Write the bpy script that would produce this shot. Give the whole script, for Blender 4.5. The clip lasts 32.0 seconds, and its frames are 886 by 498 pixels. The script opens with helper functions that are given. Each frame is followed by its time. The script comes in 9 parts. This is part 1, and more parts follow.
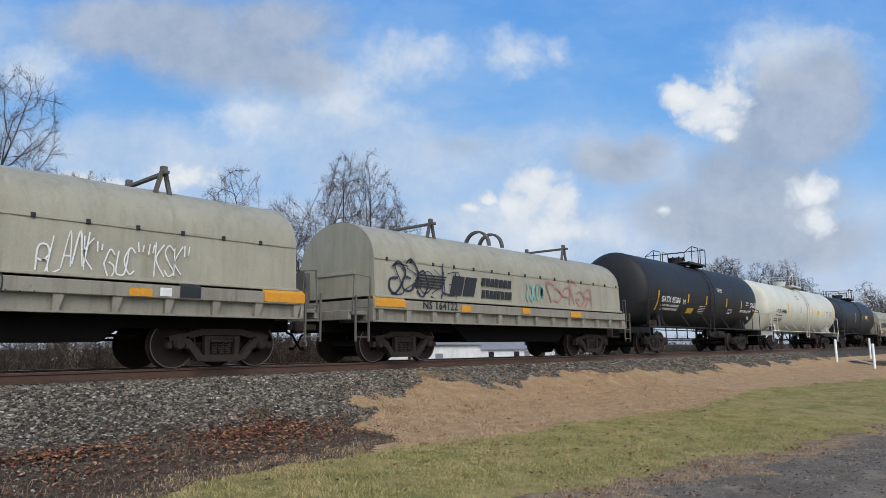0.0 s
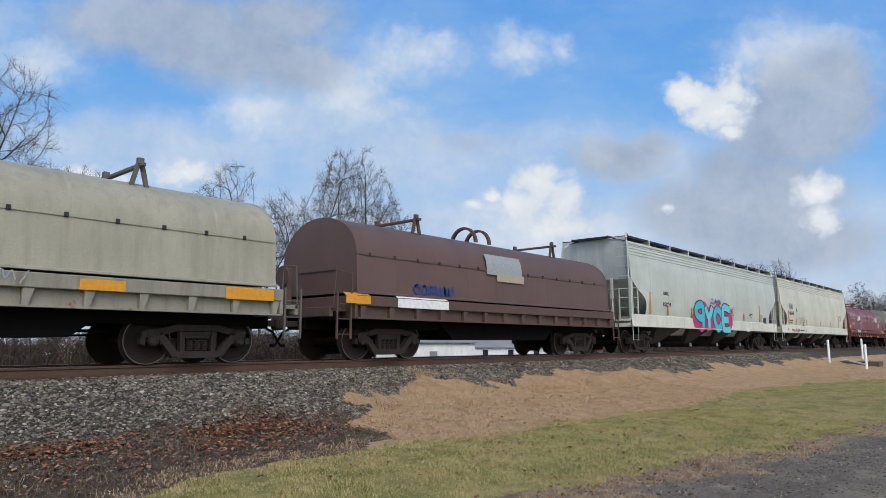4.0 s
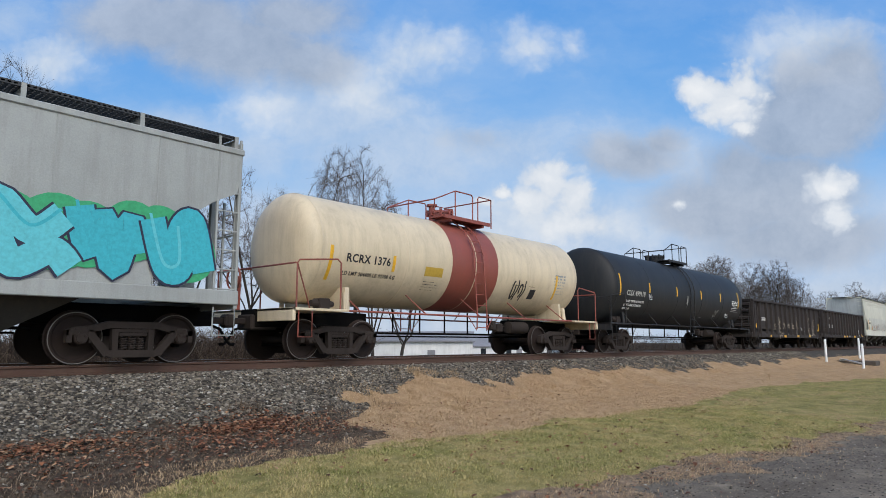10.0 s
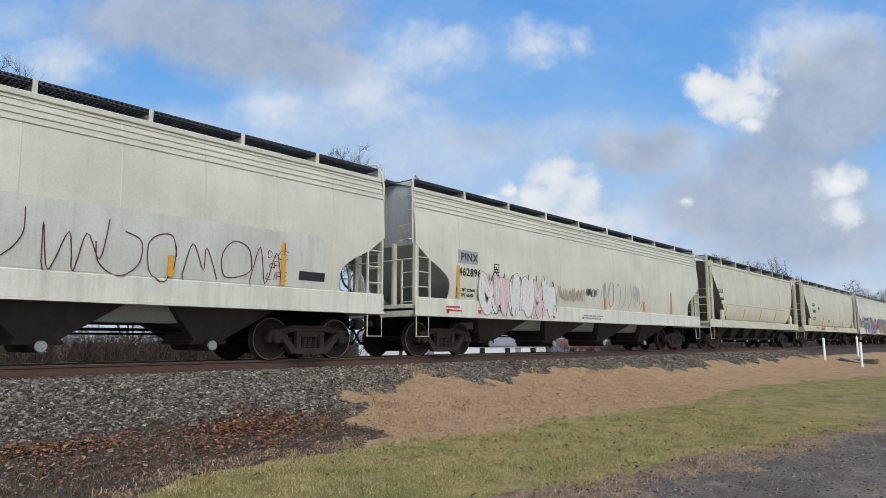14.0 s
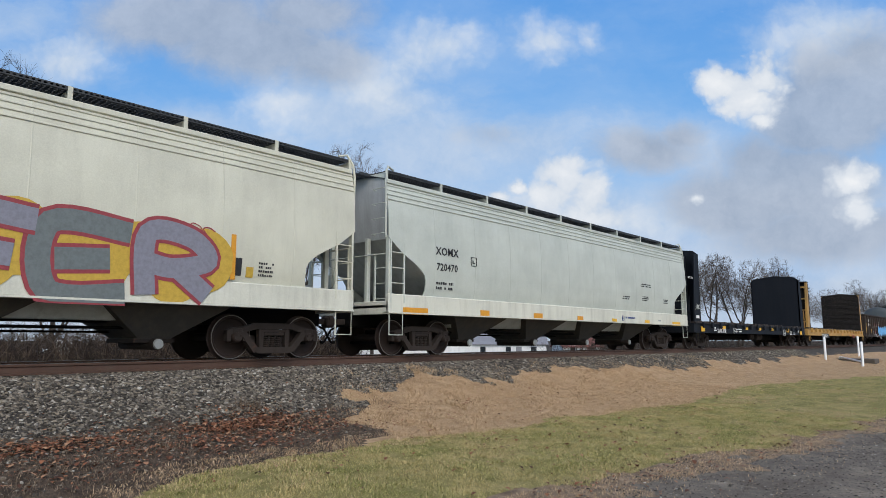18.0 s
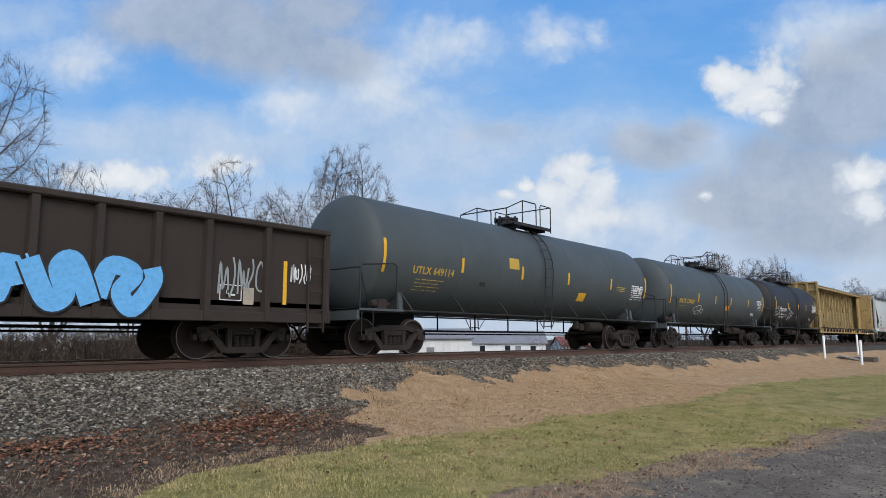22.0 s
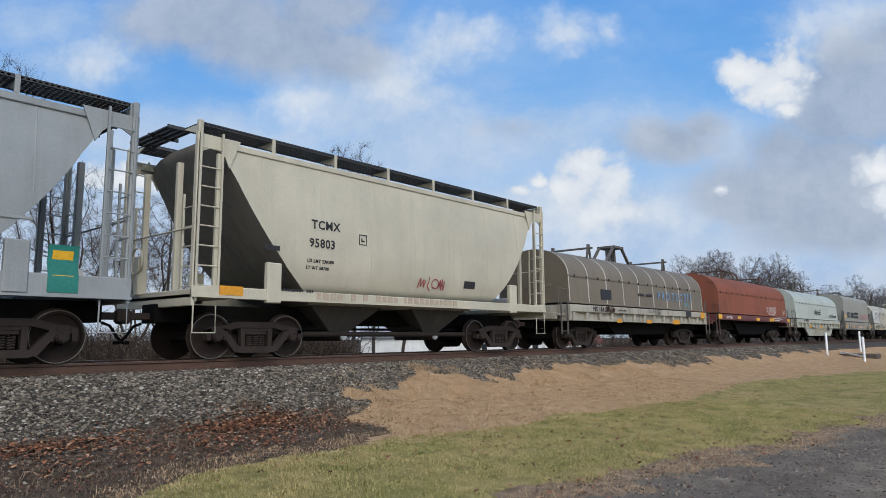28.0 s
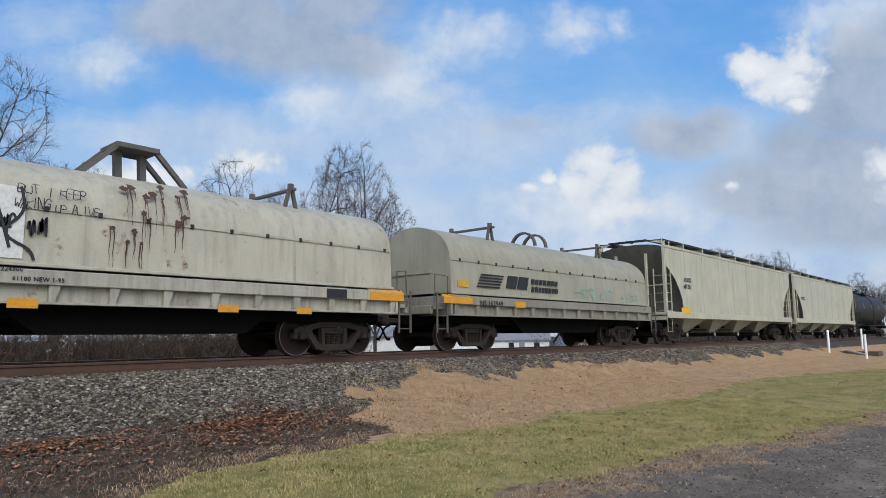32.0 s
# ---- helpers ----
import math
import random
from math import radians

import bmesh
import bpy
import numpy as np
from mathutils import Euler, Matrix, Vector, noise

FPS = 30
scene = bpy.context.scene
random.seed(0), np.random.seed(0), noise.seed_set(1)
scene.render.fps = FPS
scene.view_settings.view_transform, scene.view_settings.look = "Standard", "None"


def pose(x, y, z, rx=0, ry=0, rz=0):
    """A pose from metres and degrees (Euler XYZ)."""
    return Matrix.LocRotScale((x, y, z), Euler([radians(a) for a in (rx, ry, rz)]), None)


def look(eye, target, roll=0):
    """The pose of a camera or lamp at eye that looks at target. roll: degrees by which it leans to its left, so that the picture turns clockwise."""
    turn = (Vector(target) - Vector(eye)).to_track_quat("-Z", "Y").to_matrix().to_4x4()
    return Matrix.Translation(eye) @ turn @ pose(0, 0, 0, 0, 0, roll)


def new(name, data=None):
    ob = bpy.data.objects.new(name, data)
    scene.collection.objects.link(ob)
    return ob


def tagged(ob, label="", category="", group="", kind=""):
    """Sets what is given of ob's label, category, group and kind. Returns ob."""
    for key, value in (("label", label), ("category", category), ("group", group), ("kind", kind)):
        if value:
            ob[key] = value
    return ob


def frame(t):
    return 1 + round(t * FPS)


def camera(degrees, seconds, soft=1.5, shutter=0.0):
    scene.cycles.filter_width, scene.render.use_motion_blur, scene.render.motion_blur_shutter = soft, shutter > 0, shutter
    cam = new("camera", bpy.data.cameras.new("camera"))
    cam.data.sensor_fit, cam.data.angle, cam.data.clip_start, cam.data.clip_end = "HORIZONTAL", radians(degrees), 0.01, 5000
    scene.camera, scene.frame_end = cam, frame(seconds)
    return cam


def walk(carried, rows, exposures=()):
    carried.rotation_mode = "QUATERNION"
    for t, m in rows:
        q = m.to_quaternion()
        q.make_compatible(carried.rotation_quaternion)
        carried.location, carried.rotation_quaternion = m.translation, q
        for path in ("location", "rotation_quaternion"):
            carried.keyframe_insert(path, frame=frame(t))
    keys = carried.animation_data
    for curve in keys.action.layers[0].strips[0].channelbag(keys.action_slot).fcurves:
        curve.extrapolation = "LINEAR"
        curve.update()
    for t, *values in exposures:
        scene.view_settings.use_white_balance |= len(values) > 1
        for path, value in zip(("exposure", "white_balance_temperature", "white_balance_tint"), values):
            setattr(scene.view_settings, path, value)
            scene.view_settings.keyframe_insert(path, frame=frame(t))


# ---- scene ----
# ---- camera: standing beside the track, turning slightly on the spot ----
ROLL = 0.0
EYE = Vector((0.0, -13.25, 0.39))
cam = camera(67.0, 32.0, soft=0.65, shutter=0.0)


def view(yaw, pitch, roll):
    """Camera pose at EYE: yaw from +x towards +y, pitch up, roll, in degrees."""
    a, b = radians(yaw), radians(pitch)
    way = Vector((math.cos(a) * math.cos(b), math.sin(a) * math.cos(b), math.sin(b)))
    return look(EYE, EYE + way * 10, roll)


walk(cam, [(t, view(a, b, c + ROLL)) for t, a, b, c in (
    (0, 41.934, 8.223, -0.435), (1, 41.878, 8.134, -0.328), (2, 41.725, 8.055, -0.251), (3, 41.585, 8.048, -0.127),
    (3.5, 41.543, 8.050, -0.068), (5.5, 41.417, 7.992, -0.102), (6, 41.423, 7.984, -0.076), (7, 41.467, 7.982, 0.025),
    (8, 41.473, 7.962, 0.061), (9, 41.414, 7.938, 0.027), (10, 41.345, 7.930, 0.039), (11, 41.312, 7.894, 0.071),
    (12, 41.278, 7.871, 0.049), (13, 41.244, 7.875, -0.013), (14, 41.234, 7.875, -0.091), (14.5, 41.255, 7.871, -0.103),
    (16.5, 41.373, 7.841, -0.078), (17, 41.366, 7.816, -0.037), (18, 41.304, 7.773, 0.015), (19, 41.248, 7.743, 0.012),
    (20, 41.246, 7.741, 0.001), (21, 41.245, 7.726, -0.021), (22, 41.246, 7.696, -0.073), (23, 41.285, 7.696, -0.181),
    (24, 41.344, 7.710, -0.246), (25, 41.398, 7.691, -0.196), (25.5, 41.427, 7.668, -0.149), (27.5, 41.364, 7.595, -0.343),
    (28, 41.374, 7.596, -0.371), (29, 41.385, 7.586, -0.422), (30, 41.422, 7.559, -0.438), (31, 41.461, 7.532, -0.472),
    (32, 41.484, 7.491, -0.538))])

# ---- daylight: broken clouds, soft low sun behind the viewer's left ----
SUN_AZ, SUN_EL = radians(238), radians(42)
world = bpy.data.worlds.new("sky_light")
world.use_nodes = True
scene.world = world
_nt = world.node_tree
_sky = _nt.nodes.new("ShaderNodeTexSky")
_sky.sky_type, _sky.sun_disc = "NISHITA", False
_sky.sun_elevation, _sky.sun_rotation = SUN_EL, radians(90) - SUN_AZ
_nt.links.new(_sky.outputs[0], _nt.nodes["Background"].inputs[0])
_nt.nodes["Background"].inputs[1].default_value = 0.15
sun = new("sun", bpy.data.lights.new("sun", "SUN"))
sun.data.energy, sun.data.angle, sun.data.color = 1.5, radians(40), (1.0, 0.95, 0.88)
_d = Vector((math.cos(SUN_AZ) * math.cos(SUN_EL), math.sin(SUN_AZ) * math.cos(SUN_EL), math.sin(SUN_EL)))
sun.matrix_world = look(_d * 50, (0, 0, 0))
scene.view_settings.exposure = 0.4


# ---- materials ----
def material(name, rough=0.6, metal=0.0, spec=0.5):
    m = bpy.data.materials.new(name)
    m.use_nodes = True
    b = m.node_tree.nodes["Principled BSDF"]
    b.inputs["Roughness"].default_value, b.inputs["Metallic"].default_value = rough, metal
    b.inputs["Specular IOR Level"].default_value = spec
    return m, m.node_tree, b


def node(nt, kind, **ins):
    n = nt.nodes.new(kind)
    for k, v in ins.items():
        n.inputs[k.replace("_", " ")].default_value = v
    return n


def coords(nt, sx=1, sy=1, sz=1, shuffle=True):
    """Object coordinates, scaled, and shifted at random from object to object."""
    tc = nt.nodes.new("ShaderNodeTexCoord")
    mp = nt.nodes.new("ShaderNodeMapping")
    mp.inputs["Scale"].default_value = (sx, sy, sz)
    nt.links.new(tc.outputs["Object"], mp.inputs["Vector"])
    if shuffle:
        oi = nt.nodes.new("ShaderNodeObjectInfo")
        sh = nt.nodes.new("ShaderNodeVectorMath")
        sh.operation = "SCALE"
        sh.inputs[0].default_value = (37, 11, 23)
        nt.links.new(oi.outputs["Random"], sh.inputs["Scale"])
        nt.links.new(sh.outputs[0], mp.inputs["Location"])
    return mp.outputs["Vector"]


def noise_tex(nt, vec, scale, detail=4, rough=0.6, lac=2.0):
    n = node(nt, "ShaderNodeTexNoise", Scale=scale, Detail=detail, Roughness=rough)
    nt.links.new(vec, n.inputs["Vector"])
    return n.outputs["Fac"]


def ramp(nt, fac, *stops):
    r = nt.nodes.new("ShaderNodeValToRGB")
    e = r.color_ramp.elements
    while len(e) < len(stops):
        e.new(0.5)
    for el, (p, c) in zip(e, stops):
        el.position = p
        el.color = (*c, 1) if isinstance(c, (tuple, list)) else (c, c, c, 1)
    nt.links.new(fac, r.inputs["Fac"])
    return r.outputs["Color"]


def mix(nt, fac, a, b, mode="MIX"):
    m = nt.nodes.new("ShaderNodeMix")
    m.data_type, m.blend_type = "RGBA", mode
    for i, v in ((0, fac), (6, a), (7, b)):
        if isinstance(v, (int, float)):
            m.inputs[i].default_value = v
        elif isinstance(v, (tuple, list)):
            m.inputs[i].default_value = (*v, 1)
        else:
            nt.links.new(v, m.inputs[i])
    return m.outputs[2]


def bump(nt, b, height, strength=0.3, dist=0.01):
    n = node(nt, "ShaderNodeBump", Strength=strength, Distance=dist)
    nt.links.new(height, n.inputs["Height"])
    nt.links.new(n.outputs["Normal"], b.inputs["Normal"])


def paint(name, rgb, rough=0.5, grime=0.35, rust=0.0, dirt=(0.10, 0.08, 0.06), rust_rgb=(0.16, 0.06, 0.025), metal=0.0, spec=0.4):
    """Weathered paint: fading, vertical dirt streaks, rust blooms, slightly dented sheet."""
    m, nt, b = material(name, rough, metal, spec)
    v = coords(nt)
    vs = coords(nt, 1.6, 1.6, 0.16)
    fade = ramp(nt, noise_tex(nt, v, 0.7, 5), (0.3, [c * 0.86 for c in rgb]), (0.7, [min(1, c * 1.08) for c in rgb]))
    streak = ramp(nt, noise_tex(nt, vs, 2.6, 6, 0.7), (0.46, 0.0), (0.78, 1.0))
    sm = node(nt, "ShaderNodeMath")
    sm.operation = "MULTIPLY"
    sm.inputs[1].default_value = grime
    nt.links.new(streak, sm.inputs[0])
    col = mix(nt, sm.outputs[0], fade, dirt)
    grain = noise_tex(nt, v, 40, 3)
    col = mix(nt, 0.25, col, ramp(nt, grain, (0.3, 0.35), (0.7, 0.65)), "OVERLAY")
    if rust:
        spots = ramp(nt, noise_tex(nt, v, 2.2, 8, 0.72), (0.72 - 0.2 * rust, 0.0), (0.80 - 0.16 * rust, 1.0))
        col = mix(nt, spots, col, rust_rgb)
        rm = node(nt, "ShaderNodeMapRange", To_Min=rough, To_Max=0.9)
        nt.links.new(spots, rm.inputs[0])
        nt.links.new(rm.outputs[0], b.inputs["Roughness"])
    nt.links.new(col, b.inputs["Base Color"])
    bump(nt, b, noise_tex(nt, v, 1.3, 3), 0.12, 0.05)
    return m


def flat(name, rgb, rough=0.55, metal=0.0):
    """Lettering and small parts: one colour with a fine worn grain."""
    m, nt, b = material(name, rough, metal, 0.3)
    g = noise_tex(nt, coords(nt), 14, 6, 0.7)
    nt.links.new(ramp(nt, g, (0.25, [c * 0.72 for c in rgb]), (0.6, rgb)), b.inputs["Base Color"])
    return m


# ---- mesh building ----
class Mesh:
    """Collects pieces of one mesh."""

    def __init__(self):
        self.v, self.f, self.mi, self.slot = [], [], [], 0

    def add(self, verts, faces):
        n = len(self.v)
        self.v += [tuple(p) for p in verts]
        self.f += [tuple(i + n for i in q) for q in faces]
        self.mi += [self.slot] * len(faces)
        return self

    def box(self, x0, x1, y0, y1, z0, z1, c=0.0):
        """A box; c chamfers its edges."""
        x0, x1, y0, y1, z0, z1 = min(x0, x1), max(x0, x1), min(y0, y1), max(y0, y1), min(z0, z1), max(z0, z1)
        if c <= 0:
            return self.add([(x, y, z) for x in (x0, x1) for y in (y0, y1) for z in (z0, z1)],
                            [(0, 1, 3, 2), (4, 6, 7, 5), (0, 4, 5, 1), (2, 3, 7, 6), (0, 2, 6, 4), (1, 5, 7, 3)])
        c = min(c, (x1 - x0) * 0.49, (y1 - y0) * 0.49, (z1 - z0) * 0.49)
        p = [(x0, x1), (y0, y1), (z0, z1)]
        V, key = [], {}
        for i in range(8):
            s = ((i >> 2) & 1, (i >> 1) & 1, i & 1)
            for ax in range(3):
                q = [p[k][s[k]] + (0 if k == ax else (c if s[k] == 0 else -c)) for k in range(3)]
                key[(s, ax)] = len(V)
                V.append(q)
        F = []
        for ax in range(3):
            a, b = (ax + 1) % 3, (ax + 2) % 3
            for sd in (0, 1):
                ring = []
                for u, w in ((0, 0), (1, 0), (1, 1), (0, 1)):
                    s = [0, 0, 0]
                    s[ax], s[a], s[b] = sd, u, w
                    ring.append(key[(tuple(s), ax)])
                F.append(ring if sd else ring[::-1])
            for u in (0, 1):
                for w in (0, 1):
                    s0, s1 = [0, 0, 0], [0, 0, 0]
                    s0[a] = s1[a] = u
                    s0[b] = s1[b] = w
                    s1[ax] = 1
                    s0, s1 = tuple(s0), tuple(s1)
                    F.append([key[(s0, a)], key[(s1, a)], key[(s1, b)], key[(s0, b)]])
        for i in range(8):
            s = ((i >> 2) & 1, (i >> 1) & 1, i & 1)
            F.append([key[(s, k)] for k in range(3)])
        return self.add(V, F)

    def prism(self, poly, axis, a, b):
        """A polygon pulled along an axis from a to b; poly is (u, w) in the other two axes in order."""
        n = len(poly)

        def P(u, w, h):
            return {"x": (h, u, w), "y": (u, h, w), "z": (u, w, h)}[axis]
        V = [P(u, w, a) for u, w in poly] + [P(u, w, b) for u, w in poly]
        F = [tuple(range(n))[::-1], tuple(range(n, 2 * n))] + [(i, (i + 1) % n, n + (i + 1) % n, n + i) for i in range(n)]
        return self.add(V, F)

    def tube(self, pts, r, n=6, closed=False, cap=True):
        """A round bar through points."""
        pts = [Vector(p) for p in pts]
        V, F, up = [], [], Vector((0.13, 0.21, 0.97))
        m = len(pts)
        for i, p in enumerate(pts):
            d = (pts[(i + 1) % m if closed else min(i + 1, m - 1)] - pts[(i - 1) % m if closed else max(i - 1, 0)]).normalized()
            a = d.cross(up)
            if a.length < 0.05:
                a = d.cross(Vector((1, 0, 0)))
            a.normalize()
            b = d.cross(a)
            rr = r[i] if isinstance(r, (list, tuple)) else r
            V += [p + a * (rr * math.cos(6.2832 * k / n)) + b * (rr * math.sin(6.2832 * k / n)) for k in range(n)]
        for i in range(m if closed else m - 1):
            j = (i + 1) % m
            F += [(i * n + k, i * n + (k + 1) % n, j * n + (k + 1) % n, j * n + k) for k in range(n)]
        if cap and not closed:
            F += [tuple(range(n))[::-1], tuple(range((m - 1) * n, m * n))]
        return self.add(V, F)

    def lathe(self, prof, n=24, axis="x", c=(0, 0, 0), caps=True):
        """Profile (position along axis, radius) turned round an axis through c."""
        V, F = [], []
        for h, r in prof:
            for k in range(n):
                s, t = r * math.cos(6.2832 * k / n), r * math.sin(6.2832 * k / n)
                q = {"x": (h, s, t), "y": (s, h, t), "z": (s, t, h)}[axis]
                V.append((q[0] + c[0], q[1] + c[1], q[2] + c[2]))
        for i in range(len(prof) - 1):
            F += [(i * n + k, i * n + (k + 1) % n, (i + 1) * n + (k + 1) % n, (i + 1) * n + k) for k in range(n)]
        if caps:
            F += [tuple(range(n))[::-1], tuple(range((len(prof) - 1) * n, len(prof) * n))]
        return self.add(V, F)

    def loft(self, rings, close_ends=True):
        """Joins rings of equally many points."""
        n, V, F = len(rings[0]), [], []
        for r in rings:
            V += r
        for i in range(len(rings) - 1):
            F += [(i * n + k, i * n + (k + 1) % n, (i + 1) * n + (k + 1) % n, (i + 1) * n + k) for k in range(n)]
        if close_ends:
            F += [tuple(range(n))[::-1], tuple(range((len(rings) - 1) * n, len(rings) * n))]
        return self.add(V, F)

    def data(self, name, mats, sharp=35):
        me = bpy.data.meshes.new(name)
        me.from_pydata(self.v, [], self.f)
        for m in mats if isinstance(mats, (list, tuple)) else [mats]:
            me.materials.append(m)
        if self.slot or any(self.mi):
            me.polygons.foreach_set("material_index", self.mi)
        bm = bmesh.new()
        bm.from_mesh(me)
        bmesh.ops.recalc_face_normals(bm, faces=bm.faces)
        bm.to_mesh(me)
        bm.free()
        me.polygons.foreach_set("use_smooth", [True] * len(me.polygons))
        me.set_sharp_from_angle(angle=radians(sharp))
        return me


def part(name, mb, mat, parent, label="", at=None):
    """Links a mesh as one object under a thing or a part."""
    ob = new(name, mb if isinstance(mb, bpy.types.Mesh) else mb.data(name, mat))
    ob.parent = parent
    if at is not None:
        ob.matrix_basis = at
    return tagged(ob, label)


def thing(name, label, category, m=None, group="", kind=""):
    ob = new(name)
    ob.empty_display_size = 0.3
    if m is not None:
        ob.matrix_basis = m
    return tagged(ob, label, category, group, kind)


def text_mesh(body, size, mat, bold=0.0, squeeze=1.0):
    """Lettering as a thin mesh in the xz plane, facing -y, starting at the origin."""
    cu = bpy.data.curves.new("lettering", "FONT")
    cu.body, cu.size, cu.extrude, cu.offset, cu.resolution_u = body, size, 0.002, bold + 0.013 * size, 2
    cu.space_character = 1.08
    tmp = bpy.data.objects.new("lettering", cu)
    me = bpy.data.meshes.new_from_object(tmp)
    bpy.data.objects.remove(tmp)
    bpy.data.curves.remove(cu)
    me.transform(Matrix.Rotation(radians(90), 4, "X") @ Matrix.Diagonal((squeeze, 1, 1, 1)))
    me.materials.clear()
    me.materials.append(mat)
    return me


# ---- ground: one sheet, with the track bed raised across it ----
def lerp(x, xs, ys):
    return float(np.interp(x, xs, ys))


BED_Y = (-3000, -14, -9, -6, -4.6, -3.4, -1.75, -1.4, 1.4, 1.75, 3.4, 8, 30, 45, 3000)
BED_Z = (-1.3, -1.3, -1.25, -1.15, -1.05, -0.9, -0.24, -0.2, -0.2, -0.24, -0.9, -1.1, -1.5, -2.4, -2.6)


def ground_z(x, y):
    z = lerp(y, BED_Y, BED_Z)
    if abs(y) > 1.6 and abs(y) < 400:
        z += 0.05 * noise.noise((x * 0.35, y * 0.35, 3.0)) + 0.02 * noise.noise((x * 1.7, y * 1.7, 9.0))
        if -7.5 < y < -2.4 and x > 7.5:
            z += 0.05 * noise.noise((x * 0.8, y * 1.6, 6.0)) + 0.03 * noise.noise((x * 2.6, y * 3.4, 2.0))
    return z


def zone(x, y):
    """0 ballast, 1 soil with litter, 2 dry grass, 3 lawn, 4 asphalt, 6 bare verge, 5 rough field beyond the track."""
    n = 0.45 * noise.noise((x * 0.55, y * 0.55, 1.0)) + 0.25 * noise.noise((x * 1.9, y * 1.9, 5.0))
    if y > 2.9 + n:
        return 5
    if y > -2.55 + (n * 1.5 + 0.3 * noise.noise((x * 0.25, 4.0, 2.0)) if x > 8 else n * 0.6):
        return 0
    road = lerp(x, (3, 6.4, 8.8, 10.1, 11.6, 13, 15.7, 40, 200), (-9.2, -9.36, -9.74, -9.9, -10.4, -10.25, -10.9, -12.5, -13)) + 0.7 * n
    rag = 0.5 * noise.noise((x * 0.9, y * 0.9, 11.0)) + 0.35 * noise.noise((x * 2.6, y * 2.6, 4.0))
    if y < road - 0.28 + rag:
        return 4
    if y < road + 0.38 + 0.9 * rag:
        return 6
    edge = lerp(x, (2, 3.25, 4, 5, 6.5, 7.5, 9.2, 11.2, 13.7, 15.6, 18.5, 22, 25, 30, 37, 60), (-7, -6.4, -5.9, -5.76, -5.6, -5.7, -6.1, -6.0, -6.1, -6.8, -6.3, -5.9, -5.7, -6.6, -8, -9.5))
    if y < edge + 0.6 * n:
        return 3
    west = 8.6 + 1.1 * noise.noise((y * 1.1, x * 0.4, 7.0)) + 0.6 * noise.noise((x * 2.3, y * 2.3, 8.0)) + 0.8 * (y + 3.84)
    if x > west:
        return 2
    return 0 if y > -3.35 + n else 1


def soil(name, a, b, c, scale=3.0, rough=0.95, relief=0.6, dist=0.03):
    m, nt, bs = material(name, rough, 0, 0.08)
    v = coords(nt, shuffle=False)
    base = ramp(nt, noise_tex(nt, v, scale, 8, 0.7), (0.3, a), (0.55, b), (0.75, c))
    fine = ramp(nt, noise_tex(nt, v, 55, 4, 0.7), (0.3, 0.3), (0.7, 0.7))
    nt.links.new(mix(nt, 0.7, base, fine, "OVERLAY"), bs.inputs["Base Color"])
    bump(nt, bs, noise_tex(nt, v, 26, 6, 0.75), relief, dist)
    return m


M_BALLAST_BED = soil("ballast_bed", (0.03, 0.027, 0.024), (0.075, 0.067, 0.058), (0.15, 0.135, 0.115), 9)
M_SOIL = soil("dark_soil", (0.035, 0.027, 0.020), (0.085, 0.063, 0.046), (0.19, 0.14, 0.098), 4)
M_DRY = soil("dry_grass_ground", (0.24, 0.158, 0.09), (0.37, 0.253, 0.147), (0.49, 0.35, 0.213), 3)
M_LAWN = soil("lawn_ground", (0.12, 0.115, 0.038), (0.24, 0.205, 0.08), (0.38, 0.29, 0.14), 1.8)
M_ROAD = soil("worn_asphalt", (0.088, 0.073, 0.058), (0.16, 0.135, 0.106), (0.28, 0.23, 0.172), 1.9, 0.92, 0.8, 0.012)
M_VERGE = soil("bare_verge", (0.10, 0.07, 0.048), (0.23, 0.165, 0.11), (0.40, 0.30, 0.195), 4)
M_FIELD = soil("rough_field", (0.03, 0.025, 0.019), (0.065, 0.053, 0.04), (0.11, 0.09, 0.07), 0.5)


def spread(near0, near1, step, far):
    a = [near0]
    while a[-1] < near1:
        a.append(a[-1] + step)
    s = step
    while a[-1] < far:
        s *= 1.22
        a.append(a[-1] + s)
    b, s = [], step
    p = near0
    while p > -far:
        s *= 1.22
        p -= s
        b.append(p)
    return b[::-1] + a


def make_ground():
    xs, ys = spread(1.0, 34, 0.13, 2600), spread(-12, 4, 0.13, 2600)
    V = [(x, y, ground_z(x, y)) for x in xs for y in ys]
    ny = len(ys)
    F, mi = [], []
    for i in range(len(xs) - 1):
        for j in range(ny - 1):
            a = i * ny + j
            F.append((a, a + ny, a + ny + 1, a + 1))
            mi.append(zone((xs[i] + xs[i + 1]) / 2, (ys[j] + ys[j + 1]) / 2))
    me = bpy.data.meshes.new("ground")
    me.from_pydata(V, [], F)
    for m in (M_BALLAST_BED, M_SOIL, M_DRY, M_LAWN, M_ROAD, M_FIELD, M_VERGE):
        me.materials.append(m)
    me.polygons.foreach_set("material_index", mi)
    me.polygons.foreach_set("use_smooth", [True] * len(F))
    tagged(new("ground", me), "ground with ballast, dry grass, lawn and worn asphalt", "ground", kind="structure")


make_ground()


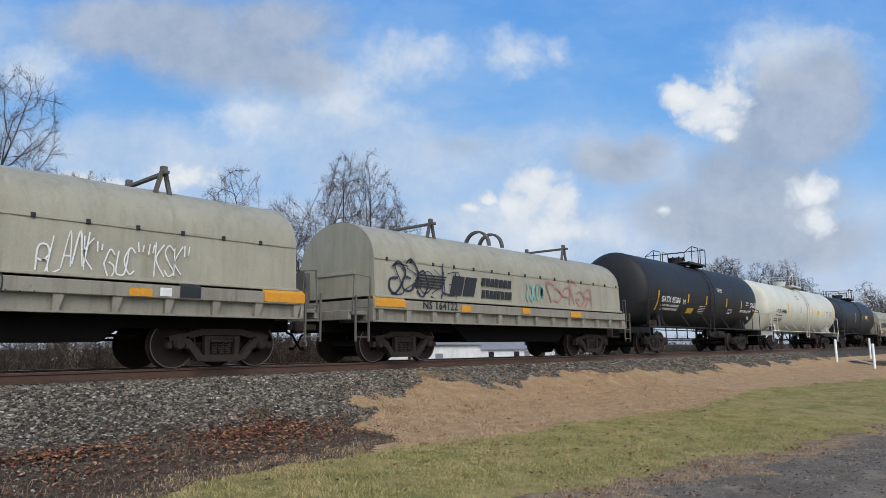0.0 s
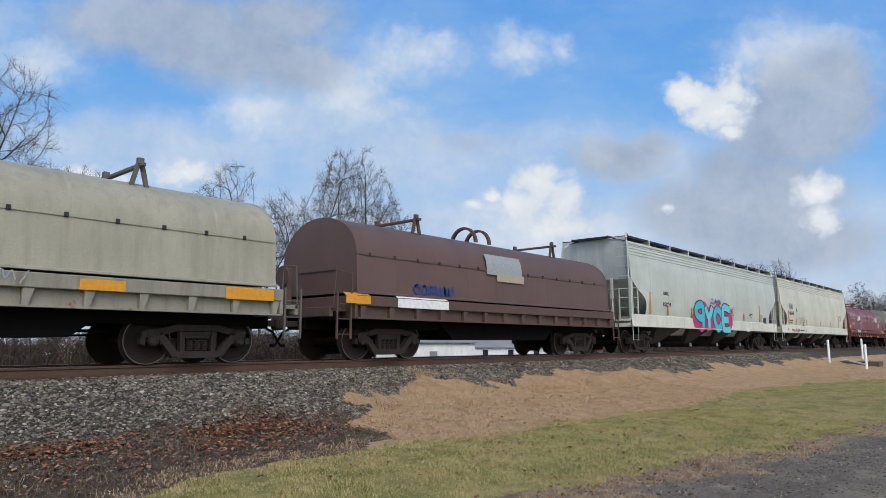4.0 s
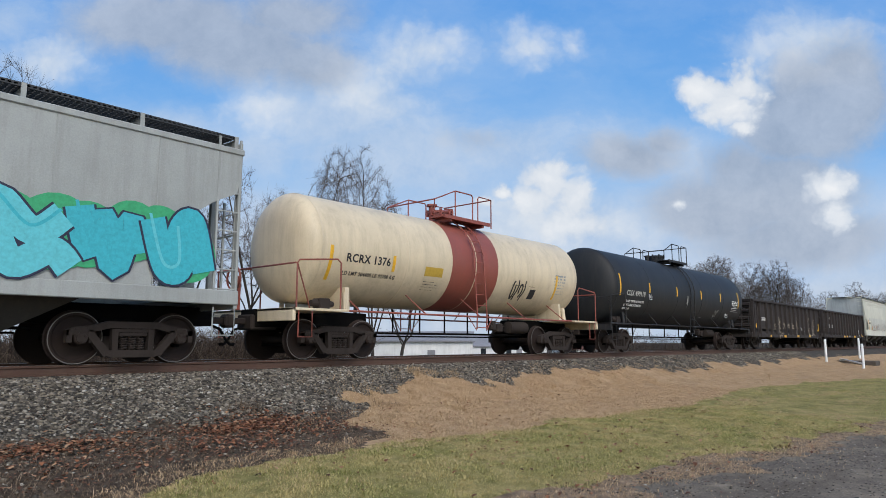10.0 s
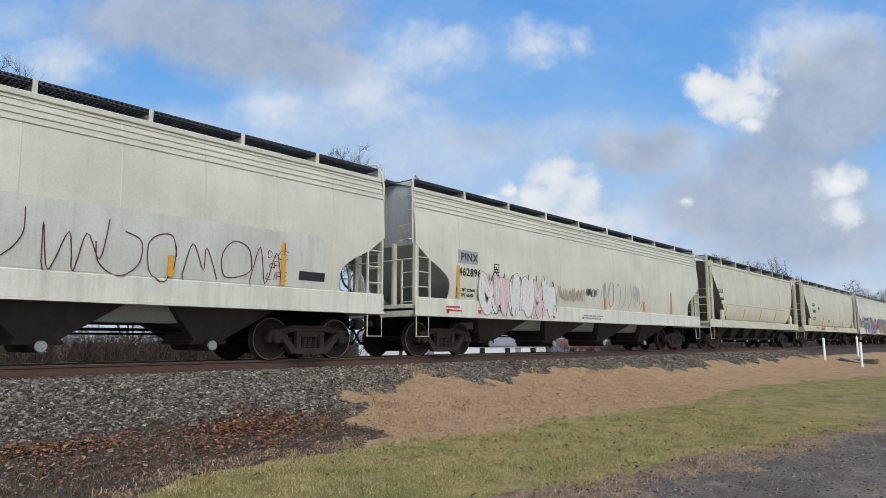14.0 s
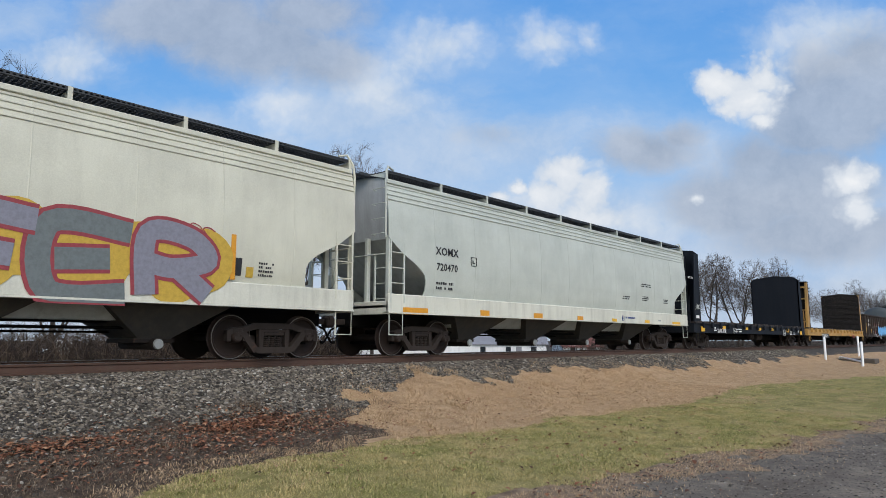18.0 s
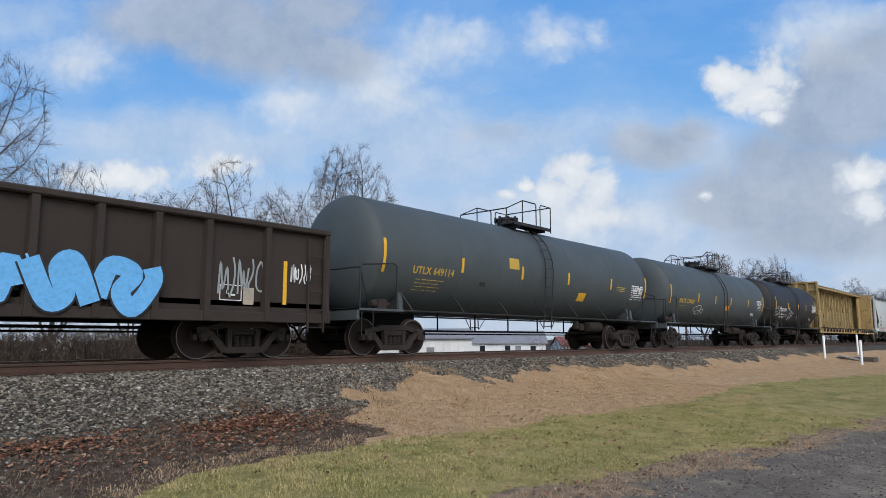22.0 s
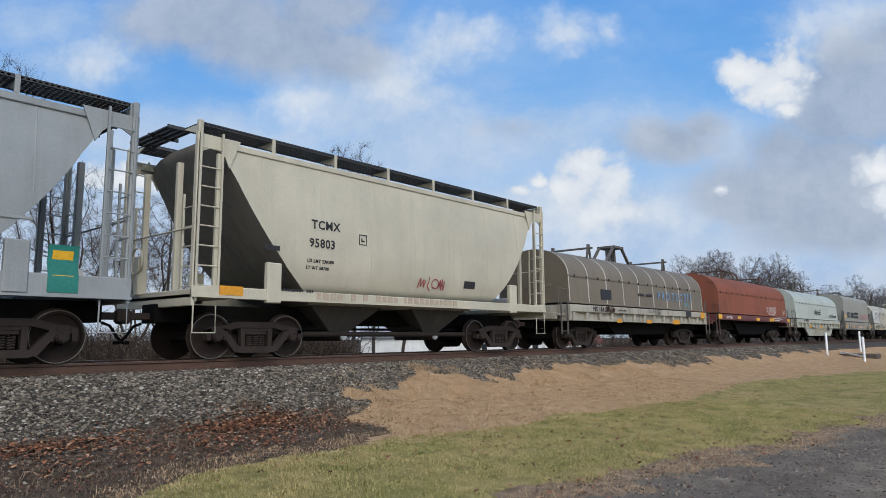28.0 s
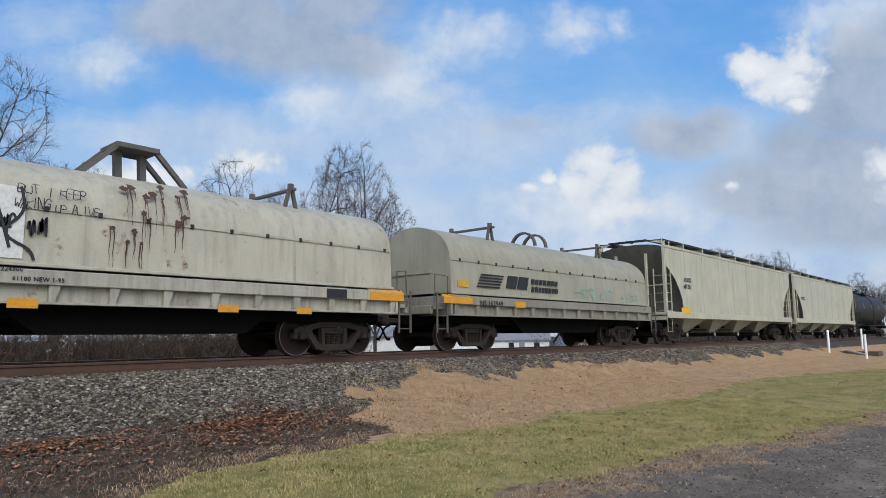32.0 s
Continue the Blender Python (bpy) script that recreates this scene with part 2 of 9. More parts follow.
# ---- sky with broken clouds, far behind everything ----
def make_sky():
    m = bpy.data.materials.new("cloudy_sky")
    m.use_nodes = True
    nt = m.node_tree
    nt.nodes.clear()
    out, em = nt.nodes.new("ShaderNodeOutputMaterial"), nt.nodes.new("ShaderNodeEmission")
    nt.links.new(em.outputs[0], out.inputs[0])
    tc, sep = nt.nodes.new("ShaderNodeTexCoord"), nt.nodes.new("ShaderNodeSeparateXYZ")
    nt.links.new(tc.outputs["Object"], sep.inputs[0])

    def calc(op, a, b=0.0, c=None):
        n = nt.nodes.new("ShaderNodeMath")
        n.operation = op
        for i, v in enumerate((a, b) if c is None else (a, b, c)):
            if isinstance(v, (int, float)):
                n.inputs[i].default_value = v
            else:
                nt.links.new(v, n.inputs[i])
        return n.outputs[0]

    depth = calc("MULTIPLY", sep.outputs[2], -1)
    u, w = calc("DIVIDE", sep.outputs[0], depth), calc("DIVIDE", sep.outputs[1], depth)
    cb = nt.nodes.new("ShaderNodeCombineXYZ")
    nt.links.new(u, cb.inputs[0])
    nt.links.new(w, cb.inputs[1])
    # drifted, ragged coordinates
    n1 = node(nt, "ShaderNodeTexNoise", Scale=6.0, Detail=12.0, Roughness=0.64)
    nt.links.new(cb.outputs[0], n1.inputs["Vector"])
    sub = nt.nodes.new("ShaderNodeVectorMath")
    sub.operation = "MULTIPLY_ADD"
    sub.inputs[1].default_value, sub.inputs[2].default_value = (0.075, 0.06, 0), (-0.0375, -0.03, 0)
    nt.links.new(n1.outputs["Color"], sub.inputs[0])
    add = nt.nodes.new("ShaderNodeVectorMath")
    nt.links.new(cb.outputs[0], add.inputs[0])
    nt.links.new(sub.outputs[0], add.inputs[1])

    def blobs(rows, lo, hi, ragged, edge, reach=1.9):
        """Cover 0 to 1 from soft patches, their edges broken up by noise."""
        total = None
        for x, y, rx, ry, k in rows:
            mp = nt.nodes.new("ShaderNodeMapping")
            mp.vector_type = "TEXTURE"
            mp.inputs["Location"].default_value, mp.inputs["Scale"].default_value = (x, y, 0), (rx, ry, 1)
            nt.links.new(add.outputs[0], mp.inputs[0])
            ln = nt.nodes.new("ShaderNodeVectorMath")
            ln.operation = "LENGTH"
            nt.links.new(mp.outputs[0], ln.inputs[0])
            mr = node(nt, "ShaderNodeMapRange", From_Min=0.1, From_Max=reach, To_Min=k, To_Max=0.0)
            nt.links.new(ln.outputs["Value"], mr.inputs[0])
            total = mr.outputs[0] if total is None else calc("MAXIMUM", total, mr.outputs[0])
        dens = calc("MULTIPLY_ADD", edge, ragged, calc("SUBTRACT", total, ragged * 0.5))
        out_c = node(nt, "ShaderNodeMapRange", From_Min=lo, From_Max=hi)
        out_c.interpolation_type = "SMOOTHSTEP"
        nt.links.new(dens, out_c.inputs[0])
        return out_c.outputs[0], dens

    puff = noise_tex(nt, add.outputs[0], 9.0, 12, 0.66)
    streaks = nt.nodes.new("ShaderNodeMapping")
    streaks.inputs["Scale"].default_value = (1.0, 2.0, 1.0)
    nt.links.new(add.outputs[0], streaks.inputs[0])
    thin = noise_tex(nt, streaks.outputs[0], 6.0, 12, 0.64)
    vor = nt.nodes.new("ShaderNodeTexVoronoi")
    vor.feature = "SMOOTH_F1"
    for k, v in (("Scale", 34.0), ("Smoothness", 0.35), ("Detail", 2.0), ("Roughness", 0.55)):
        vor.inputs[k].default_value = v
    nt.links.new(add.outputs[0], vor.inputs["Vector"])
    billow = calc("SUBTRACT", 1.0, vor.outputs["Distance"])
    lump = calc("ADD", calc("MULTIPLY", billow, 0.55), calc("MULTIPLY", puff, 0.5))
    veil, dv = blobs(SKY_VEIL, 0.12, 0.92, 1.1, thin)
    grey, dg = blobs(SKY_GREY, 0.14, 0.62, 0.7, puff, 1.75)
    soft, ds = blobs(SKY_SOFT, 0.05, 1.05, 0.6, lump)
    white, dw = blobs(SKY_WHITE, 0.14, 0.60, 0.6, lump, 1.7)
    fb = noise_tex(nt, streaks.outputs[0], 2.6, 10, 0.62)
    wisps = ramp(nt, fb, (0.40, 0.0), (0.68, 1.0))
    hgt = node(nt, "ShaderNodeMapRange", From_Min=-0.14, From_Max=0.42)
    nt.links.new(w, hgt.inputs[0])
    blue = ramp(nt, hgt.outputs[0], (0.0, (0.56, 0.66, 0.77)), (0.25, (0.52, 0.68, 0.88)), (0.55, (0.20, 0.46, 0.87)), (1.0, (0.11, 0.34, 0.80)))
    haze = ramp(nt, hgt.outputs[0], (0.15, 1.0), (0.42, 0.0))
    shade = ramp(nt, puff, (0.34, 0.0), (0.66, 1.0))
    lit = ramp(nt, dw, (0.35, 0.0), (1.0, 1.0))
    col = mix(nt, calc("MULTIPLY", wisps, 0.28), blue, (0.58, 0.72, 0.90))
    col = mix(nt, haze, col, mix(nt, shade, (0.47, 0.585, 0.755), (0.62, 0.70, 0.81)))
    col = mix(nt, calc("MULTIPLY", veil, 0.92), col, mix(nt, shade, (0.405, 0.565, 0.81), (0.60, 0.705, 0.86)))
    col = mix(nt, calc("MULTIPLY", soft, 0.85), col, mix(nt, shade, (0.62, 0.715, 0.84), (0.80, 0.85, 0.915)))
    col = mix(nt, calc("MULTIPLY", grey, 0.86), col, mix(nt, shade, (0.35, 0.42, 0.54), (0.485, 0.555, 0.675)))
    col = mix(nt, white, col, mix(nt, calc("MULTIPLY_ADD", lit, 0.6, calc("MULTIPLY", shade, 0.4)), (0.62, 0.70, 0.81), (0.95, 0.965, 0.985)))
    nt.links.new(col, em.inputs[0])
    em.inputs[1].default_value = 0.72
    # a piece of a wide sphere round the viewer
    V, F, na, ne = [], [], 56, 28
    for i in range(na + 1):
        for j in range(ne + 1):
            a, e = radians(-75 + 150 * i / na), radians(-20 + 75 * j / ne)
            V.append((3000 * math.sin(a) * math.cos(e), 3000 * math.sin(e), -3000 * math.cos(a) * math.cos(e)))
    for i in range(na):
        for j in range(ne):
            a = i * (ne + 1) + j
            F.append((a, a + 1, a + ne + 2, a + ne + 1))
    me = bpy.data.meshes.new("sky_backdrop")
    me.from_pydata(V, [], F)
    me.materials.append(m)
    me.polygons.foreach_set("use_smooth", [True] * len(F))
    ob = tagged(new("sky_backdrop", me), "blue winter sky with broken grey and white clouds", "sky", kind="structure")
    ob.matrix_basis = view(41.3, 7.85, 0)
    return ob


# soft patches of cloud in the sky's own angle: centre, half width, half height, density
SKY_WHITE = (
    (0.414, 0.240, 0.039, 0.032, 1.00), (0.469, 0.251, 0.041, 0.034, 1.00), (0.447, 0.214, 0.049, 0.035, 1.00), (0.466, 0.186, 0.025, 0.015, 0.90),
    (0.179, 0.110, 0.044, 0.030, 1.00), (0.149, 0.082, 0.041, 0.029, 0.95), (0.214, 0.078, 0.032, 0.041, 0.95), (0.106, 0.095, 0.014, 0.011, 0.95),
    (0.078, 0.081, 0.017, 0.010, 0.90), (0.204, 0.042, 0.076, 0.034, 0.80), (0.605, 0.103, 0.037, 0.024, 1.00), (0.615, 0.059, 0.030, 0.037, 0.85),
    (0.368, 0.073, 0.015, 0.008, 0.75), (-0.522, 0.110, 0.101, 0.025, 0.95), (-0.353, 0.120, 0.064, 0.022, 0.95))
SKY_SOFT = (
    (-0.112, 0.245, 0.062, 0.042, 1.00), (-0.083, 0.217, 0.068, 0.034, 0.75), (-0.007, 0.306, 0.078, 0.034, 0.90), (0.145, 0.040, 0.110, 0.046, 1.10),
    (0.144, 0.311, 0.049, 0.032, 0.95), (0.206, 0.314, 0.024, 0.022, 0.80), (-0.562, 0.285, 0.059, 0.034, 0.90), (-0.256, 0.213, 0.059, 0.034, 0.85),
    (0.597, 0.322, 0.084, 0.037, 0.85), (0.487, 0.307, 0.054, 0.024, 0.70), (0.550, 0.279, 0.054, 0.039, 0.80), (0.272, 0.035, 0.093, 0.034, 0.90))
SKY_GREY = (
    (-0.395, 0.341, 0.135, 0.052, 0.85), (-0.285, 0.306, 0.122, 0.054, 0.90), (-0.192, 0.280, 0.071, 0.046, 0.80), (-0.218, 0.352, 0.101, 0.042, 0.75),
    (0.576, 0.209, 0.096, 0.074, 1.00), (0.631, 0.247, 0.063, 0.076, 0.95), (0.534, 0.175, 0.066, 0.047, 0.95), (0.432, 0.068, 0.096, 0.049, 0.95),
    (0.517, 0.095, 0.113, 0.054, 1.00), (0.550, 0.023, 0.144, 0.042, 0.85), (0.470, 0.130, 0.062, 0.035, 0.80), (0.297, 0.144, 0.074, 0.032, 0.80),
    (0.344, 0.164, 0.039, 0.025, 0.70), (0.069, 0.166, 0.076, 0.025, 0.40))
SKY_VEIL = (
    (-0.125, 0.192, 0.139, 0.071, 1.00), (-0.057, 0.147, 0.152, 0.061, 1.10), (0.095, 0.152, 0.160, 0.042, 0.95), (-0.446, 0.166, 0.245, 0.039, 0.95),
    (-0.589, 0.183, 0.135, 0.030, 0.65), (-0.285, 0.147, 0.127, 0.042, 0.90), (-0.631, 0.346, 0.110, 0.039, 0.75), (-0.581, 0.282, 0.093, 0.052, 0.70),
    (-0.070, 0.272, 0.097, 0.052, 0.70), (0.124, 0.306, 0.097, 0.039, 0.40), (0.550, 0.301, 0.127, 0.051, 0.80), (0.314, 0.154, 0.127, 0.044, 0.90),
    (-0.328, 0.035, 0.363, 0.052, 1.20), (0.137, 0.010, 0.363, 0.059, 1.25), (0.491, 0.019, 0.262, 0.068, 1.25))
sky_backdrop = make_sky()


# ---- the track ----
M_RAIL = paint("rusty_rail", (0.085, 0.045, 0.031), 0.8, 0.3, 0.4)
M_RAILTOP = paint("polished_rail_head", (0.35, 0.33, 0.31), 0.3, 0.1, 0, metal=0.9)
M_TIE = paint("weathered_tie", (0.08, 0.065, 0.052), 0.9, 0.5)


def make_track():
    tr = thing("railway_track", "rusty steel rails on weathered wooden ties in ballast", "railway track", kind="structure")
    for s in (-1, 1):
        y = s * 0.755
        mb = Mesh()
        prof = [(-0.075, -0.175), (0.075, -0.175), (0.075, -0.163), (0.012, -0.14), (0.009, -0.05), (0.036, -0.037), (0.037, -0.008),
                (0.028, 0.0), (-0.028, 0.0), (-0.037, -0.008), (-0.036, -0.037), (-0.009, -0.05), (-0.012, -0.14), (-0.075, -0.163)]
        xs = (-300, -40, 0, 10, 30, 80, 300, 1200)
        mb.loft([[(x, y + a, b) for a, b in prof] for x in xs])
        rail = part("rail", mb, M_RAIL, tr, "rust-brown steel rail")
        top = Mesh().box(-300, 1200, y - 0.026, y + 0.026, 0.0005, 0.002)
        part("rail_head", top, M_RAILTOP, rail, "polished running surface")
    tie = Mesh().box(-0.115, 0.115, -1.3, 1.3, -0.36, -0.18, 0.012).data("tie", M_TIE)
    plate = Mesh().box(-0.1, 0.1, -0.09, 0.09, -0.18, -0.168).box(-0.09, -0.06, 0.08, 0.11, -0.175, -0.14).box(0.06, 0.09, -0.11, -0.08, -0.175, -0.14).data("tie_plate", M_RAIL)
    rnd = random.Random(4)
    for i in range(130):
        x = -6 + i * 0.52 + rnd.uniform(-0.03, 0.03)
        t = part("tie", tie, None, tr, at=pose(x, rnd.uniform(-0.05, 0.05), rnd.uniform(-0.012, 0.004), 0, 0, rnd.uniform(-1.5, 1.5)))
        for s in (-1, 1):
            part("tie_plate", plate, None, t, at=pose(0, s * 0.755, 0))


make_track()


# ---- running gear shared by all freight cars ----
M_IRON = paint("grimy_cast_iron", (0.036, 0.028, 0.024), 0.9, 0.5, 0.6, (0.014, 0.011, 0.010), (0.075, 0.038, 0.026), spec=0.2)
# M_DARK: the shade beneath the cars is put into this near-black colour
M_DARK = paint("shaded_black_underframe", (0.005, 0.0046, 0.0043), 0.9, 0.3, 0.2, (0.009, 0.008, 0.007), (0.012, 0.008, 0.006), spec=0.08)
M_STEEL = paint("worn_wheel_steel", (0.026, 0.0175, 0.0145), 0.8, 0.3, 0.3, (0.009, 0.0075, 0.0065), (0.032, 0.015, 0.010), spec=0.2)
M_RIM = paint("bright_wheel_rim", (0.16, 0.145, 0.13), 0.45, 0.4, 0, metal=0.5)
M_YELLOW = flat("yellow_reflector", (0.75, 0.42, 0.03))
M_ORANGE = flat("orange_reflector", (0.62, 0.28, 0.025))
M_RED = flat("red_mark", (0.42, 0.04, 0.04))
M_WHITE = flat("white_lettering", (0.72, 0.72, 0.70))
M_BLACK = flat("black_lettering", (0.025, 0.025, 0.028))
M_BLUE = flat("blue_lettering", (0.03, 0.06, 0.22))
M_GREEN = flat("green_emblem", (0.03, 0.09, 0.045))
M_GREY = flat("grey_patch", (0.30, 0.32, 0.32))
M_GRATE = flat("dark_grating", (0.045, 0.047, 0.05))
M_GALV = paint("galvanised_bar", (0.36, 0.37, 0.36), 0.5, 0.3, 0.2)

WHEEL_R = 0.457


def wheelset_mesh():
    mb = Mesh()
    for s in (-1, 1):
        prof = [(0.70, 0.1), (0.70, 0.36), (0.705, 0.43), (0.71, 0.478), (0.725, 0.486), (0.738, 0.466), (0.75, 0.458), (0.835, 0.455),
                (0.84, 0.445), (0.84, 0.395), (0.80, 0.37), (0.775, 0.26), (0.80, 0.14), (0.85, 0.13), (0.86, 0.1)]
        mb.slot = 0
        mb.lathe([(s * h, r) for h, r in prof], 40, "y")
        mb.slot = 1
        mb.lathe([(s * 0.8405, 0.449), (s * 0.8425, 0.446), (s * 0.8425, 0.435), (s * 0.8405, 0.432)], 40, "y", caps=False)
        mb.slot = 0
        mb.lathe([(s * 0.86, 0.085), (s * 0.93, 0.085), (s * 0.93, 0.115), (s * 1.085, 0.115), (s * 1.10, 0.10), (s * 1.112, 0.10), (s * 1.112, 0.02)], 20, "y")
        for k in range(3):
            a = 2.094 * k
            mb.lathe([(s * 1.11, 0.022), (s * 1.135, 0.022)], 6, "y", (0.06 * math.cos(a), 0, 0.06 * math.sin(a)))
    mb.lathe([(-0.86, 0.085), (0.86, 0.085)], 14, "y")
    return mb.data("wheelset", [M_STEEL, M_RIM])


def side_frame_mesh():
    """One cast side frame, outer face at y = 0, thickness towards +y; z from the rail."""
    mb = Mesh()

    def slab(poly, a=0.0, b=0.14):
        mb.prism(poly, "y", a, b)
    slab([(-1.12, 0.59), (-0.98, 0.645), (-0.72, 0.675), (-0.46, 0.75), (0.46, 0.75), (0.72, 0.675), (0.98, 0.645), (1.12, 0.59), (1.12, 0.50), (0.76, 0.545), (0.40, 0.63), (-0.40, 0.63), (-0.76, 0.545), (-1.12, 0.50)])
    for s in (-1, 1):
        slab([(s * 1.12, 0.59), (s * 1.12, 0.38), (s * 1.03, 0.38), (s * 1.03, 0.6)])
        slab([(s * 0.66, 0.60), (s * 0.76, 0.60), (s * 0.76, 0.38), (s * 0.71, 0.38)])
        slab([(s * 0.27, 0.62), (s * 0.38, 0.62), (s * 0.36, 0.2), (s * 0.27, 0.2)], 0.0, 0.12)
        slab([(s * 0.84, 0.55), (s * 0.70, 0.57), (s * 0.36, 0.19), (s * 0.50, 0.13)], -0.012, 0.13)
        mb.lathe([(-0.045, 0.085), (-0.03, 0.095), (0.0, 0.10)], 12, "y", (s * 0.889, 0, 0.457))
        mb.box(s * 0.89 - 0.11, s * 0.89 + 0.11, -0.015, 0.12, 0.50, 0.64, 0.015)
    slab([(-0.47, 0.25), (0.47, 0.25), (0.47, 0.15), (0.37, 0.12), (-0.37, 0.12), (-0.47, 0.15)], -0.02, 0.16)
    slab([(-0.27, 0.62), (0.27, 0.62), (0.27, 0.56), (-0.27, 0.56)], 0.02, 0.14)
    mb.box(-0.25, 0.25, 0.02, 0.12, 0.49, 0.555, 0.01)
    return mb.data("side_frame", M_IRON)


def spring_mesh():
    mb = Mesh()
    for x in (0.0,):
        pts = [(x + 0.06 * math.cos(a * 0.785), 0.06 + 0.06 * math.sin(a * 0.785), 0.25 + 0.0052 * a) for a in range(46)]
        mb.tube(pts, 0.015, 5)
    return mb.data("coil_spring", M_IRON)


WHEELSET, SIDE_FRAME, SPRINGS = wheelset_mesh(), side_frame_mesh(), spring_mesh()
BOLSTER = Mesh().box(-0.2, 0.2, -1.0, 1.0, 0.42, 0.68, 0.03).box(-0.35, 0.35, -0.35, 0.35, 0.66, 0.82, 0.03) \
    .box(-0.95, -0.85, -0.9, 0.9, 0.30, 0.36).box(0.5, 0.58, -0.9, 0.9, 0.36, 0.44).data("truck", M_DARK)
BRAKE_BEAM = Mesh().box(-0.05, 0.05, -0.72, 0.72, 0.28, 0.38, 0.01).box(-0.08, 0.08, -0.82, -0.70, 0.25, 0.5, 0.01).box(-0.08, 0.08, 0.70, 0.82, 0.25, 0.5, 0.01).data("brake_beam", M_IRON)
WHEELSETS = {(k, s): [] for k in (-1, 1) for s in (-1, 1)}
COUPLER = Mesh().box(-0.62, 0.0, -0.07, 0.07, 0.78, 0.92, 0.02).box(-0.12, 0.12, -0.16, 0.12, 0.70, 0.99, 0.05).box(0.06, 0.16, 0.02, 0.16, 0.73, 0.96, 0.03).data("coupler", M_IRON)


def hose_mesh():
    pts = [(-0.5, -0.28, 0.72), (-0.35, -0.3, 0.66), (-0.2, -0.28, 0.45), (-0.06, -0.22, 0.34), (0.04, -0.18, 0.34)]
    return Mesh().tube(pts, 0.028, 6).box(-0.01, 0.07, -0.22, -0.14, 0.31, 0.38, 0.01).data("air_hose", M_DARK)


HOSE = hose_mesh()


def running_gear(car, hl, tc, sill=(0.72, 1.15), half=0.35, stub=False):
    """Trucks, centre sill, couplers, hoses and brake gear under a car of half length hl with trucks at +-tc."""
    for s in (-1, 1):
        t = part("truck", BOLSTER, None, car, "grimy cast-steel two-axle truck", pose(s * tc, 0, 0, 0, 0, 0 if s < 0 else 180))
        for k in (-1, 1):
            part("side_frame", SIDE_FRAME, None, t, at=pose(0, -1.08, 0) if k < 0 else pose(0, 1.08, 0, 0, 0, 180))
            for x in (-0.15, 0.0, 0.15):
                part("coil_spring", SPRINGS, None, t, at=pose(x, -1.07, 0) if k < 0 else pose(x, 1.07, 0, 0, 0, 180))
            part("brake_beam", BRAKE_BEAM, None, t, at=pose(k * 0.38, 0, 0.0, 0, 0, 0))
            w = part("wheelset", WHEELSET, None, t, at=pose(k * 0.889, 0, WHEEL_R))
            WHEELSETS[k, s].append(w)
        part("coupler", COUPLER, None, car, at=pose(s * hl, 0, 0, 0, 0, 0 if s > 0 else 180))
        part("air_hose", HOSE, None, car, at=pose(s * hl, 0, 0, 0, 0, 0 if s > 0 else 180))
    r = hl - 0.5
    if stub:
        for s in (-1, 1):
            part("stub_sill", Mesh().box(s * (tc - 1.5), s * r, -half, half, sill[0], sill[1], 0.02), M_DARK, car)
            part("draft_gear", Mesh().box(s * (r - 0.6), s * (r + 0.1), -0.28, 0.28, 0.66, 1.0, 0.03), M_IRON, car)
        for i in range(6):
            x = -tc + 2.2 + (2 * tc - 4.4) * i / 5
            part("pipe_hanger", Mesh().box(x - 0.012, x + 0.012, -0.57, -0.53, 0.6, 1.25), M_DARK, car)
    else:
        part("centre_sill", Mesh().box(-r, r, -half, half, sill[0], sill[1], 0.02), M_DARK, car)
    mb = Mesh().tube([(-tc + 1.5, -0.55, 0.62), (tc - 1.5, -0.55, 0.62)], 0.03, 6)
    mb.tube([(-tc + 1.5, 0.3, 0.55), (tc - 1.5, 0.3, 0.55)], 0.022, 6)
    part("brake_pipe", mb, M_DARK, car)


def brake_gear(car, x, z=0.75, y=-0.75):
    """Air tank, valve and piping slung below the side."""
    mb = Mesh().lathe([(x - 0.5, 0.08), (x - 0.46, 0.19), (x + 0.46, 0.19), (x + 0.5, 0.08)], 16, "x", (0, y, z))
    part("air_reservoir", mb, M_IRON, car, "dusty brake air tank")
    mb = Mesh().box(x - 1.15, x - 0.85, y - 0.12, y + 0.12, z - 0.15, z + 0.12, 0.03).box(x - 1.35, x - 1.15, y - 0.08, y + 0.1, z - 0.1, z + 0.2, 0.03)
    mb.lathe([(x - 1.42, 0.09), (x - 1.34, 0.09)], 10, "x", (0, y, z)).tube([(x - 0.85, y, z), (x - 0.5, y + 0.1, z + 0.05)], 0.02, 5)
    part("control_valve", mb, M_IRON, car)


def ladder(car, x, y, z0, z1, mat, width=0.42, step=0.36, across=False, name="ladder", r=0.012):
    """Two stiles with rungs; along x, or along y where across."""
    mb = Mesh()

    def P(a, z):
        return (x, y + a, z) if across else (x + a, y, z)
    for a in (-width / 2, width / 2):
        p, q = P(a, z0), P(a, z1)
        mb.box(p[0] - 0.02, p[0] + 0.02, p[1] - 0.02, p[1] + 0.02, z0, z1)
    z = z0 + 0.1
    while z < z1 - 0.02:
        mb.tube([P(-width / 2, z), P(width / 2, z)], r, 5)
        z += step
    return part(name, mb, mat, car)


def stirrup(car, x, y, z0, z1, mat, width=0.36):
    mb = Mesh().tube([(x - width / 2, y, z1), (x - width / 2, y, z0), (x + width / 2, y, z0), (x + width / 2, y, z1)], 0.016, 5)
    part("sill_step", mb, mat, car)


def plate(car, name, x0, x1, z0, z1, y, mat, label="", lift=0.006):
    """A flat marking on the near side."""
    part(name, Mesh().box(x0, x1, y - lift, y + 0.002, z0, z1), mat, car, label)


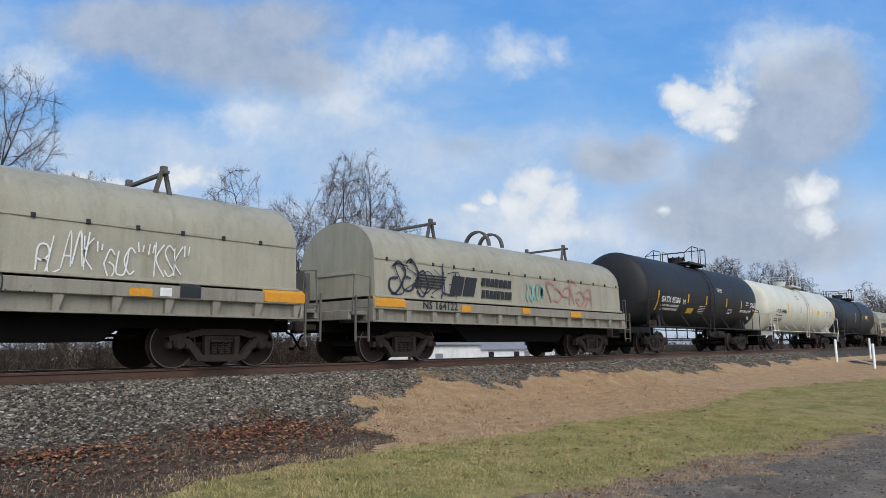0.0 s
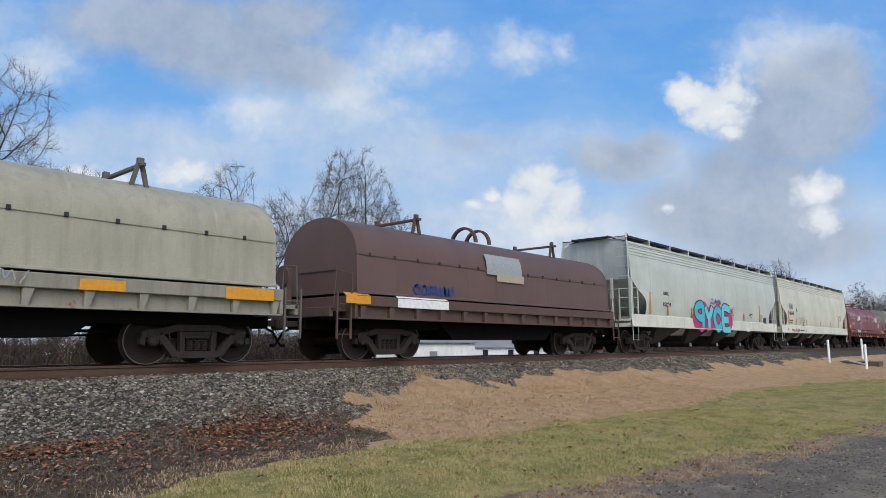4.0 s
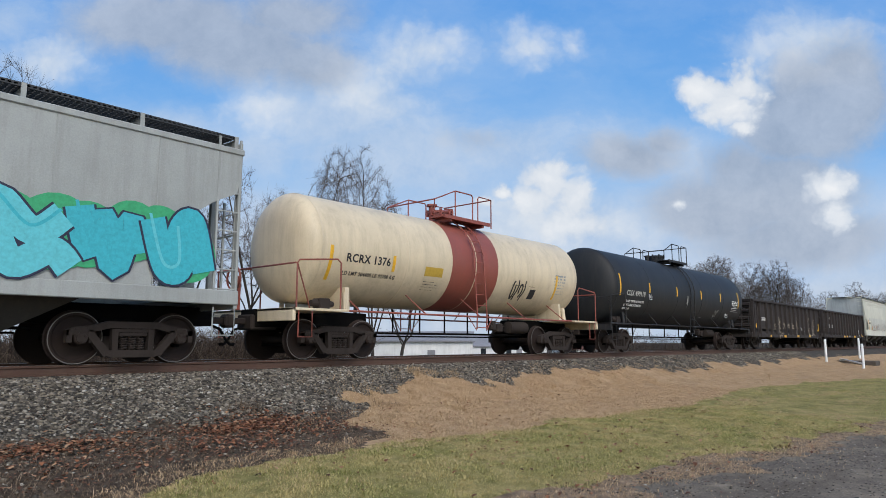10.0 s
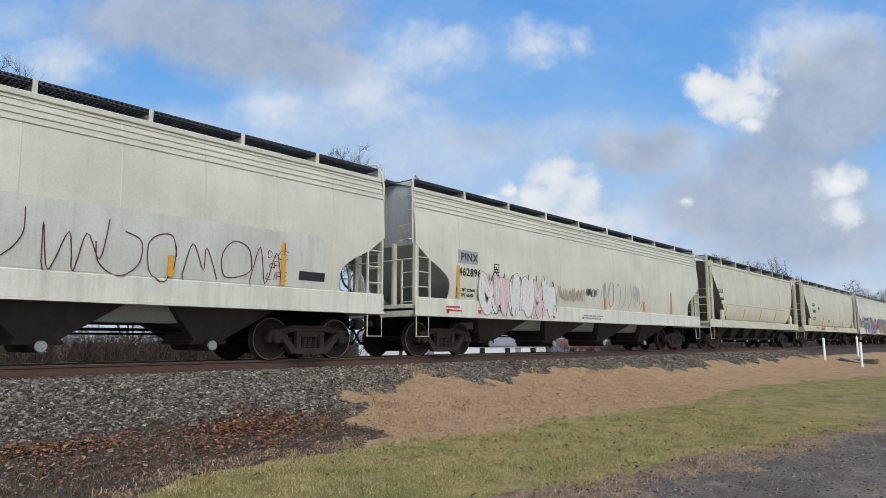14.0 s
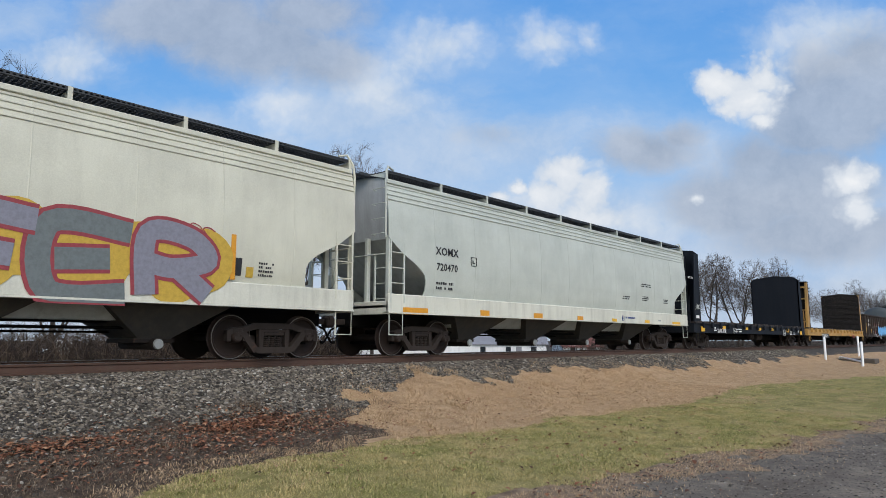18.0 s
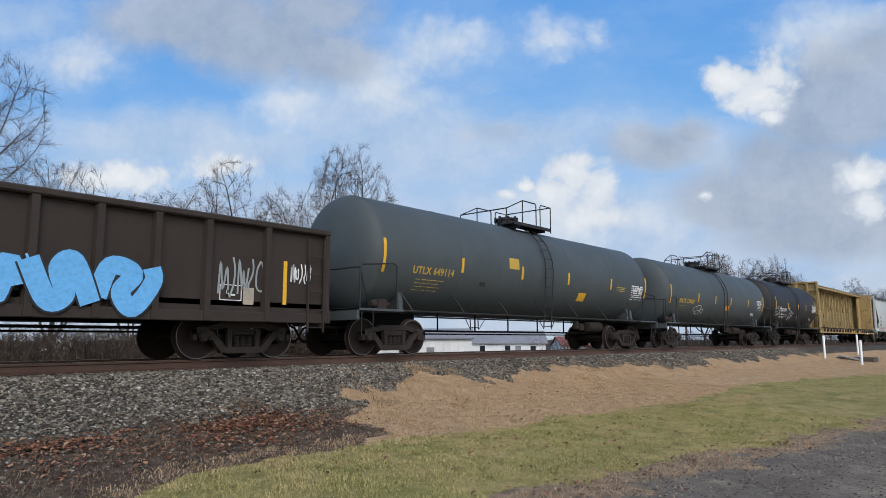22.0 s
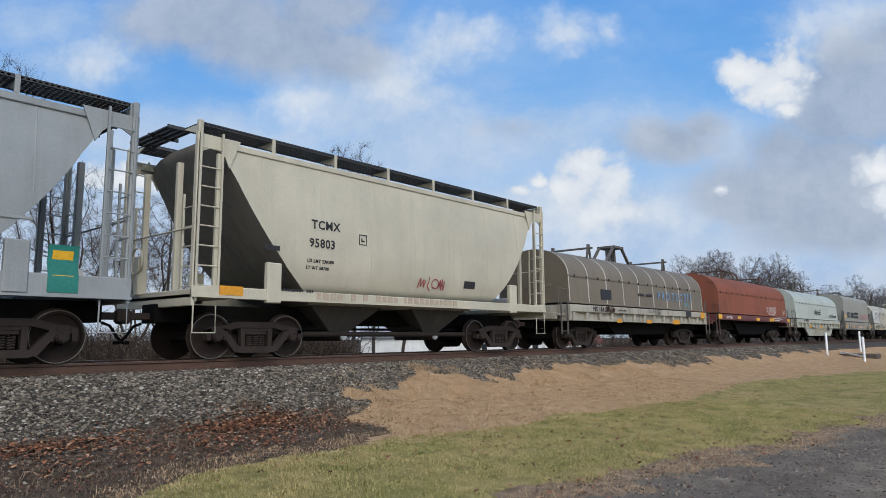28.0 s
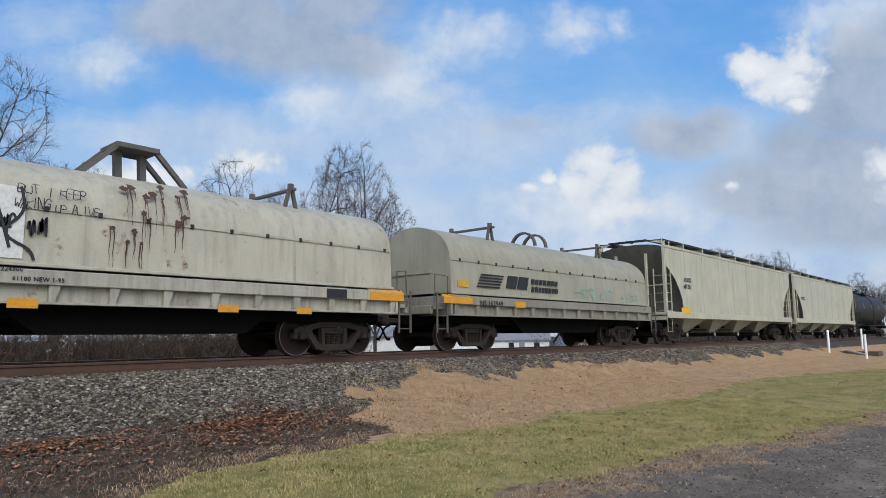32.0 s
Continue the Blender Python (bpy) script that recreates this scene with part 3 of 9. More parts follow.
def scrawl(car, x, z, w, h, y, mat, seed, strokes=9, r=0.022, name="graffiti_tag", label="sprayed graffiti tag", lean=0.0, yf=None):
    """An unreadable sprayed tag: looping flat strokes."""
    rnd, mb = random.Random(seed), Mesh()
    for i in range(strokes):
        cx = x + w * (i + 0.5) / strokes
        pts, n = [], rnd.randint(5, 8)
        a0, da = rnd.uniform(0, 6.28), rnd.uniform(0.7, 1.25) * rnd.choice((-1, 1))
        rx, rz = w / strokes * rnd.uniform(0.4, 0.75), h * rnd.uniform(0.35, 0.5)
        form = rnd.choice(("arc", "zigzag", "hook", "zigzag", "hook"))
        for k in range(n):
            a = a0 + da * k
            if form == "arc":
                pts.append((cx + rx * math.cos(a) * 0.8, z + h / 2 + rz * math.sin(a) * rnd.uniform(0.7, 1.1)))
            elif form == "zigzag":
                pts.append((cx + rx * (-0.9 + 1.8 * k / (n - 1)) + rnd.uniform(-0.25, 0.25) * rx, z + h * (0.5 + (0.45 if k % 2 else -0.45) * rnd.uniform(0.35, 1.0))))
            else:
                pts.append((cx + rx * rnd.uniform(-0.2, 0.2) + rx * 0.8 * math.sin(k * 1.1) * (k / n), z + h * (0.97 - 0.95 * k / (n - 1))))
        fine = []
        for k in range(n - 1):
            p0, p1, p2, p3 = pts[max(k - 1, 0)], pts[k], pts[k + 1], pts[min(k + 2, n - 1)]
            for q in range(5):
                t = q / 5
                fine.append(tuple(0.5 * (2 * p1[j] + (p2[j] - p0[j]) * t + (2 * p0[j] - 5 * p1[j] + 4 * p2[j] - p3[j]) * t * t + (3 * p1[j] - p0[j] - 3 * p2[j] + p3[j]) * t ** 3) for j in (0, 1)))
        fine.append(pts[-1])
        V, F = [], []
        for k, p in enumerate(fine):
            q0, q1 = fine[max(k - 1, 0)], fine[min(k + 1, len(fine) - 1)]
            d = Vector((q1[0] - q0[0], q1[1] - q0[1]))
            d = d.normalized() if d.length > 1e-6 else Vector((1, 0))
            for s in (-1, 1):
                px, pz = p[0] - d.y * r * s, p[1] + d.x * r * s
                yy = (yf(pz) if yf else y) - 0.006 - 0.0004 * i
                V.append((px + lean * (pz - z), yy, pz))
        F = [(2 * k, 2 * k + 1, 2 * k + 3, 2 * k + 2) for k in range(len(fine) - 1)]
        mb.add(V, F)
    part(name, mb, mat, car, label)


SWOOPS = (((0.05, 0.9), (0.3, 0.15), (0.55, 0.2), (0.5, 0.75), (0.75, 0.95), (1, 0.1)), ((0, 0.2), (0.25, 0.95), (0.6, 0.8), (0.45, 0.35), (0.7, 0.05), (1, 0.6), (0.9, 1)),
          ((0.9, 0.8), (0.5, 0.5), (0.1, 0.95), (0.0, 0.45), (0.35, 0.05), (0.8, 0.3), (1, 0.02)), ((0, 1), (0.15, 0.3), (0.4, 0.9), (0.65, 0.1), (0.85, 0.85), (1, 0.35)))


def ribbon(pts, r, y, lift, low):
    """One smooth band of half width r through the points."""
    n, fine = len(pts), []
    for k in range(n - 1):
        p0, p1, p2, p3 = pts[max(k - 1, 0)], pts[k], pts[k + 1], pts[min(k + 2, n - 1)]
        for q in range(7):
            t = q / 7
            fine.append(tuple(0.5 * (2 * p1[j] + (p2[j] - p0[j]) * t + (2 * p0[j] - 5 * p1[j] + 4 * p2[j] - p3[j]) * t * t + (3 * p1[j] - p0[j] - 3 * p2[j] + p3[j]) * t ** 3) for j in (0, 1)))
    fine.append(pts[-1])
    V = []
    for k, p in enumerate(fine):
        a, b = fine[max(k - 1, 0)], fine[min(k + 1, len(fine) - 1)]
        d = Vector((b[0] - a[0], b[1] - a[1])).normalized() * r
        for s in (-1, 1):
            V.append((p[0] - d.y * s, y - lift - 0.00004 * k, max(low, p[1] + d.x * s)))
    return Mesh().add(V, [(2 * k, 2 * k + 1, 2 * k + 3, 2 * k + 2) for k in range(len(fine) - 1)])


STROKES = {"A": "00 26 40|12 32", "B": "00 06 36 44 23 03|23 42 30 00", "C": "45 26 04 02 20 41", "D": "00 06 26 43 20 00", "E": "46 06 00 40|03 33", "F": "46 06 00|03 33", "G": "45 26 04 02 20 41 43 23",
           "H": "00 06|40 46|03 43", "I": "20 26", "J": "36 31 10 01", "K": "00 06|46 03 40", "L": "06 00 40", "M": "00 06 23 46 40", "N": "00 06 40 46", "O": "26 04 02 20 42 44 26", "P": "00 06 36 44 23 03",
           "R": "00 06 36 44 23 03|23 40", "S": "45 26 05 23 41 20 01", "T": "06 46|26 20", "U": "06 01 20 41 46", "V": "06 20 46", "W": "06 10 23 30 46", "X": "00 46|06 40", "Y": "06 23 46|23 20", "Z": "06 46 00 40",
           "2": "05 26 45 00 40", "7": "06 46 10", '"': "14 16|34 36", ".": "10 11", "*": "13 33|24 22", "!": "26 22|21 20"}


def glyph(ch, rnd):
    """Strokes of a letter; '#' stands for one that cannot be read and gives a mirrored flourish."""
    if ch != "#":
        return STROKES.get(ch, "")
    return "|".join(" ".join(str(4 - int(q[0])) + q[1] for q in line.split()) for line in STROKES[rnd.choice("CDEFGJKLNPRSZ27")].split("|"))


def graffiti_piece(car, x, z, w, h, y, fills, outline, seed, n=5, label="colourful spray-painted graffiti", back=None, drip=None, body=""):
    """A large sprayed piece: soft ground clouds, then fat outlined swoops packed side by side."""
    rnd = random.Random(seed)
    y = min(y, -1.612)
    if back:
        for i in range(n * 2):
            cx, cz, rr = x + w * (i + 0.5) / (n * 2) + rnd.uniform(-0.1, 0.1), z + h * rnd.uniform(0.35, 0.7), h * rnd.uniform(0.32, 0.44)
            V = [(cx + rr * math.cos(0.2618 * k) * rnd.uniform(0.96, 1.04), y - 0.001 - 0.0001 * i, max(z - 0.02, cz + rr * math.sin(0.2618 * k))) for k in range(24)]
            part("graffiti_ground", Mesh().add(V, [tuple(range(24))]), back, car, label)
    if body:
        cell, r = w / len(body), min(0.125 * h, 0.15 * w / len(body))
        for i, ch in enumerate(body):
            for k, line in enumerate(glyph(ch, rnd).split("|")):
                pts = [(x + cell * (i + 0.1 + 0.8 * (int(q[0]) / 4 + rnd.uniform(-0.06, 0.06))), z + r + (h - 2 * r) * min(1.0, max(0.0, int(q[1]) / 6 + rnd.uniform(-0.05, 0.05)))) for q in line.split()]
                lift = 0.004 + 0.006 * (i % 2)
                part("graffiti_outline", ribbon(pts, r * 1.28 + 0.016, y, lift, z - 0.03), outline, car)
                part("graffiti_letter", ribbon(pts, r, y, lift + 0.0028 + 0.0004 * k, z), fills[i % len(fills)], car, label)
        return
    cell = w / n
    r = min(0.15 * h, 0.2 * cell)
    for i in range(n):
        lift = 0.004 + 0.0075 * (i % 2)
        pts = []
        for a, c in SWOOPS[(i + seed) % 4]:
            a, c = a + rnd.uniform(-0.06, 0.06), min(1.0, max(0.0, c + rnd.uniform(-0.06, 0.06)))
            pts.append((x + cell * (i + 0.5) + (a - 0.5) * (cell * 1.05 - 0.8 * r), z + r + (h - 2 * r) * c))
        part("graffiti_outline", ribbon(pts, r * 1.12 + 0.014, y, lift, z - 0.02), outline, car)
        part("graffiti_swoop", ribbon(pts, r, y, lift + 0.0025, z), fills[i % len(fills)], car, label)
        part("graffiti_glint", ribbon([(a - r * 0.2, c + r * 0.4) for a, c in pts[:4]], r * 0.12, y, lift + 0.005, z), drip or fills[(i + 1) % len(fills)], car)


# ---- freight car builders; the near side is -y, the front -x, z = 0 at the rail ----
def new_car(name, label, category, u0, u1):
    car = thing(name, label, category, pose((u0 + u1) / 2, 0, 0), group="cars of the passing freight train")
    CARS.append((car, (u0 + u1) / 2))
    return car, (u1 - u0) / 2


CARS, TANKS = [], {}


def coil_hood(car, x0, x1, style, mat, trim, seed=0, top=3.5, shoulder=2.5, strap=None):
    """A coil cover from x0 to x1."""
    def section(x, g=0.0):
        pts = []
        if style == "box":
            w = 1.46 + g
            pts = [(w, 1.58), (w, 3.2)]
            pts += [(w - 0.42 + 0.42 * math.cos(a * 0.1745), 3.28 + 0.42 * math.sin(a * 0.1745)) for a in range(1, 9)]
            pts += [(0.7, top + 0.02 + g), (0.0, top + 0.08 + g)]
        else:
            pts = [(1.47 + g, 1.58), (1.43 + g, shoulder)]
            pts += [((1.42 + g) * math.cos(a * 0.157), shoulder + 0.02 + (top - shoulder - 0.02 + g) * math.sin(a * 0.157)) for a in range(1, 11)]
            pts[-1] = (0.0, top + g)
        full = [(x, -a, b) for a, b in pts] + [(x, a, b) for a, b in pts[-2::-1]]
        return full
    mb = Mesh()
    mb.loft([section(x0), section(x1)])
    hood = part("coil_hood", mb, mat, car)
    # overlapping sheets and their edges
    n = max(3, round((x1 - x0) / 1.35))
    for i in range(n + 1):
        x = x0 + (x1 - x0) * i / n
        w = 0.035 if 0 < i < n else 0.06
        s0, s1 = section(max(x0, x - w), 0.010), section(min(x1, x + w), 0.010)
        part("hood_seam" if strap is None else "hood_strap", Mesh().loft([s0, s1], False), strap or mat, hood)
    mb = Mesh().box(x0 - 0.02, x1 + 0.02, -1.54, -1.44, 1.545, 1.60, 0.008).box(x0 - 0.02, x1 + 0.02, 1.44, 1.54, 1.545, 1.60, 0.008)
    part("hood_flange", mb, trim, hood, "rubbed lower edge of the hood")
    if style != "box":
        for s in (-1, 1):
            mb = Mesh().box(x0, x1, s * 1.425, s * 1.452, shoulder - 0.03, shoulder + 0.02)
            part("shoulder_band", mb, mat, hood)
        mb, x = Mesh(), x0 + 0.4
        while x < x1 - 0.2:
            mb.box(x - 0.035, x + 0.035, -1.475, -1.43, shoulder - 0.045, shoulder + 0.04, 0.01)
            x += 0.83
        tagged(part("bolt_heads", mb, M_BLACK, hood), kind="stuff")
        for x, e in ((x0, -0.03), (x1, 0.03)):
            part("end_stiffener", Mesh().box(x, x + e, -0.75, 0.75, shoulder - 0.35, shoulder - 0.25), mat, hood)
    return hood


def hood_fittings(car, hood, xs_a, x_arch, mat, top=3.5, arch="loop", scale=1.0):
    """Stacking brackets across the roof and the lifting arch in the middle."""
    for x in xs_a:
        mb = Mesh()
        for s in (-1, 1):
            foot = 0.78
            zf = top - 0.28
            mb.prism([(x - 0.28, zf - 0.28), (x - 0.2, zf - 0.28), (x + 0.02, top + 0.32), (x - 0.06, top + 0.32)], "y", s * foot - 0.03, s * foot + 0.03)
            mb.prism([(x + 0.20, zf - 0.28), (x + 0.28, zf - 0.28), (x + 0.06, top + 0.32), (x - 0.02, top + 0.32)], "y", s * foot - 0.03, s * foot + 0.03)
            mb.box(x - 0.06, x + 0.06, s * foot - 0.05, s * foot + 0.05, top + 0.26, top + 0.38, 0.01)
        mb.box(x - 0.045, x + 0.045, -0.95, 0.95, top + 0.20, top + 0.27, 0.01)
        part("stacking_bracket", mb, mat, hood, "dark steel stacking bracket")
    part("roof_ridge", Mesh().box(xs_a[0] + 0.2, xs_a[-1] - 0.2, -0.09, 0.09, top - 0.01, top + 0.035, 0.008), mat, hood)
    if arch == "loop":
        for dx in (-0.34, 0.34):
            V = [(0.52 * math.cos(3.1416 * k / 16), top - 0.02 + 0.52 * math.sin(3.1416 * k / 16) * scale) for k in range(17)]
            rings = [[(x_arch + dx - 0.06, y, z), (x_arch + dx + 0.06, y, z), (x_arch + dx + 0.06, y * 0.86, top + (z - top) * 0.86), (x_arch + dx - 0.06, y * 0.86, top + (z - top) * 0.86)] for y, z in V]
            part("lifting_arch", Mesh().loft(rings), mat, hood, "curved steel lifting arch")
    elif arch == "frame":
        mb = Mesh()
        h = top + 0.62
        for s in (-1, 1):
            mb.prism([(x_arch - 1.05, top - 0.02), (x_arch - 0.93, top - 0.02), (x_arch - 0.30, h), (x_arch - 0.42, h)], "y", s * 0.32 - 0.05, s * 0.32 + 0.05)
            mb.prism([(x_arch + 0.93, top - 0.02), (x_arch + 1.05, top - 0.02), (x_arch + 0.42, h), (x_arch + 0.30, h)], "y", s * 0.32 - 0.05, s * 0.32 + 0.05)
        mb.box(x_arch - 0.42, x_arch + 0.42, -0.4, 0.4, h - 0.05, h + 0.05, 0.01)
        for dx in (-0.28, 0.2):
            mb.prism([(x_arch + dx, top), (x_arch + dx + 0.12, top), (x_arch + dx + 0.08, h), (x_arch + dx - 0.04, h)], "y", -0.08, 0.08)
        part("lifting_frame", mb, mat, hood, "welded steel lifting frame")


def coil_car(name, label, u0, u1, hood_mat, frame_mat, style="round", top=3.5, inset=1.0, hoods=1, fish=False, arch="loop", bracket=None, frame_z=(0.96, 1.5), seed=0, wide_steps=False, pockets=True, strap=None):
    car, hl = new_car(name, label, "coil car", u0, u1)
    hb = hl - inset
    running_gear(car, hl, hb - 1.55)
    z0, z1 = frame_z
    bracket = bracket or P_STEP
    bracket_step = P_STEP
    # side sills: flanged beams with web and gussets
    for s in (-1, 1):
        mb = Mesh().box(-hb, hb, s * 1.50, s * 1.60, z1 - 0.24, z1, 0.012).box(-hb, hb, s * 1.42, s * 1.47, z0 + 0.02, z1 - 0.2).box(-hb, hb, s * 1.38, s * 1.58, z0, z0 + 0.035)
        if style == "box":
            mb.box(-hb, hb, s * 1.47, s * 1.585, z0 + 0.02, z1, 0.012)
        if fish:
            mb.prism([(-hb * 0.70, z0 + 0.2), (-hb * 0.52, 0.40), (hb * 0.52, 0.40), (hb * 0.70, z0 + 0.2)], "y", s * 1.40, s * 1.49)
        beam = part("side_sill", mb, frame_mat, car)
        if pockets and style != "box":
            n = round(hb * 2 / 0.95)
            g = Mesh().prism([(-0.03, z1 - 0.24), (0.14, z1 - 0.24), (0.06, z0 + 0.03), (-0.03, z0 + 0.03)], "y", s * 1.46, s * 1.57).data("gusset", frame_mat)
            for i in range(n + 1):
                part("gusset", g, None, beam, at=pose(-hb + 0.2 + (2 * hb - 0.4) * i / n, 0, 0))
        if style == "box":
            for x in (-hb + 1.12, hb - 1.12):
                part("post", Mesh().box(x - 0.12, x + 0.12, s * 1.57, s * 1.66, z0 + 0.02, z1 + 0.02, 0.015), frame_mat, car)
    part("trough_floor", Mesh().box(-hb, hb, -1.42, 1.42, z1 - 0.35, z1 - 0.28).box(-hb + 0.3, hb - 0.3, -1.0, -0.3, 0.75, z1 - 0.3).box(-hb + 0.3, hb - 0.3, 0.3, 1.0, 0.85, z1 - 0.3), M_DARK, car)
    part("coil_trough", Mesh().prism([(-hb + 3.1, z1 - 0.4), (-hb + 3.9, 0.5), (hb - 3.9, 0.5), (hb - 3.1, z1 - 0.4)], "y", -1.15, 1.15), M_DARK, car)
    # end platforms
    for s in (-1, 1):
        xe = s * hb
        mb = Mesh().box(xe, xe + s * 0.55, -1.35, 1.35, z1 - 0.38, z1 - 0.30, 0.01).box(xe - s * 0.06, xe + s * 0.02, -1.58, 1.58, z0, z1, 0.01)
        mb.box(xe + s * 0.48, xe + s * 0.58, -1.35, 1.35, z1 - 0.5, z1 - 0.28, 0.01)
        part("end_platform", mb, frame_mat, car)
        for sy in (-1, 1):
            ladder(car, xe + s * 0.30, sy * 1.52, 0.5, z1 + 0.05, bracket, 0.40, 0.34)
            rail = Mesh().tube([(xe + s * 0.05, sy * 1.5, z1), (xe + s * 0.05, sy * 1.5, z1 + (0.85 if style == "box" else 0.5)), (xe + s * 0.45, sy * 1.4, z1 + (0.95 if style == "box" else 0.55)), (xe + s * 0.5, sy * 1.4, z1 - 0.3)], 0.018, 6)
            part("hand_rail", rail, bracket, car)
        if style == "box":
            part("end_seam", Mesh().box(xe - s * 0.1, xe - s * 0.14, -1.46, 1.46, 2.56, 2.6), hood_mat, car)
        if wide_steps:
            for sy in (-1, 1):
                mb = Mesh().box(xe + s * 0.12, xe + s * 0.18, sy * 1.5 - 0.03, sy * 1.5 + 0.03, 0.5, z1 + 0.9, 0.008)
                mb.box(xe + s * 0.58, xe + s * 0.64, sy * 1.5 - 0.03, sy * 1.5 + 0.03, 0.5, z1 + 0.9, 0.008)
                mb.box(xe + s * 0.12, xe + s * 0.64, sy * 1.5 - 0.03, sy * 1.5 + 0.03, z1 + 0.15, z1 + 0.2).box(xe + s * 0.1, xe + s * 0.66, sy * 1.5 - 0.12, sy * 1.5 + 0.1, 0.82, 1.0, 0.01)
                part("step_well", mb, bracket_step, car)
    mb = Mesh().lathe([(-hb - 0.42, 0.0), (-hb - 0.42, 0.26), (-hb - 0.38, 0.26), (-hb - 0.38, 0.0)], 20, "x", (0, 0.75, z1 + 0.55), caps=False)
    part("brake_wheel", mb, bracket, car)
    part("brake_post", Mesh().box(-hb - 0.38, -hb - 0.2, 0.6, 0.9, z1 - 0.3, z1 + 0.75, 0.02), bracket, car)
    # covers
    h = hb - 0.12
    step = 2 * h / hoods
    made = []
    for i in range(hoods):
        a, b = -h + i * step + (0.03 if i else 0), -h + (i + 1) * step - (0.03 if i < hoods - 1 else 0)
        hood = coil_hood(car, a, b, style, hood_mat, P_BROWNF if style == "box" else hood_mat, seed, top, top - 1.0, strap)
        c, q = (a + b) / 2, (b - a) / 2
        hood_fittings(car, hood, (c - q * 0.56, c + q * 0.56), c - (0.1 if hoods == 1 else 0.2), bracket, top, arch)
        made.append(hood)
    brake_gear(car, 0.6 if not fish else hb - 3.5)
    return car, hl


def tank_car(name, label, u0, u1, mat, frame_mat, R=1.44, zc=2.72, inset=0.5, band=None, dome="low", strips=M_YELLOW, rail_mat=None, seed=0, tank_in=0.35, deck=1.12, head=0.46, base_mat=None, strip_n=5, ladders=True):
    car, hl = new_car(name, label, "tank car", u0, u1)
    TANKS[car.name] = (R, zc)
    hb = hl - inset
    tl = hb - tank_in
    rail_mat = rail_mat or frame_mat
    running_gear(car, hl, hb - 1.75, (0.72, 1.12), 0.3, stub=True)
    prof = []
    for k in range(9):
        a = 1.5708 * k / 8
        prof.append((-tl + head - head * math.cos(a), max(0.001, R * math.sin(a) ** 0.62)))
    cyl = [-tl + head + (2 * tl - 2 * head) * k / 8 for k in range(1, 8)]
    full = prof + [(x, R) for x in cyl] + [(-x, r) for x, r in prof[::-1]]
    shell = part("tank_shell", Mesh().lathe(full, 64, "x", (0, 0, zc), caps=False), mat, car)
    n = 5 if tl > 7 else 4
    for i in range(n + 1):
        x = -tl + head + (2 * tl - 2 * head) * i / n
        part("weld_ring", Mesh().lathe([(x - 0.03, R + 0.001), (x - 0.015, R + 0.007), (x + 0.015, R + 0.007), (x + 0.03, R + 0.001)], 64, "x", (0, 0, zc), caps=False), mat, shell)
    if band:
        w = 1.05
        part("painted_band", Mesh().lathe([(-w, R + 0.003), (-w, R + 0.006), (w, R + 0.006), (w, R + 0.003)], 64, "x", (0, 0, zc), caps=False), band, shell, "broad red-brown band")
    # saddles, platforms, running rails
    for s in (-1, 1):
        xe = s * hb
        mb = Mesh().prism([(-1.2, deck), (1.2, deck), (1.16, zc - 0.95), (-1.16, zc - 0.95)], "x", xe - s * 1.9, xe - s * 1.78)
        part("saddle", mb, frame_mat, car)
        for sy in (-1, 1):
            part("saddle_strut", Mesh().tube([(xe - s * 1.72, sy * 1.26, deck), (xe - s * 1.72, sy * 1.22, deck + 0.42)], [0.07, 0.06], 10), frame_mat, car)
        if s < 0:
            mb = Mesh().box(xe + 0.85, xe + 1.15, -1.42, -1.14, deck, deck + 0.24, 0.02).lathe([(xe + 0.7, 0.07), (xe + 0.85, 0.1)], 10, "x", (0, -1.28, deck + 0.13)).lathe([(xe + 1.15, 0.1), (xe + 1.32, 0.06)], 10, "x", (0, -1.28, deck + 0.12))
            part("control_valve", mb, M_IRON, car)
            part("rail_strut", Mesh().tube([(xe + 0.18, -1.46, deck + 0.98), (xe + 0.75, -1.2, deck)], 0.016, 5), rail_mat, car)
        mb = Mesh().box(xe, xe - s * 1.55, -1.6, 1.6, deck - 0.06, deck, 0.01).box(xe - s * 0.08, xe, -1.6, 1.6, deck - 0.28, deck, 0.01)
        part("end_platform", mb, frame_mat, car)
        for sy in (-1, 1):
            p = Mesh().tube([(xe - s * 0.1, sy * 1.58, deck), (xe - s * 0.1, sy * 1.58, deck + 0.95), (xe - s * 0.16, sy * 1.58, deck + 1.02), (xe - s * 1.2, sy * 1.58, deck + 1.12), (xe - s * 1.3, sy * 1.58, deck + 1.04), (xe - s * 1.3, sy * 1.58, deck)], 0.02, 6)
            part("end_railing", p, rail_mat, car)
            stirrup(car, xe - s * 0.35, sy * 1.57, 0.5, deck - 0.05, rail_mat)
        q = Mesh().tube([(xe - s * 0.06, -1.58, deck + 0.95), (xe - s * 0.06, 1.58, deck + 0.95)], 0.02, 6)
        part("cross_railing", q, rail_mat, car)
    part("brake_wheel", Mesh().lathe([(-hb - 0.05, 0.28), (-hb - 0.02, 0.3), (-hb + 0.01, 0.28)], 20, "x", (0, 0.7, deck + 0.75), caps=False).box(-hb - 0.02, -hb + 0.12, 0.6, 0.8, deck, deck + 0.8, 0.01), rail_mat, car)
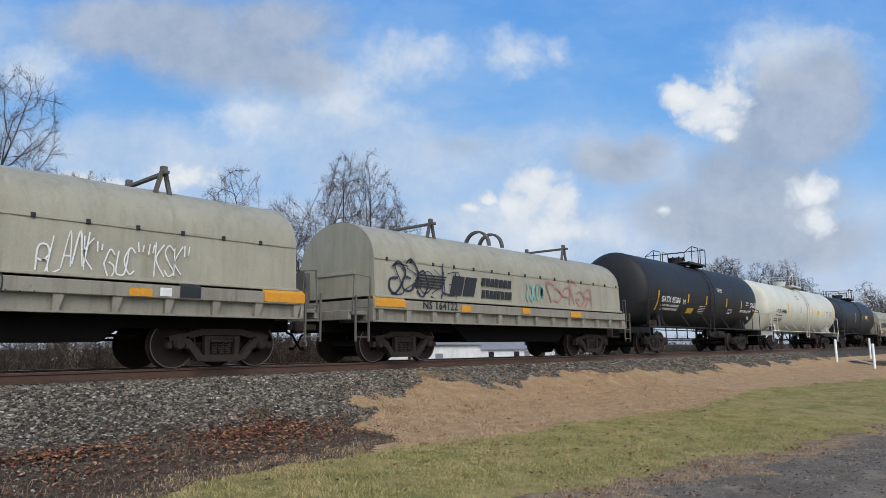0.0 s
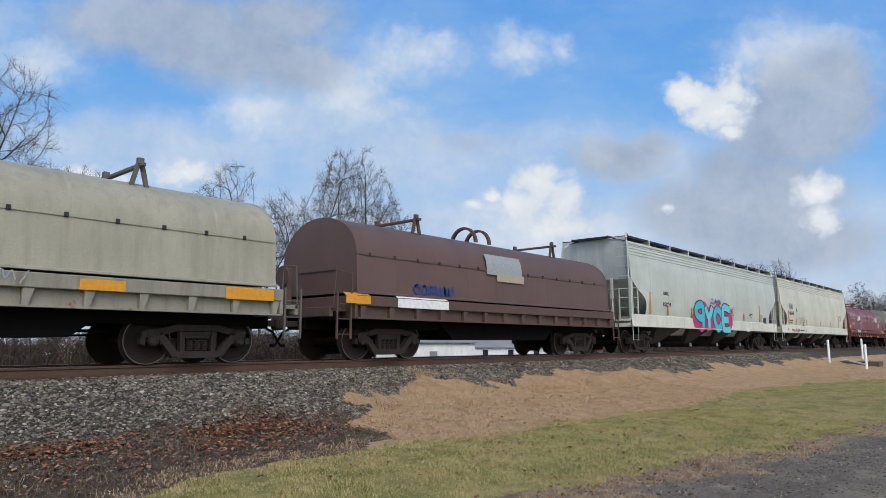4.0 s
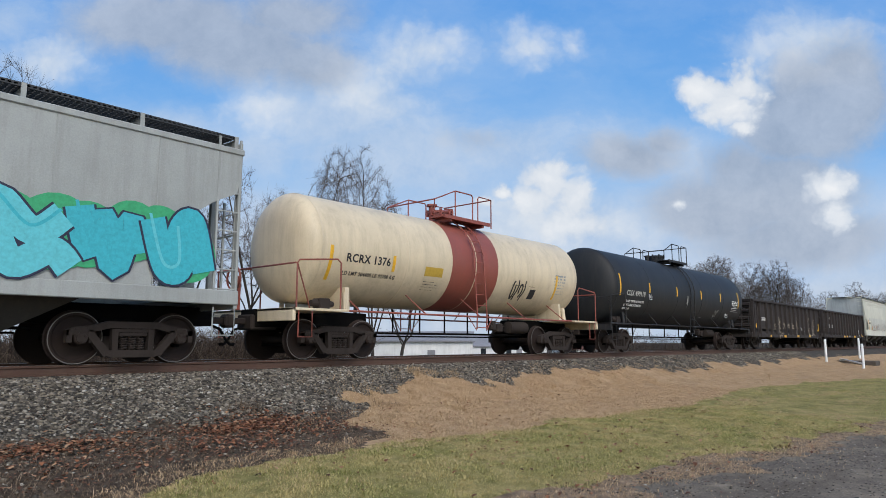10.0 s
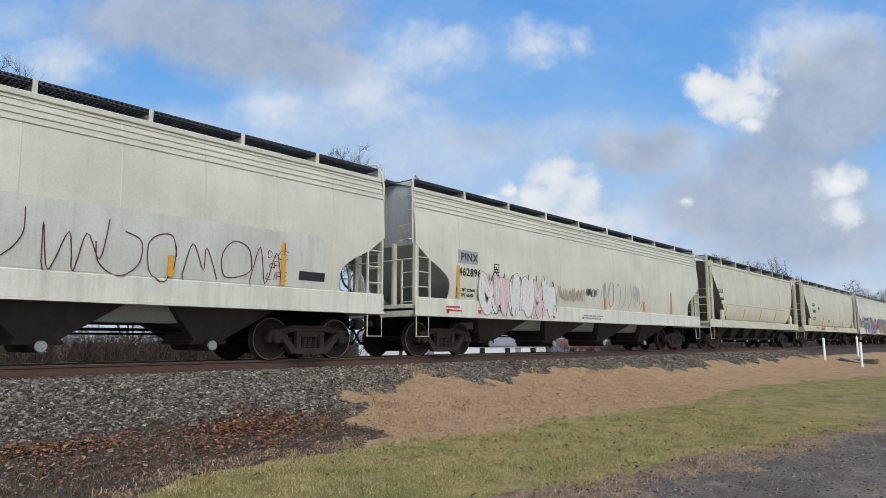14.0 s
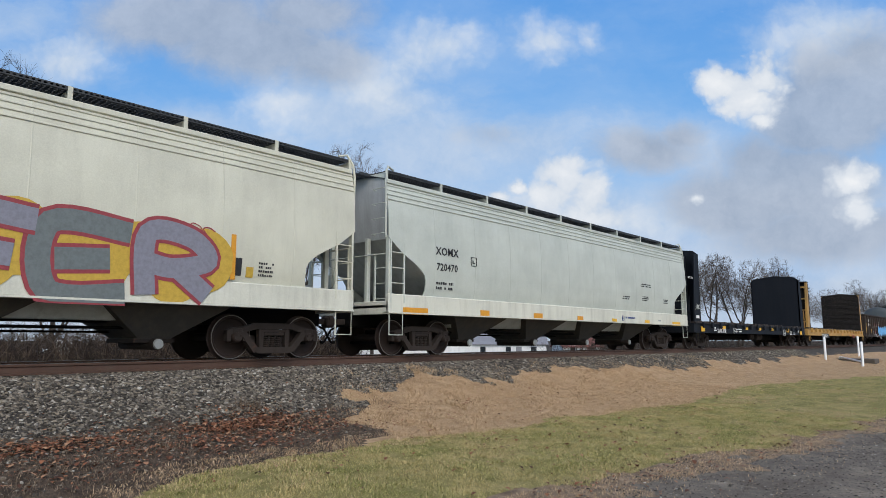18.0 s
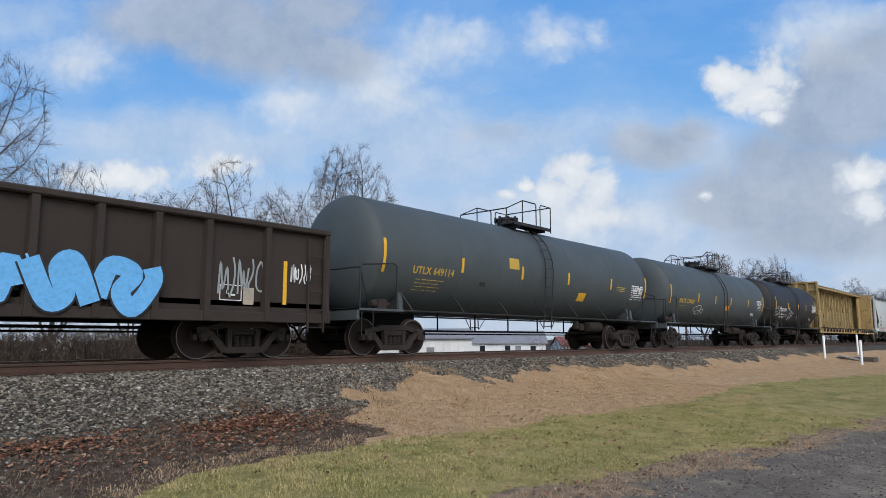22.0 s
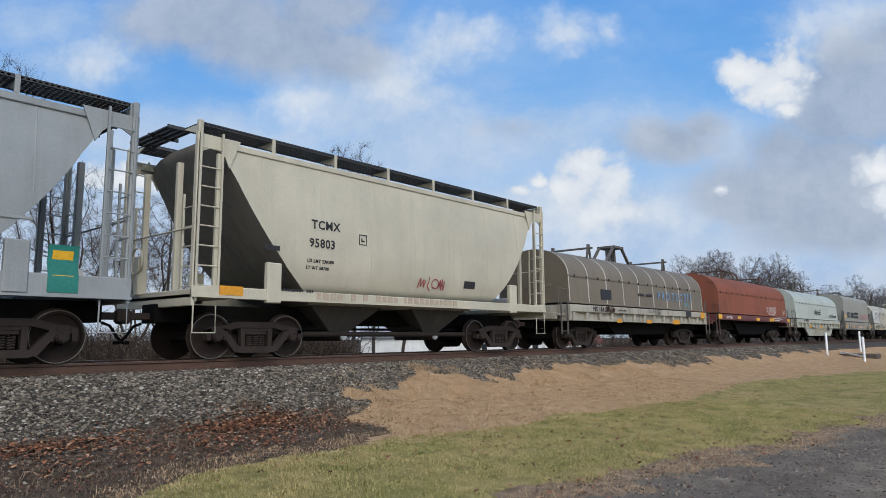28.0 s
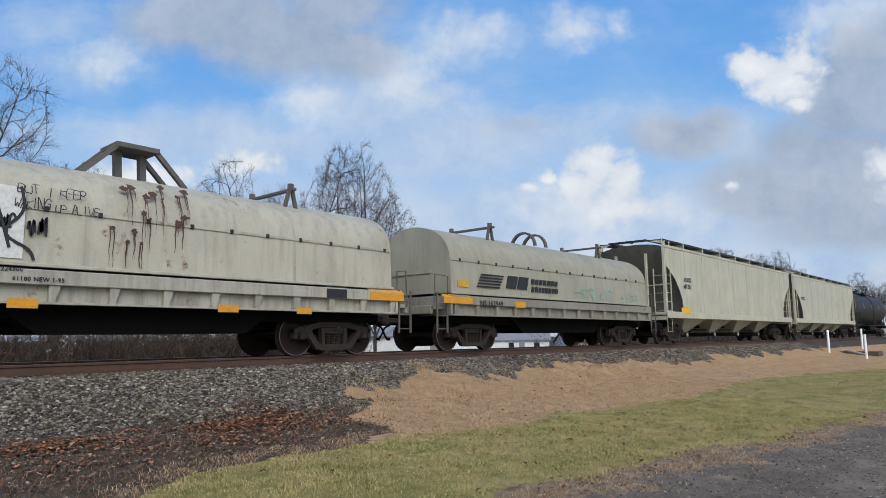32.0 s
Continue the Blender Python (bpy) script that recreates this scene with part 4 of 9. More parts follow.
    for sy in (-1, 1):
        mb = Mesh().tube([(-hb + 1.5, sy * 1.46, deck - 0.02), (hb - 1.5, sy * 1.46, deck - 0.02)], 0.026, 6)
        part("running_rail", mb, rail_mat, car)
        k = int(hb * 2 / 2.3)
        for i in range(k):
            x = -hb + 2.0 + (2 * hb - 4.0) * i / max(1, k - 1)
            part("rail_bracket", Mesh().tube([(x, sy * 1.46, deck - 0.02), (x - 0.16, sy * math.sqrt(R * R - 1.0), zc - 1.0)], 0.018, 5), rail_mat, car)
        if ladders:
            mb = Mesh()
            for a in (-0.22, 0.22):
                pts = [(a, sy * 1.5, 0.75), (a, sy * 1.52, deck), (a, sy * (R + 0.10), zc)]
                pts += [(a, sy * (R + 0.10) * math.cos(b * 0.17), zc + (R + 0.10) * math.sin(b * 0.17)) for b in range(1, 8)]
                mb.tube(pts, 0.02, 5)
                mb.tube([(a * 2.6, sy * 1.46, deck), (a, sy * 1.50, 0.72)], 0.014, 5)
            for i in range(10):
                z = 0.80 + i * 0.31
                yy = sy * (R + 0.10) if z > deck + 0.5 else sy * 1.51
                if z > zc:
                    yy = sy * math.sqrt(max(0.1, (R + 0.10) ** 2 - (z - zc) ** 2))
                mb.tube([(-0.22, yy, z), (0.22, yy, z)], 0.014, 5)
            part("ladder", mb, rail_mat, car)
    # dome platform
    zt = zc + R
    mb = Mesh().box(-0.95, 1.05, -0.95, -0.35, zt + 0.0, zt + 0.04).box(-0.95, 1.05, 0.35, 0.95, zt, zt + 0.04).box(-1.0, 1.1, -1.0, -0.94, zt - 0.05, zt + 0.05)
    for x in (-0.7, 0.8):
        mb.box(x - 0.04, x + 0.04, -0.95, 0.95, zt - 0.12, zt)
    part("dome_platform", mb, rail_mat, car)
    for sy in (-1, 1):
        mb = Mesh().tube([(-1.4, sy * 0.95, zt + 0.0), (-1.4, sy * 0.95, zt + 0.42), (-0.5, sy * 0.95, zt + 0.80), (0.25, sy * 0.95, zt + 0.80), (0.3, sy * 0.95, zt + 0.74), (0.3, sy * 0.95, zt)], 0.02, 6)
        mb.tube([(0.55, sy * 0.95, zt), (0.55, sy * 0.95, zt + 0.74), (0.6, sy * 0.95, zt + 0.8), (1.2, sy * 0.95, zt + 0.80), (1.2, sy * 0.95, zt - 0.1)], 0.02, 6)
        mb.tube([(-0.5, sy * 0.95, zt), (-0.5, sy * 0.95, zt + 0.8)], 0.02, 6)
        part("dome_railing", mb, rail_mat, car)
    for x in (-1.4, 1.2):
        part("dome_railing", Mesh().tube([(x, -0.95, zt + (0.42 if x < 0 else 0.8)), (x, 0.95, zt + (0.42 if x < 0 else 0.8))], 0.02, 6), rail_mat, car)
    mb = Mesh().lathe([(zt - 0.12, 0.34), (zt + 0.28, 0.34), (zt + 0.28, 0.38), (zt + 0.33, 0.38), (zt + 0.37, 0.3), (zt + 0.38, 0.01)], 24, "z", (-0.1, 0, 0))
    if dome == "valves":
        mb.lathe([(zt, 0.1), (zt + 0.5, 0.1), (zt + 0.5, 0.16), (zt + 0.56, 0.16)], 12, "z", (-0.35, 0.1, 0)).lathe([(zt, 0.09), (zt + 0.42, 0.09), (zt + 0.42, 0.14), (zt + 0.5, 0.14)], 12, "z", (0.3, 0, 0))
    manway = part("manway_dome", mb, mat if dome == "same" else rail_mat, car)
    for k in range(8):
        a = 0.785 * k
        part("bolt", Mesh().box(-0.1 + 0.37 * math.cos(a) - 0.03, -0.1 + 0.37 * math.cos(a) + 0.03, 0.37 * math.sin(a) - 0.03, 0.37 * math.sin(a) + 0.03, zt + 0.2, zt + 0.4), rail_mat, manway)
    if dome == "twin":
        part("vent_pipe", Mesh().lathe([(zt - 0.1, 0.1), (zt + 0.22, 0.1), (zt + 0.22, 0.14), (zt + 0.28, 0.14)], 14, "z", (-1.1, 0, 0)), rail_mat, car)
    # upright reflector strips that follow the curve
    for i in range(strip_n):
        x = -tl + head * 0.9 + (2 * tl - 1.8 * head) * i / max(1, strip_n - 1)
        tall = 0.45 if i in (0, strip_n - 1) else 0.22
        rings = []
        for k in range(7):
            a = -tall / R + 2 * tall / R * k / 6 + 0.12
            y, z = -math.cos(a), math.sin(a)
            rings.append([(x - 0.045, y * (R + 0.009), zc + z * (R + 0.009)), (x + 0.045, y * (R + 0.009), zc + z * (R + 0.009)), (x + 0.045, y * (R + 0.002), zc + z * (R + 0.002)), (x - 0.045, y * (R + 0.002), zc + z * (R + 0.002))])
        part("reflector_strip", Mesh().loft(rings), strips, car, "yellow reflector strip")
    brake_gear(car, hb - 3.6, 0.85, -0.6)
    return car, hl


def roof_walk(car, h, z, y, mat, post_mat, n, post=0.25, ends=True, mesh=True):
    """Gratings along both roof edges on short posts, with cross walks at the ends."""
    for s in (-1, 1):
        mb = Mesh()
        mb.box(-h, h, s * y, s * (y - 0.03), z - 0.02, z + 0.05).box(-h, h, s * (y - 0.62), s * (y - 0.65), z - 0.02, z + 0.05)
        k = int(h * 2 / 0.09)
        for i in range(k):
            x = -h + 2 * h * (i + 0.5) / k
            mb.box(x - 0.026, x + 0.026, s * y, s * (y - 0.62), z, z + 0.028)
        for q in range(1, 6):
            mb.box(-h, h, s * (y - 0.62 * q / 6) - 0.02, s * (y - 0.62 * q / 6) + 0.02, z + 0.002, z + 0.03)
        walkway = part("roof_walk", mb, mat, car, "dark steel roof walkway grating")
        for i in range(n + 1):
            x = -h + 2 * h * i / n
            p = Mesh().box(x - 0.04, x + 0.04, s * (y + 0.0), s * (y + 0.02), z - post, z + 0.05).prism([(s * y, z - 0.01), (s * (y - 0.6), z - 0.01), (s * y, z - post * 0.7)], "x", x - 0.012, x + 0.012)
            part("walk_post", p, post_mat, walkway)
    if ends:
        for s in (-1, 1):
            mb = Mesh()
            for q in range(4):
                mb.box(s * (h - 0.20 + 0.14 * q), s * (h - 0.10 + 0.14 * q), -y + 0.62, y - 0.62, z, z + 0.028)
            for yy in (-y + 0.62, 0.0, y - 0.62):
                mb.box(s * (h - 0.3), s * (h + 0.34), yy - 0.02, yy + 0.02, z - 0.03, z + 0.04)
            part("cross_walk", mb, mat, car)


def hopper_pockets(car, xs, z1, half, mat, z0=0.32, wide=1.35, mouth=0.45, out=True, half_x=None):
    for x in xs:
        hx = half_x or half
        r = []
        for z, g, w in ((z1, hx, wide), (z0 + 0.12, mouth * 0.75, 0.62), (z0 + 0.02, mouth * 0.7, 0.55)):
            r.append([(x - g, -w, z), (x + g, -w, z), (x + g, w, z), (x - g, w, z)])
        p = part("outlet_hopper", Mesh().loft(r), mat, car)
        if out:
            part("outlet_gate", Mesh().lathe([(-0.75, 0.11), (0.75, 0.11)], 14, "y", (x, 0, z0)).box(x - 0.4, x + 0.4, -0.6, 0.6, z0 + 0.02, z0 + 0.1, 0.01), M_IRON, p)
            part("outlet_cap", Mesh().lathe([(-0.79, 0.09), (-0.75, 0.1)], 14, "y", (x, 0, z0)), M_GALV, p)


def flow_hopper(name, label, u0, u1, mat, sill_mat, end_mat=None, inset=0.55, pockets=4, walk_mat=None, seed=0, reflect=None, lines=True, cut="round"):
    """Long covered hopper with smooth bowed sides, cut-away ends and deep side sills."""
    car, hl = new_car(name, label, "covered hopper", u0, u1)
    hb = hl - inset
    end_mat = end_mat or mat
    running_gear(car, hl, hb - 1.75, (0.72, 1.1), 0.3)
    W = (1.50, 1.56, 1.60, 1.60, 1.57, 1.50, 1.44)
    Z = (1.45, 1.75, 2.3, 2.9, 3.5, 4.05, 4.32)
    # inner body with sloping end sheets
    rings = []
    for w, z, e in zip((0.75, 1.15) + W, (0.75, 1.1) + Z, (3.3, 2.9, 2.2, 1.75, 0.95, 0.2, 0.1, 0.08, 0.08)):
        rings.append([(-hb + e, -w + 0.02, z), (hb - e, -w + 0.02, z), (hb - e, w - 0.02, z), (-hb + e, w - 0.02, z)])
    for w, z in ((1.1, 4.48), (0.5, 4.55)):
        rings.append([(-hb + 0.1, -w, z), (hb - 0.1, -w, z), (hb - 0.1, w, z), (-hb + 0.1, w, z)])
    body = part("hopper_body", Mesh().loft(rings), end_mat, car, "sloping end sheets and roof")
    # side sheets with curved cut-aways at the ends
    for s in (-1, 1):
        cutx = {"round": (1.22, 1.28, 0.95, 0.02, 0.0, 0.0, 0.02), "slant": (1.9, 1.7, 1.3, 0.85, 0.5, 0.2, 0.1)}[cut]
        zz, ww, cc = [], [], []
        for k in range(25):
            z = Z[0] + (Z[-1] - Z[0]) * k / 24
            zz.append(z)
            ww.append(lerp(z, Z, W))
            if cut == "round":
                c = 0.0 if z > 2.88 else (2.88 - z) / 0.36 * 0.5 if z > 2.52 else 0.5 + 0.85 * math.sin(min(1.0, (2.52 - z) / 0.62) * 1.5708) if z > 1.62 else 1.35 - 0.5 * (1.62 - z)
            else:
                c = lerp(z, Z, cutx)
            cc.append(c)
        rings = [[(-hb + c, s * w, z), (hb - c, s * w, z), (hb - c, s * (w - 0.03), z), (-hb + c, s * (w - 0.03), z)] for c, w, z in zip(cc, ww, zz)]
        sheet = part("side_sheet", Mesh().loft(rings), mat, car)
        for i in range(1, 11):
            x = -hb + 2 * hb * i / 11
            r = [[(x - 0.014, s * (w + 0.001), z), (x + 0.014, s * (w + 0.001), z), (x + 0.008, s * (w + 0.005), z), (x - 0.008, s * (w + 0.005), z)] for w, z in zip(ww, zz) if abs(x) < hb - 1.5]
            if r:
                part("weld_seam", Mesh().loft(r), mat, sheet)
        if lines:
            for z in (3.86, 3.98, 4.10, 4.22):
                part("side_moulding", Mesh().box(-hb, hb, s * (lerp(z, Z, W) - 0.01), s * (lerp(z, Z, W) + 0.022), z - 0.018, z + 0.018, 0.006), mat, sheet)
        mb = Mesh().box(-hb, hb, s * 1.50, s * 1.60, 1.06, 1.52, 0.02).box(-hb, hb, s * 1.40, s * 1.62, 1.04, 1.075)
        part("side_sill", mb, sill_mat, car)
        part("top_chord", Mesh().box(-hb + 0.02, hb - 0.02, s * 1.36, s * 1.49, 4.27, 4.38, 0.015), mat, car)
    for s in (-1, 1):
        part("grab_pipe", Mesh().tube([(s * (hb + 0.02), -1.5, 2.9), (s * (hb + 0.04), -1.5, 4.2), (s * (hb + 0.02), -1.46, 4.5), (s * (hb - 0.12), -1.4, 4.72), (s * (hb - 0.35), -1.36, 4.66)], 0.028, 7), mat, car)
        for z in (3.0, 3.38, 3.76, 4.14):
            part("grab_iron", Mesh().tube([(s * (hb + 0.02), -1.48, z), (s * (hb + 0.09), -1.46, z), (s * (hb + 0.09), -1.06, z), (s * (hb - 0.06), -1.04, z)], 0.013, 5), mat, car)
    roof_walk(car, hb - 0.05, 4.57, 1.42, walk_mat or M_GRATE, mat, 9)
    for i in range(6):
        x = -hb + 1.5 + (2 * hb - 3) * i / 5
        part("roof_hatch", Mesh().lathe([(4.5, 0.45), (4.66, 0.45), (4.7, 0.40), (4.7, 0.01)], 20, "z", (x, 0, 0)), mat, body)
    hopper_ends(car, hb, mat, sill_mat, 2.85)
    half = (hb - 2.2) / pockets
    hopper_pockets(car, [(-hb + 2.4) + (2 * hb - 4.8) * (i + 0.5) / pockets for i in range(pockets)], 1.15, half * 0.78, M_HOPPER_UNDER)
    if reflect:
        for i in range(6):
            x = -hb + (1.59, 3.28, 5.81, 9.61, 12.72, 15.3)[i] * (2 * hb) / 18.4
            plate(car, "reflector_strip", x - 0.05, x + 0.05, 1.56, 2.45 if i in (0, 5) else 1.95, -1.60 if i else -1.605, reflect, lift=0.012)
    return car, hl


def shaded_ends(mb):
    """Gives the end faces of a lofted box their own material slot, darker for shade and grime."""
    mb.mi = [1 if i % 4 in (1, 3) else 0 for i in range(len(mb.f))]
    mb.mi[-2:] = [0, 0]
    return mb


def hopper_ends(car, hb, mat, sill_mat, ztop, tall=False):
    """End sill, posts, ladders, rails and brake wheel."""
    for s in (-1, 1):
        xe = s * hb
        mb = Mesh().box(xe - s * 0.08, xe, -1.58, 1.58, 1.02, 1.34, 0.012).box(xe, xe - s * 0.9, -1.5, 1.5, 1.18, 1.24)
        part("end_sill", mb, sill_mat, car)
        for sy in (-1, 1):
            ladder(car, xe - s * 0.30, sy * 1.585, 1.3, ztop if not tall else 4.4, mat, 0.46, 0.38, r=0.014)
            ladder(car, xe - s * 0.06, sy * 1.25, 1.3, 2.5 if not tall else 3.2, mat, 0.42, 0.38, across=True, name="end_ladder", r=0.014)
            stirrup(car, xe - s * 0.28, sy * 1.57, 0.52, 1.05, mat, 0.46)
            part("corner_post", Mesh().box(xe - s * 0.07, xe - s * 0.01, sy * 1.46, sy * 1.58, 1.3, 4.35 if tall else 2.95, 0.012), mat, car)
            part("slope_brace", Mesh().box(xe - s * 0.18, xe - s * 0.06, sy * 0.7 - 0.05, sy * 0.7 + 0.05, 1.24, 2.95 if not tall else 3.9, 0.01), mat, car)
        part("cross_rail", Mesh().tube([(xe - s * 0.03, -1.5, 2.5), (xe - s * 0.03, 1.5, 2.5)], 0.018, 6), mat, car)
    part("brake_wheel", Mesh().lathe([(-hb - 0.12, 0.27), (-hb - 0.09, 0.29), (-hb - 0.06, 0.27)], 20, "x", (0, 0.55, 2.0), caps=False).box(-hb - 0.1, -hb + 0.1, 0.45, 0.65, 1.3, 2.1, 0.02), mat, car)
    part("end_reservoir", Mesh().lathe([(-0.4, 0.16), (0.4, 0.16)], 14, "y", (hb - 0.6, -0.3, 1.5)), M_GALV, car)


def round_hopper(name, label, u0, u1, mat, sill_mat, inset=0.55, pockets=4, seed=0, post_mat=None, sill=(1.1, 1.45), reflect=None, under=None, seam=True):
    """Covered hopper with a barrel-shaped lower body, long sloping ends and tall corner posts."""
    car, hl = new_car(name, label, "covered hopper", u0, u1)
    hb = hl - inset
    post_mat = post_mat or mat
    running_gear(car, hl, hb - 1.75, (0.72, 1.1), 0.3)
    levels = ((0.9, 1.15, 3.2), (1.36, 1.36, 2.75), (1.50, 1.58, 2.45), (1.56, 1.85, 2.15), (1.595, 2.1, 1.92), (1.60, 2.4, 1.66), (1.60, 2.7, 1.43), (1.585, 3.0, 1.22), (1.565, 3.3, 1.03), (1.54, 3.5, 0.92), (1.51, 3.75, 0.76), (1.48, 4.0, 0.62), (1.45, 4.2, 0.55))
    ring = [[(-hb + e, -w, z), (hb - e, -w, z), (hb - e, w, z), (-hb + e, w, z)] for w, z, e in levels]
    ring += [[(-hb + 0.55, -w, z), (hb - 0.55, -w, z), (hb - 0.55, w, z), (-hb + 0.55, w, z)] for w, z in ((1.1, 4.36), (0.5, 4.44))]
    body = part("hopper_body", shaded_ends(Mesh().loft(ring)), [mat, P_ENDS], car, "smooth rounded sides with grimy slanting ends, coloured dark for shade")
    for s in (-1, 1):
        for i in range(1, 8):
            x = -hb + 2 * hb * i / 8
            r = [[(x - 0.014, s * (w + 0.001), z), (x + 0.014, s * (w + 0.001), z), (x + 0.008, s * (w + 0.005), z), (x - 0.008, s * (w + 0.005), z)] for w, z, e in levels[3:] if abs(x) < hb - e - 0.1]
            if len(r) > 2:
                part("weld_seam", Mesh().loft(r), mat, body)
        if seam:
            part("side_seam", Mesh().box(-hb + 1.6, hb - 1.6, s * 1.585, s * 1.618, 2.26, 2.31, 0.008), mat, body)
        part("side_sill", Mesh().box(-hb, hb, s * 1.50, s * 1.60, sill[0], sill[1], 0.018).box(-hb, hb, s * 1.40, s * 1.62, sill[0] - 0.02, sill[0] + 0.02), sill_mat, car)
        part("top_chord", Mesh().box(-hb + 0.3, hb - 0.3, s * 1.40, s * 1.49, 4.15, 4.28, 0.015), mat, car)
        for q in (-1, 1):
            part("corner_stanchion", Mesh().box(q * (hb - 0.12), q * (hb - 0.02), s * 1.48, s * 1.58, 1.1, 4.6, 0.015), post_mat, car)
            part("corner_stanchion", Mesh().box(q * (hb - 0.52), q * (hb - 0.44), s * 1.49, s * 1.57, 1.3, 4.0, 0.012), post_mat, car)
            part("gusset_plate", Mesh().prism([(q * (hb - 0.12), 4.34), (q * (hb - 0.95), 4.34), (q * (hb - 0.72), 3.75), (q * (hb - 0.62), 3.95), (q * (hb - 0.5), 4.06), (q * (hb - 0.3), 4.08), (q * (hb - 0.12), 3.98)], "y", s * 1.50, s * 1.53), mat, car)
            part("body_bracket", Mesh().box(q * (hb - 1.95), q * (hb - 1.6), s * 1.50, s * 1.63, 1.12, 1.95, 0.02), mat, car)
    roof_walk(car, hb - 0.1, 4.55, 1.45, M_GRATE, post_mat, 7, 0.3)
    for i in range(4):
        x = -hb + 1.8 + (2 * hb - 3.6) * i / 3
        part("roof_hatch", Mesh().lathe([(4.38, 0.42), (4.55, 0.42), (4.58, 0.38), (4.58, 0.01)], 18, "z", (x, 0, 0)), mat, body)
    hopper_ends(car, hb, post_mat, sill_mat, 4.4, True)
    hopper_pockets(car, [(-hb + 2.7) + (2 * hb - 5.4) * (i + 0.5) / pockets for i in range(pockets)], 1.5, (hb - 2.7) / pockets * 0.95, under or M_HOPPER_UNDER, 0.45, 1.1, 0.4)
    part("discharge_pipe", Mesh().tube([(-hb + 2.4, -0.75, 0.5), (hb - 2.4, -0.75, 0.5)], 0.06, 10), M_IRON, car)
    if reflect:
        for i in range(5):
            x = -hb + 2.2 + (2 * hb - 4.4) * i / 4
            r = [[(x - 0.05 + 0.1 * k, -w - 0.010, z), (x + 0.05 + 0.1 * k, -w - 0.010, z), (x + 0.05 + 0.1 * k, -w, z), (x - 0.05 + 0.1 * k, -w, z)] for k, (w, z) in enumerate(((1.505, 1.6), (1.562, 1.85), (1.60, 2.12)))]
            part("reflector_strip", Mesh().loft(r), reflect, car)
    return car, hl


def flat_hopper(name, label, u0, u1, mat, sill_mat, inset=0.55, pockets=3, under=None, top=4.15, low=1.35, seed=0, end_low=1.9, ribs=0):
    """Covered hopper with flat slab sides, open cut-away ends and wide trapezoid pockets."""
    car, hl = new_car(name, label, "covered hopper", u0, u1)
    hb = hl - inset
    running_gear(car, hl, hb - 1.75, (0.72, 1.1), 0.3)
    lv = ((1.52, low, 2.1), (1.57, low + 0.25, 2.0), (1.58, 2.1, 1.85), (1.58, 2.9, 1.25), (1.57, 3.5, 0.75), (1.55, top - 0.1, 0.35), (1.54, top, 0.3))
    ring = [[(-hb + e, -w, z), (hb - e, -w, z), (hb - e, w, z), (-hb + e, w, z)] for w, z, e in lv]
    ring += [[(-hb + 0.3, -w, z), (hb - 0.3, -w, z), (hb - 0.3, w, z), (-hb + 0.3, w, z)] for w, z in ((1.0, top + 0.14), (0.4, top + 0.2))]
    body = part("hopper_body", shaded_ends(Mesh().loft(ring)), [mat, P_ENDS], car)
    for s in (-1, 1):
        r = [[(-hb + c, s * 1.60, z), (hb - c, s * 1.60, z), (hb - c, s * 1.575, z), (-hb + c, s * 1.575, z)]
             for z, c in ((low, 1.75), (1.9, 1.7), (2.3, 1.45), (2.75, 1.05), (3.1, 0.55), (3.3, 0.12), (3.6, 0.06), (top, 0.05))]
        sheet = part("side_sheet", Mesh().loft(r), mat, car)
        for i in range(1, 9):
            x = -hb + 2 * hb * i / 9
            w = 0.05 if ribs else 0.012
            part("side_rib" if ribs else "weld_seam", Mesh().box(x - w, x + w, s * 1.595, s * (1.607 if not ribs else 1.63), low + 0.02, top - 0.05), mat, sheet)
        part("top_chord", Mesh().box(-hb, hb, s * 1.50, s * 1.63, top - 0.06, top + 0.06, 0.015), mat, car)
        part("side_sill", Mesh().box(-hb, hb, s * 1.52, s * 1.61, 1.1, low + 0.03, 0.015), sill_mat, car)
    roof_walk(car, hb - 0.1, top + 0.3, 1.45, M_GRATE, mat, 8, 0.25)
    for i in range(5):
        x = -hb + 1.6 + (2 * hb - 3.2) * i / 4
        part("roof_hatch", Mesh().box(x - 0.5, x + 0.5, -0.4, 0.4, top + 0.15, top + 0.3, 0.03), mat, body)
    hopper_ends(car, hb, mat, sill_mat, top, True)
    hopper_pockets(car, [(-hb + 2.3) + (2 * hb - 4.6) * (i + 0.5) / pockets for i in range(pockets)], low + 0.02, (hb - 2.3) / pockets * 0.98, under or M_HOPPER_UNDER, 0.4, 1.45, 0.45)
    return car, hl


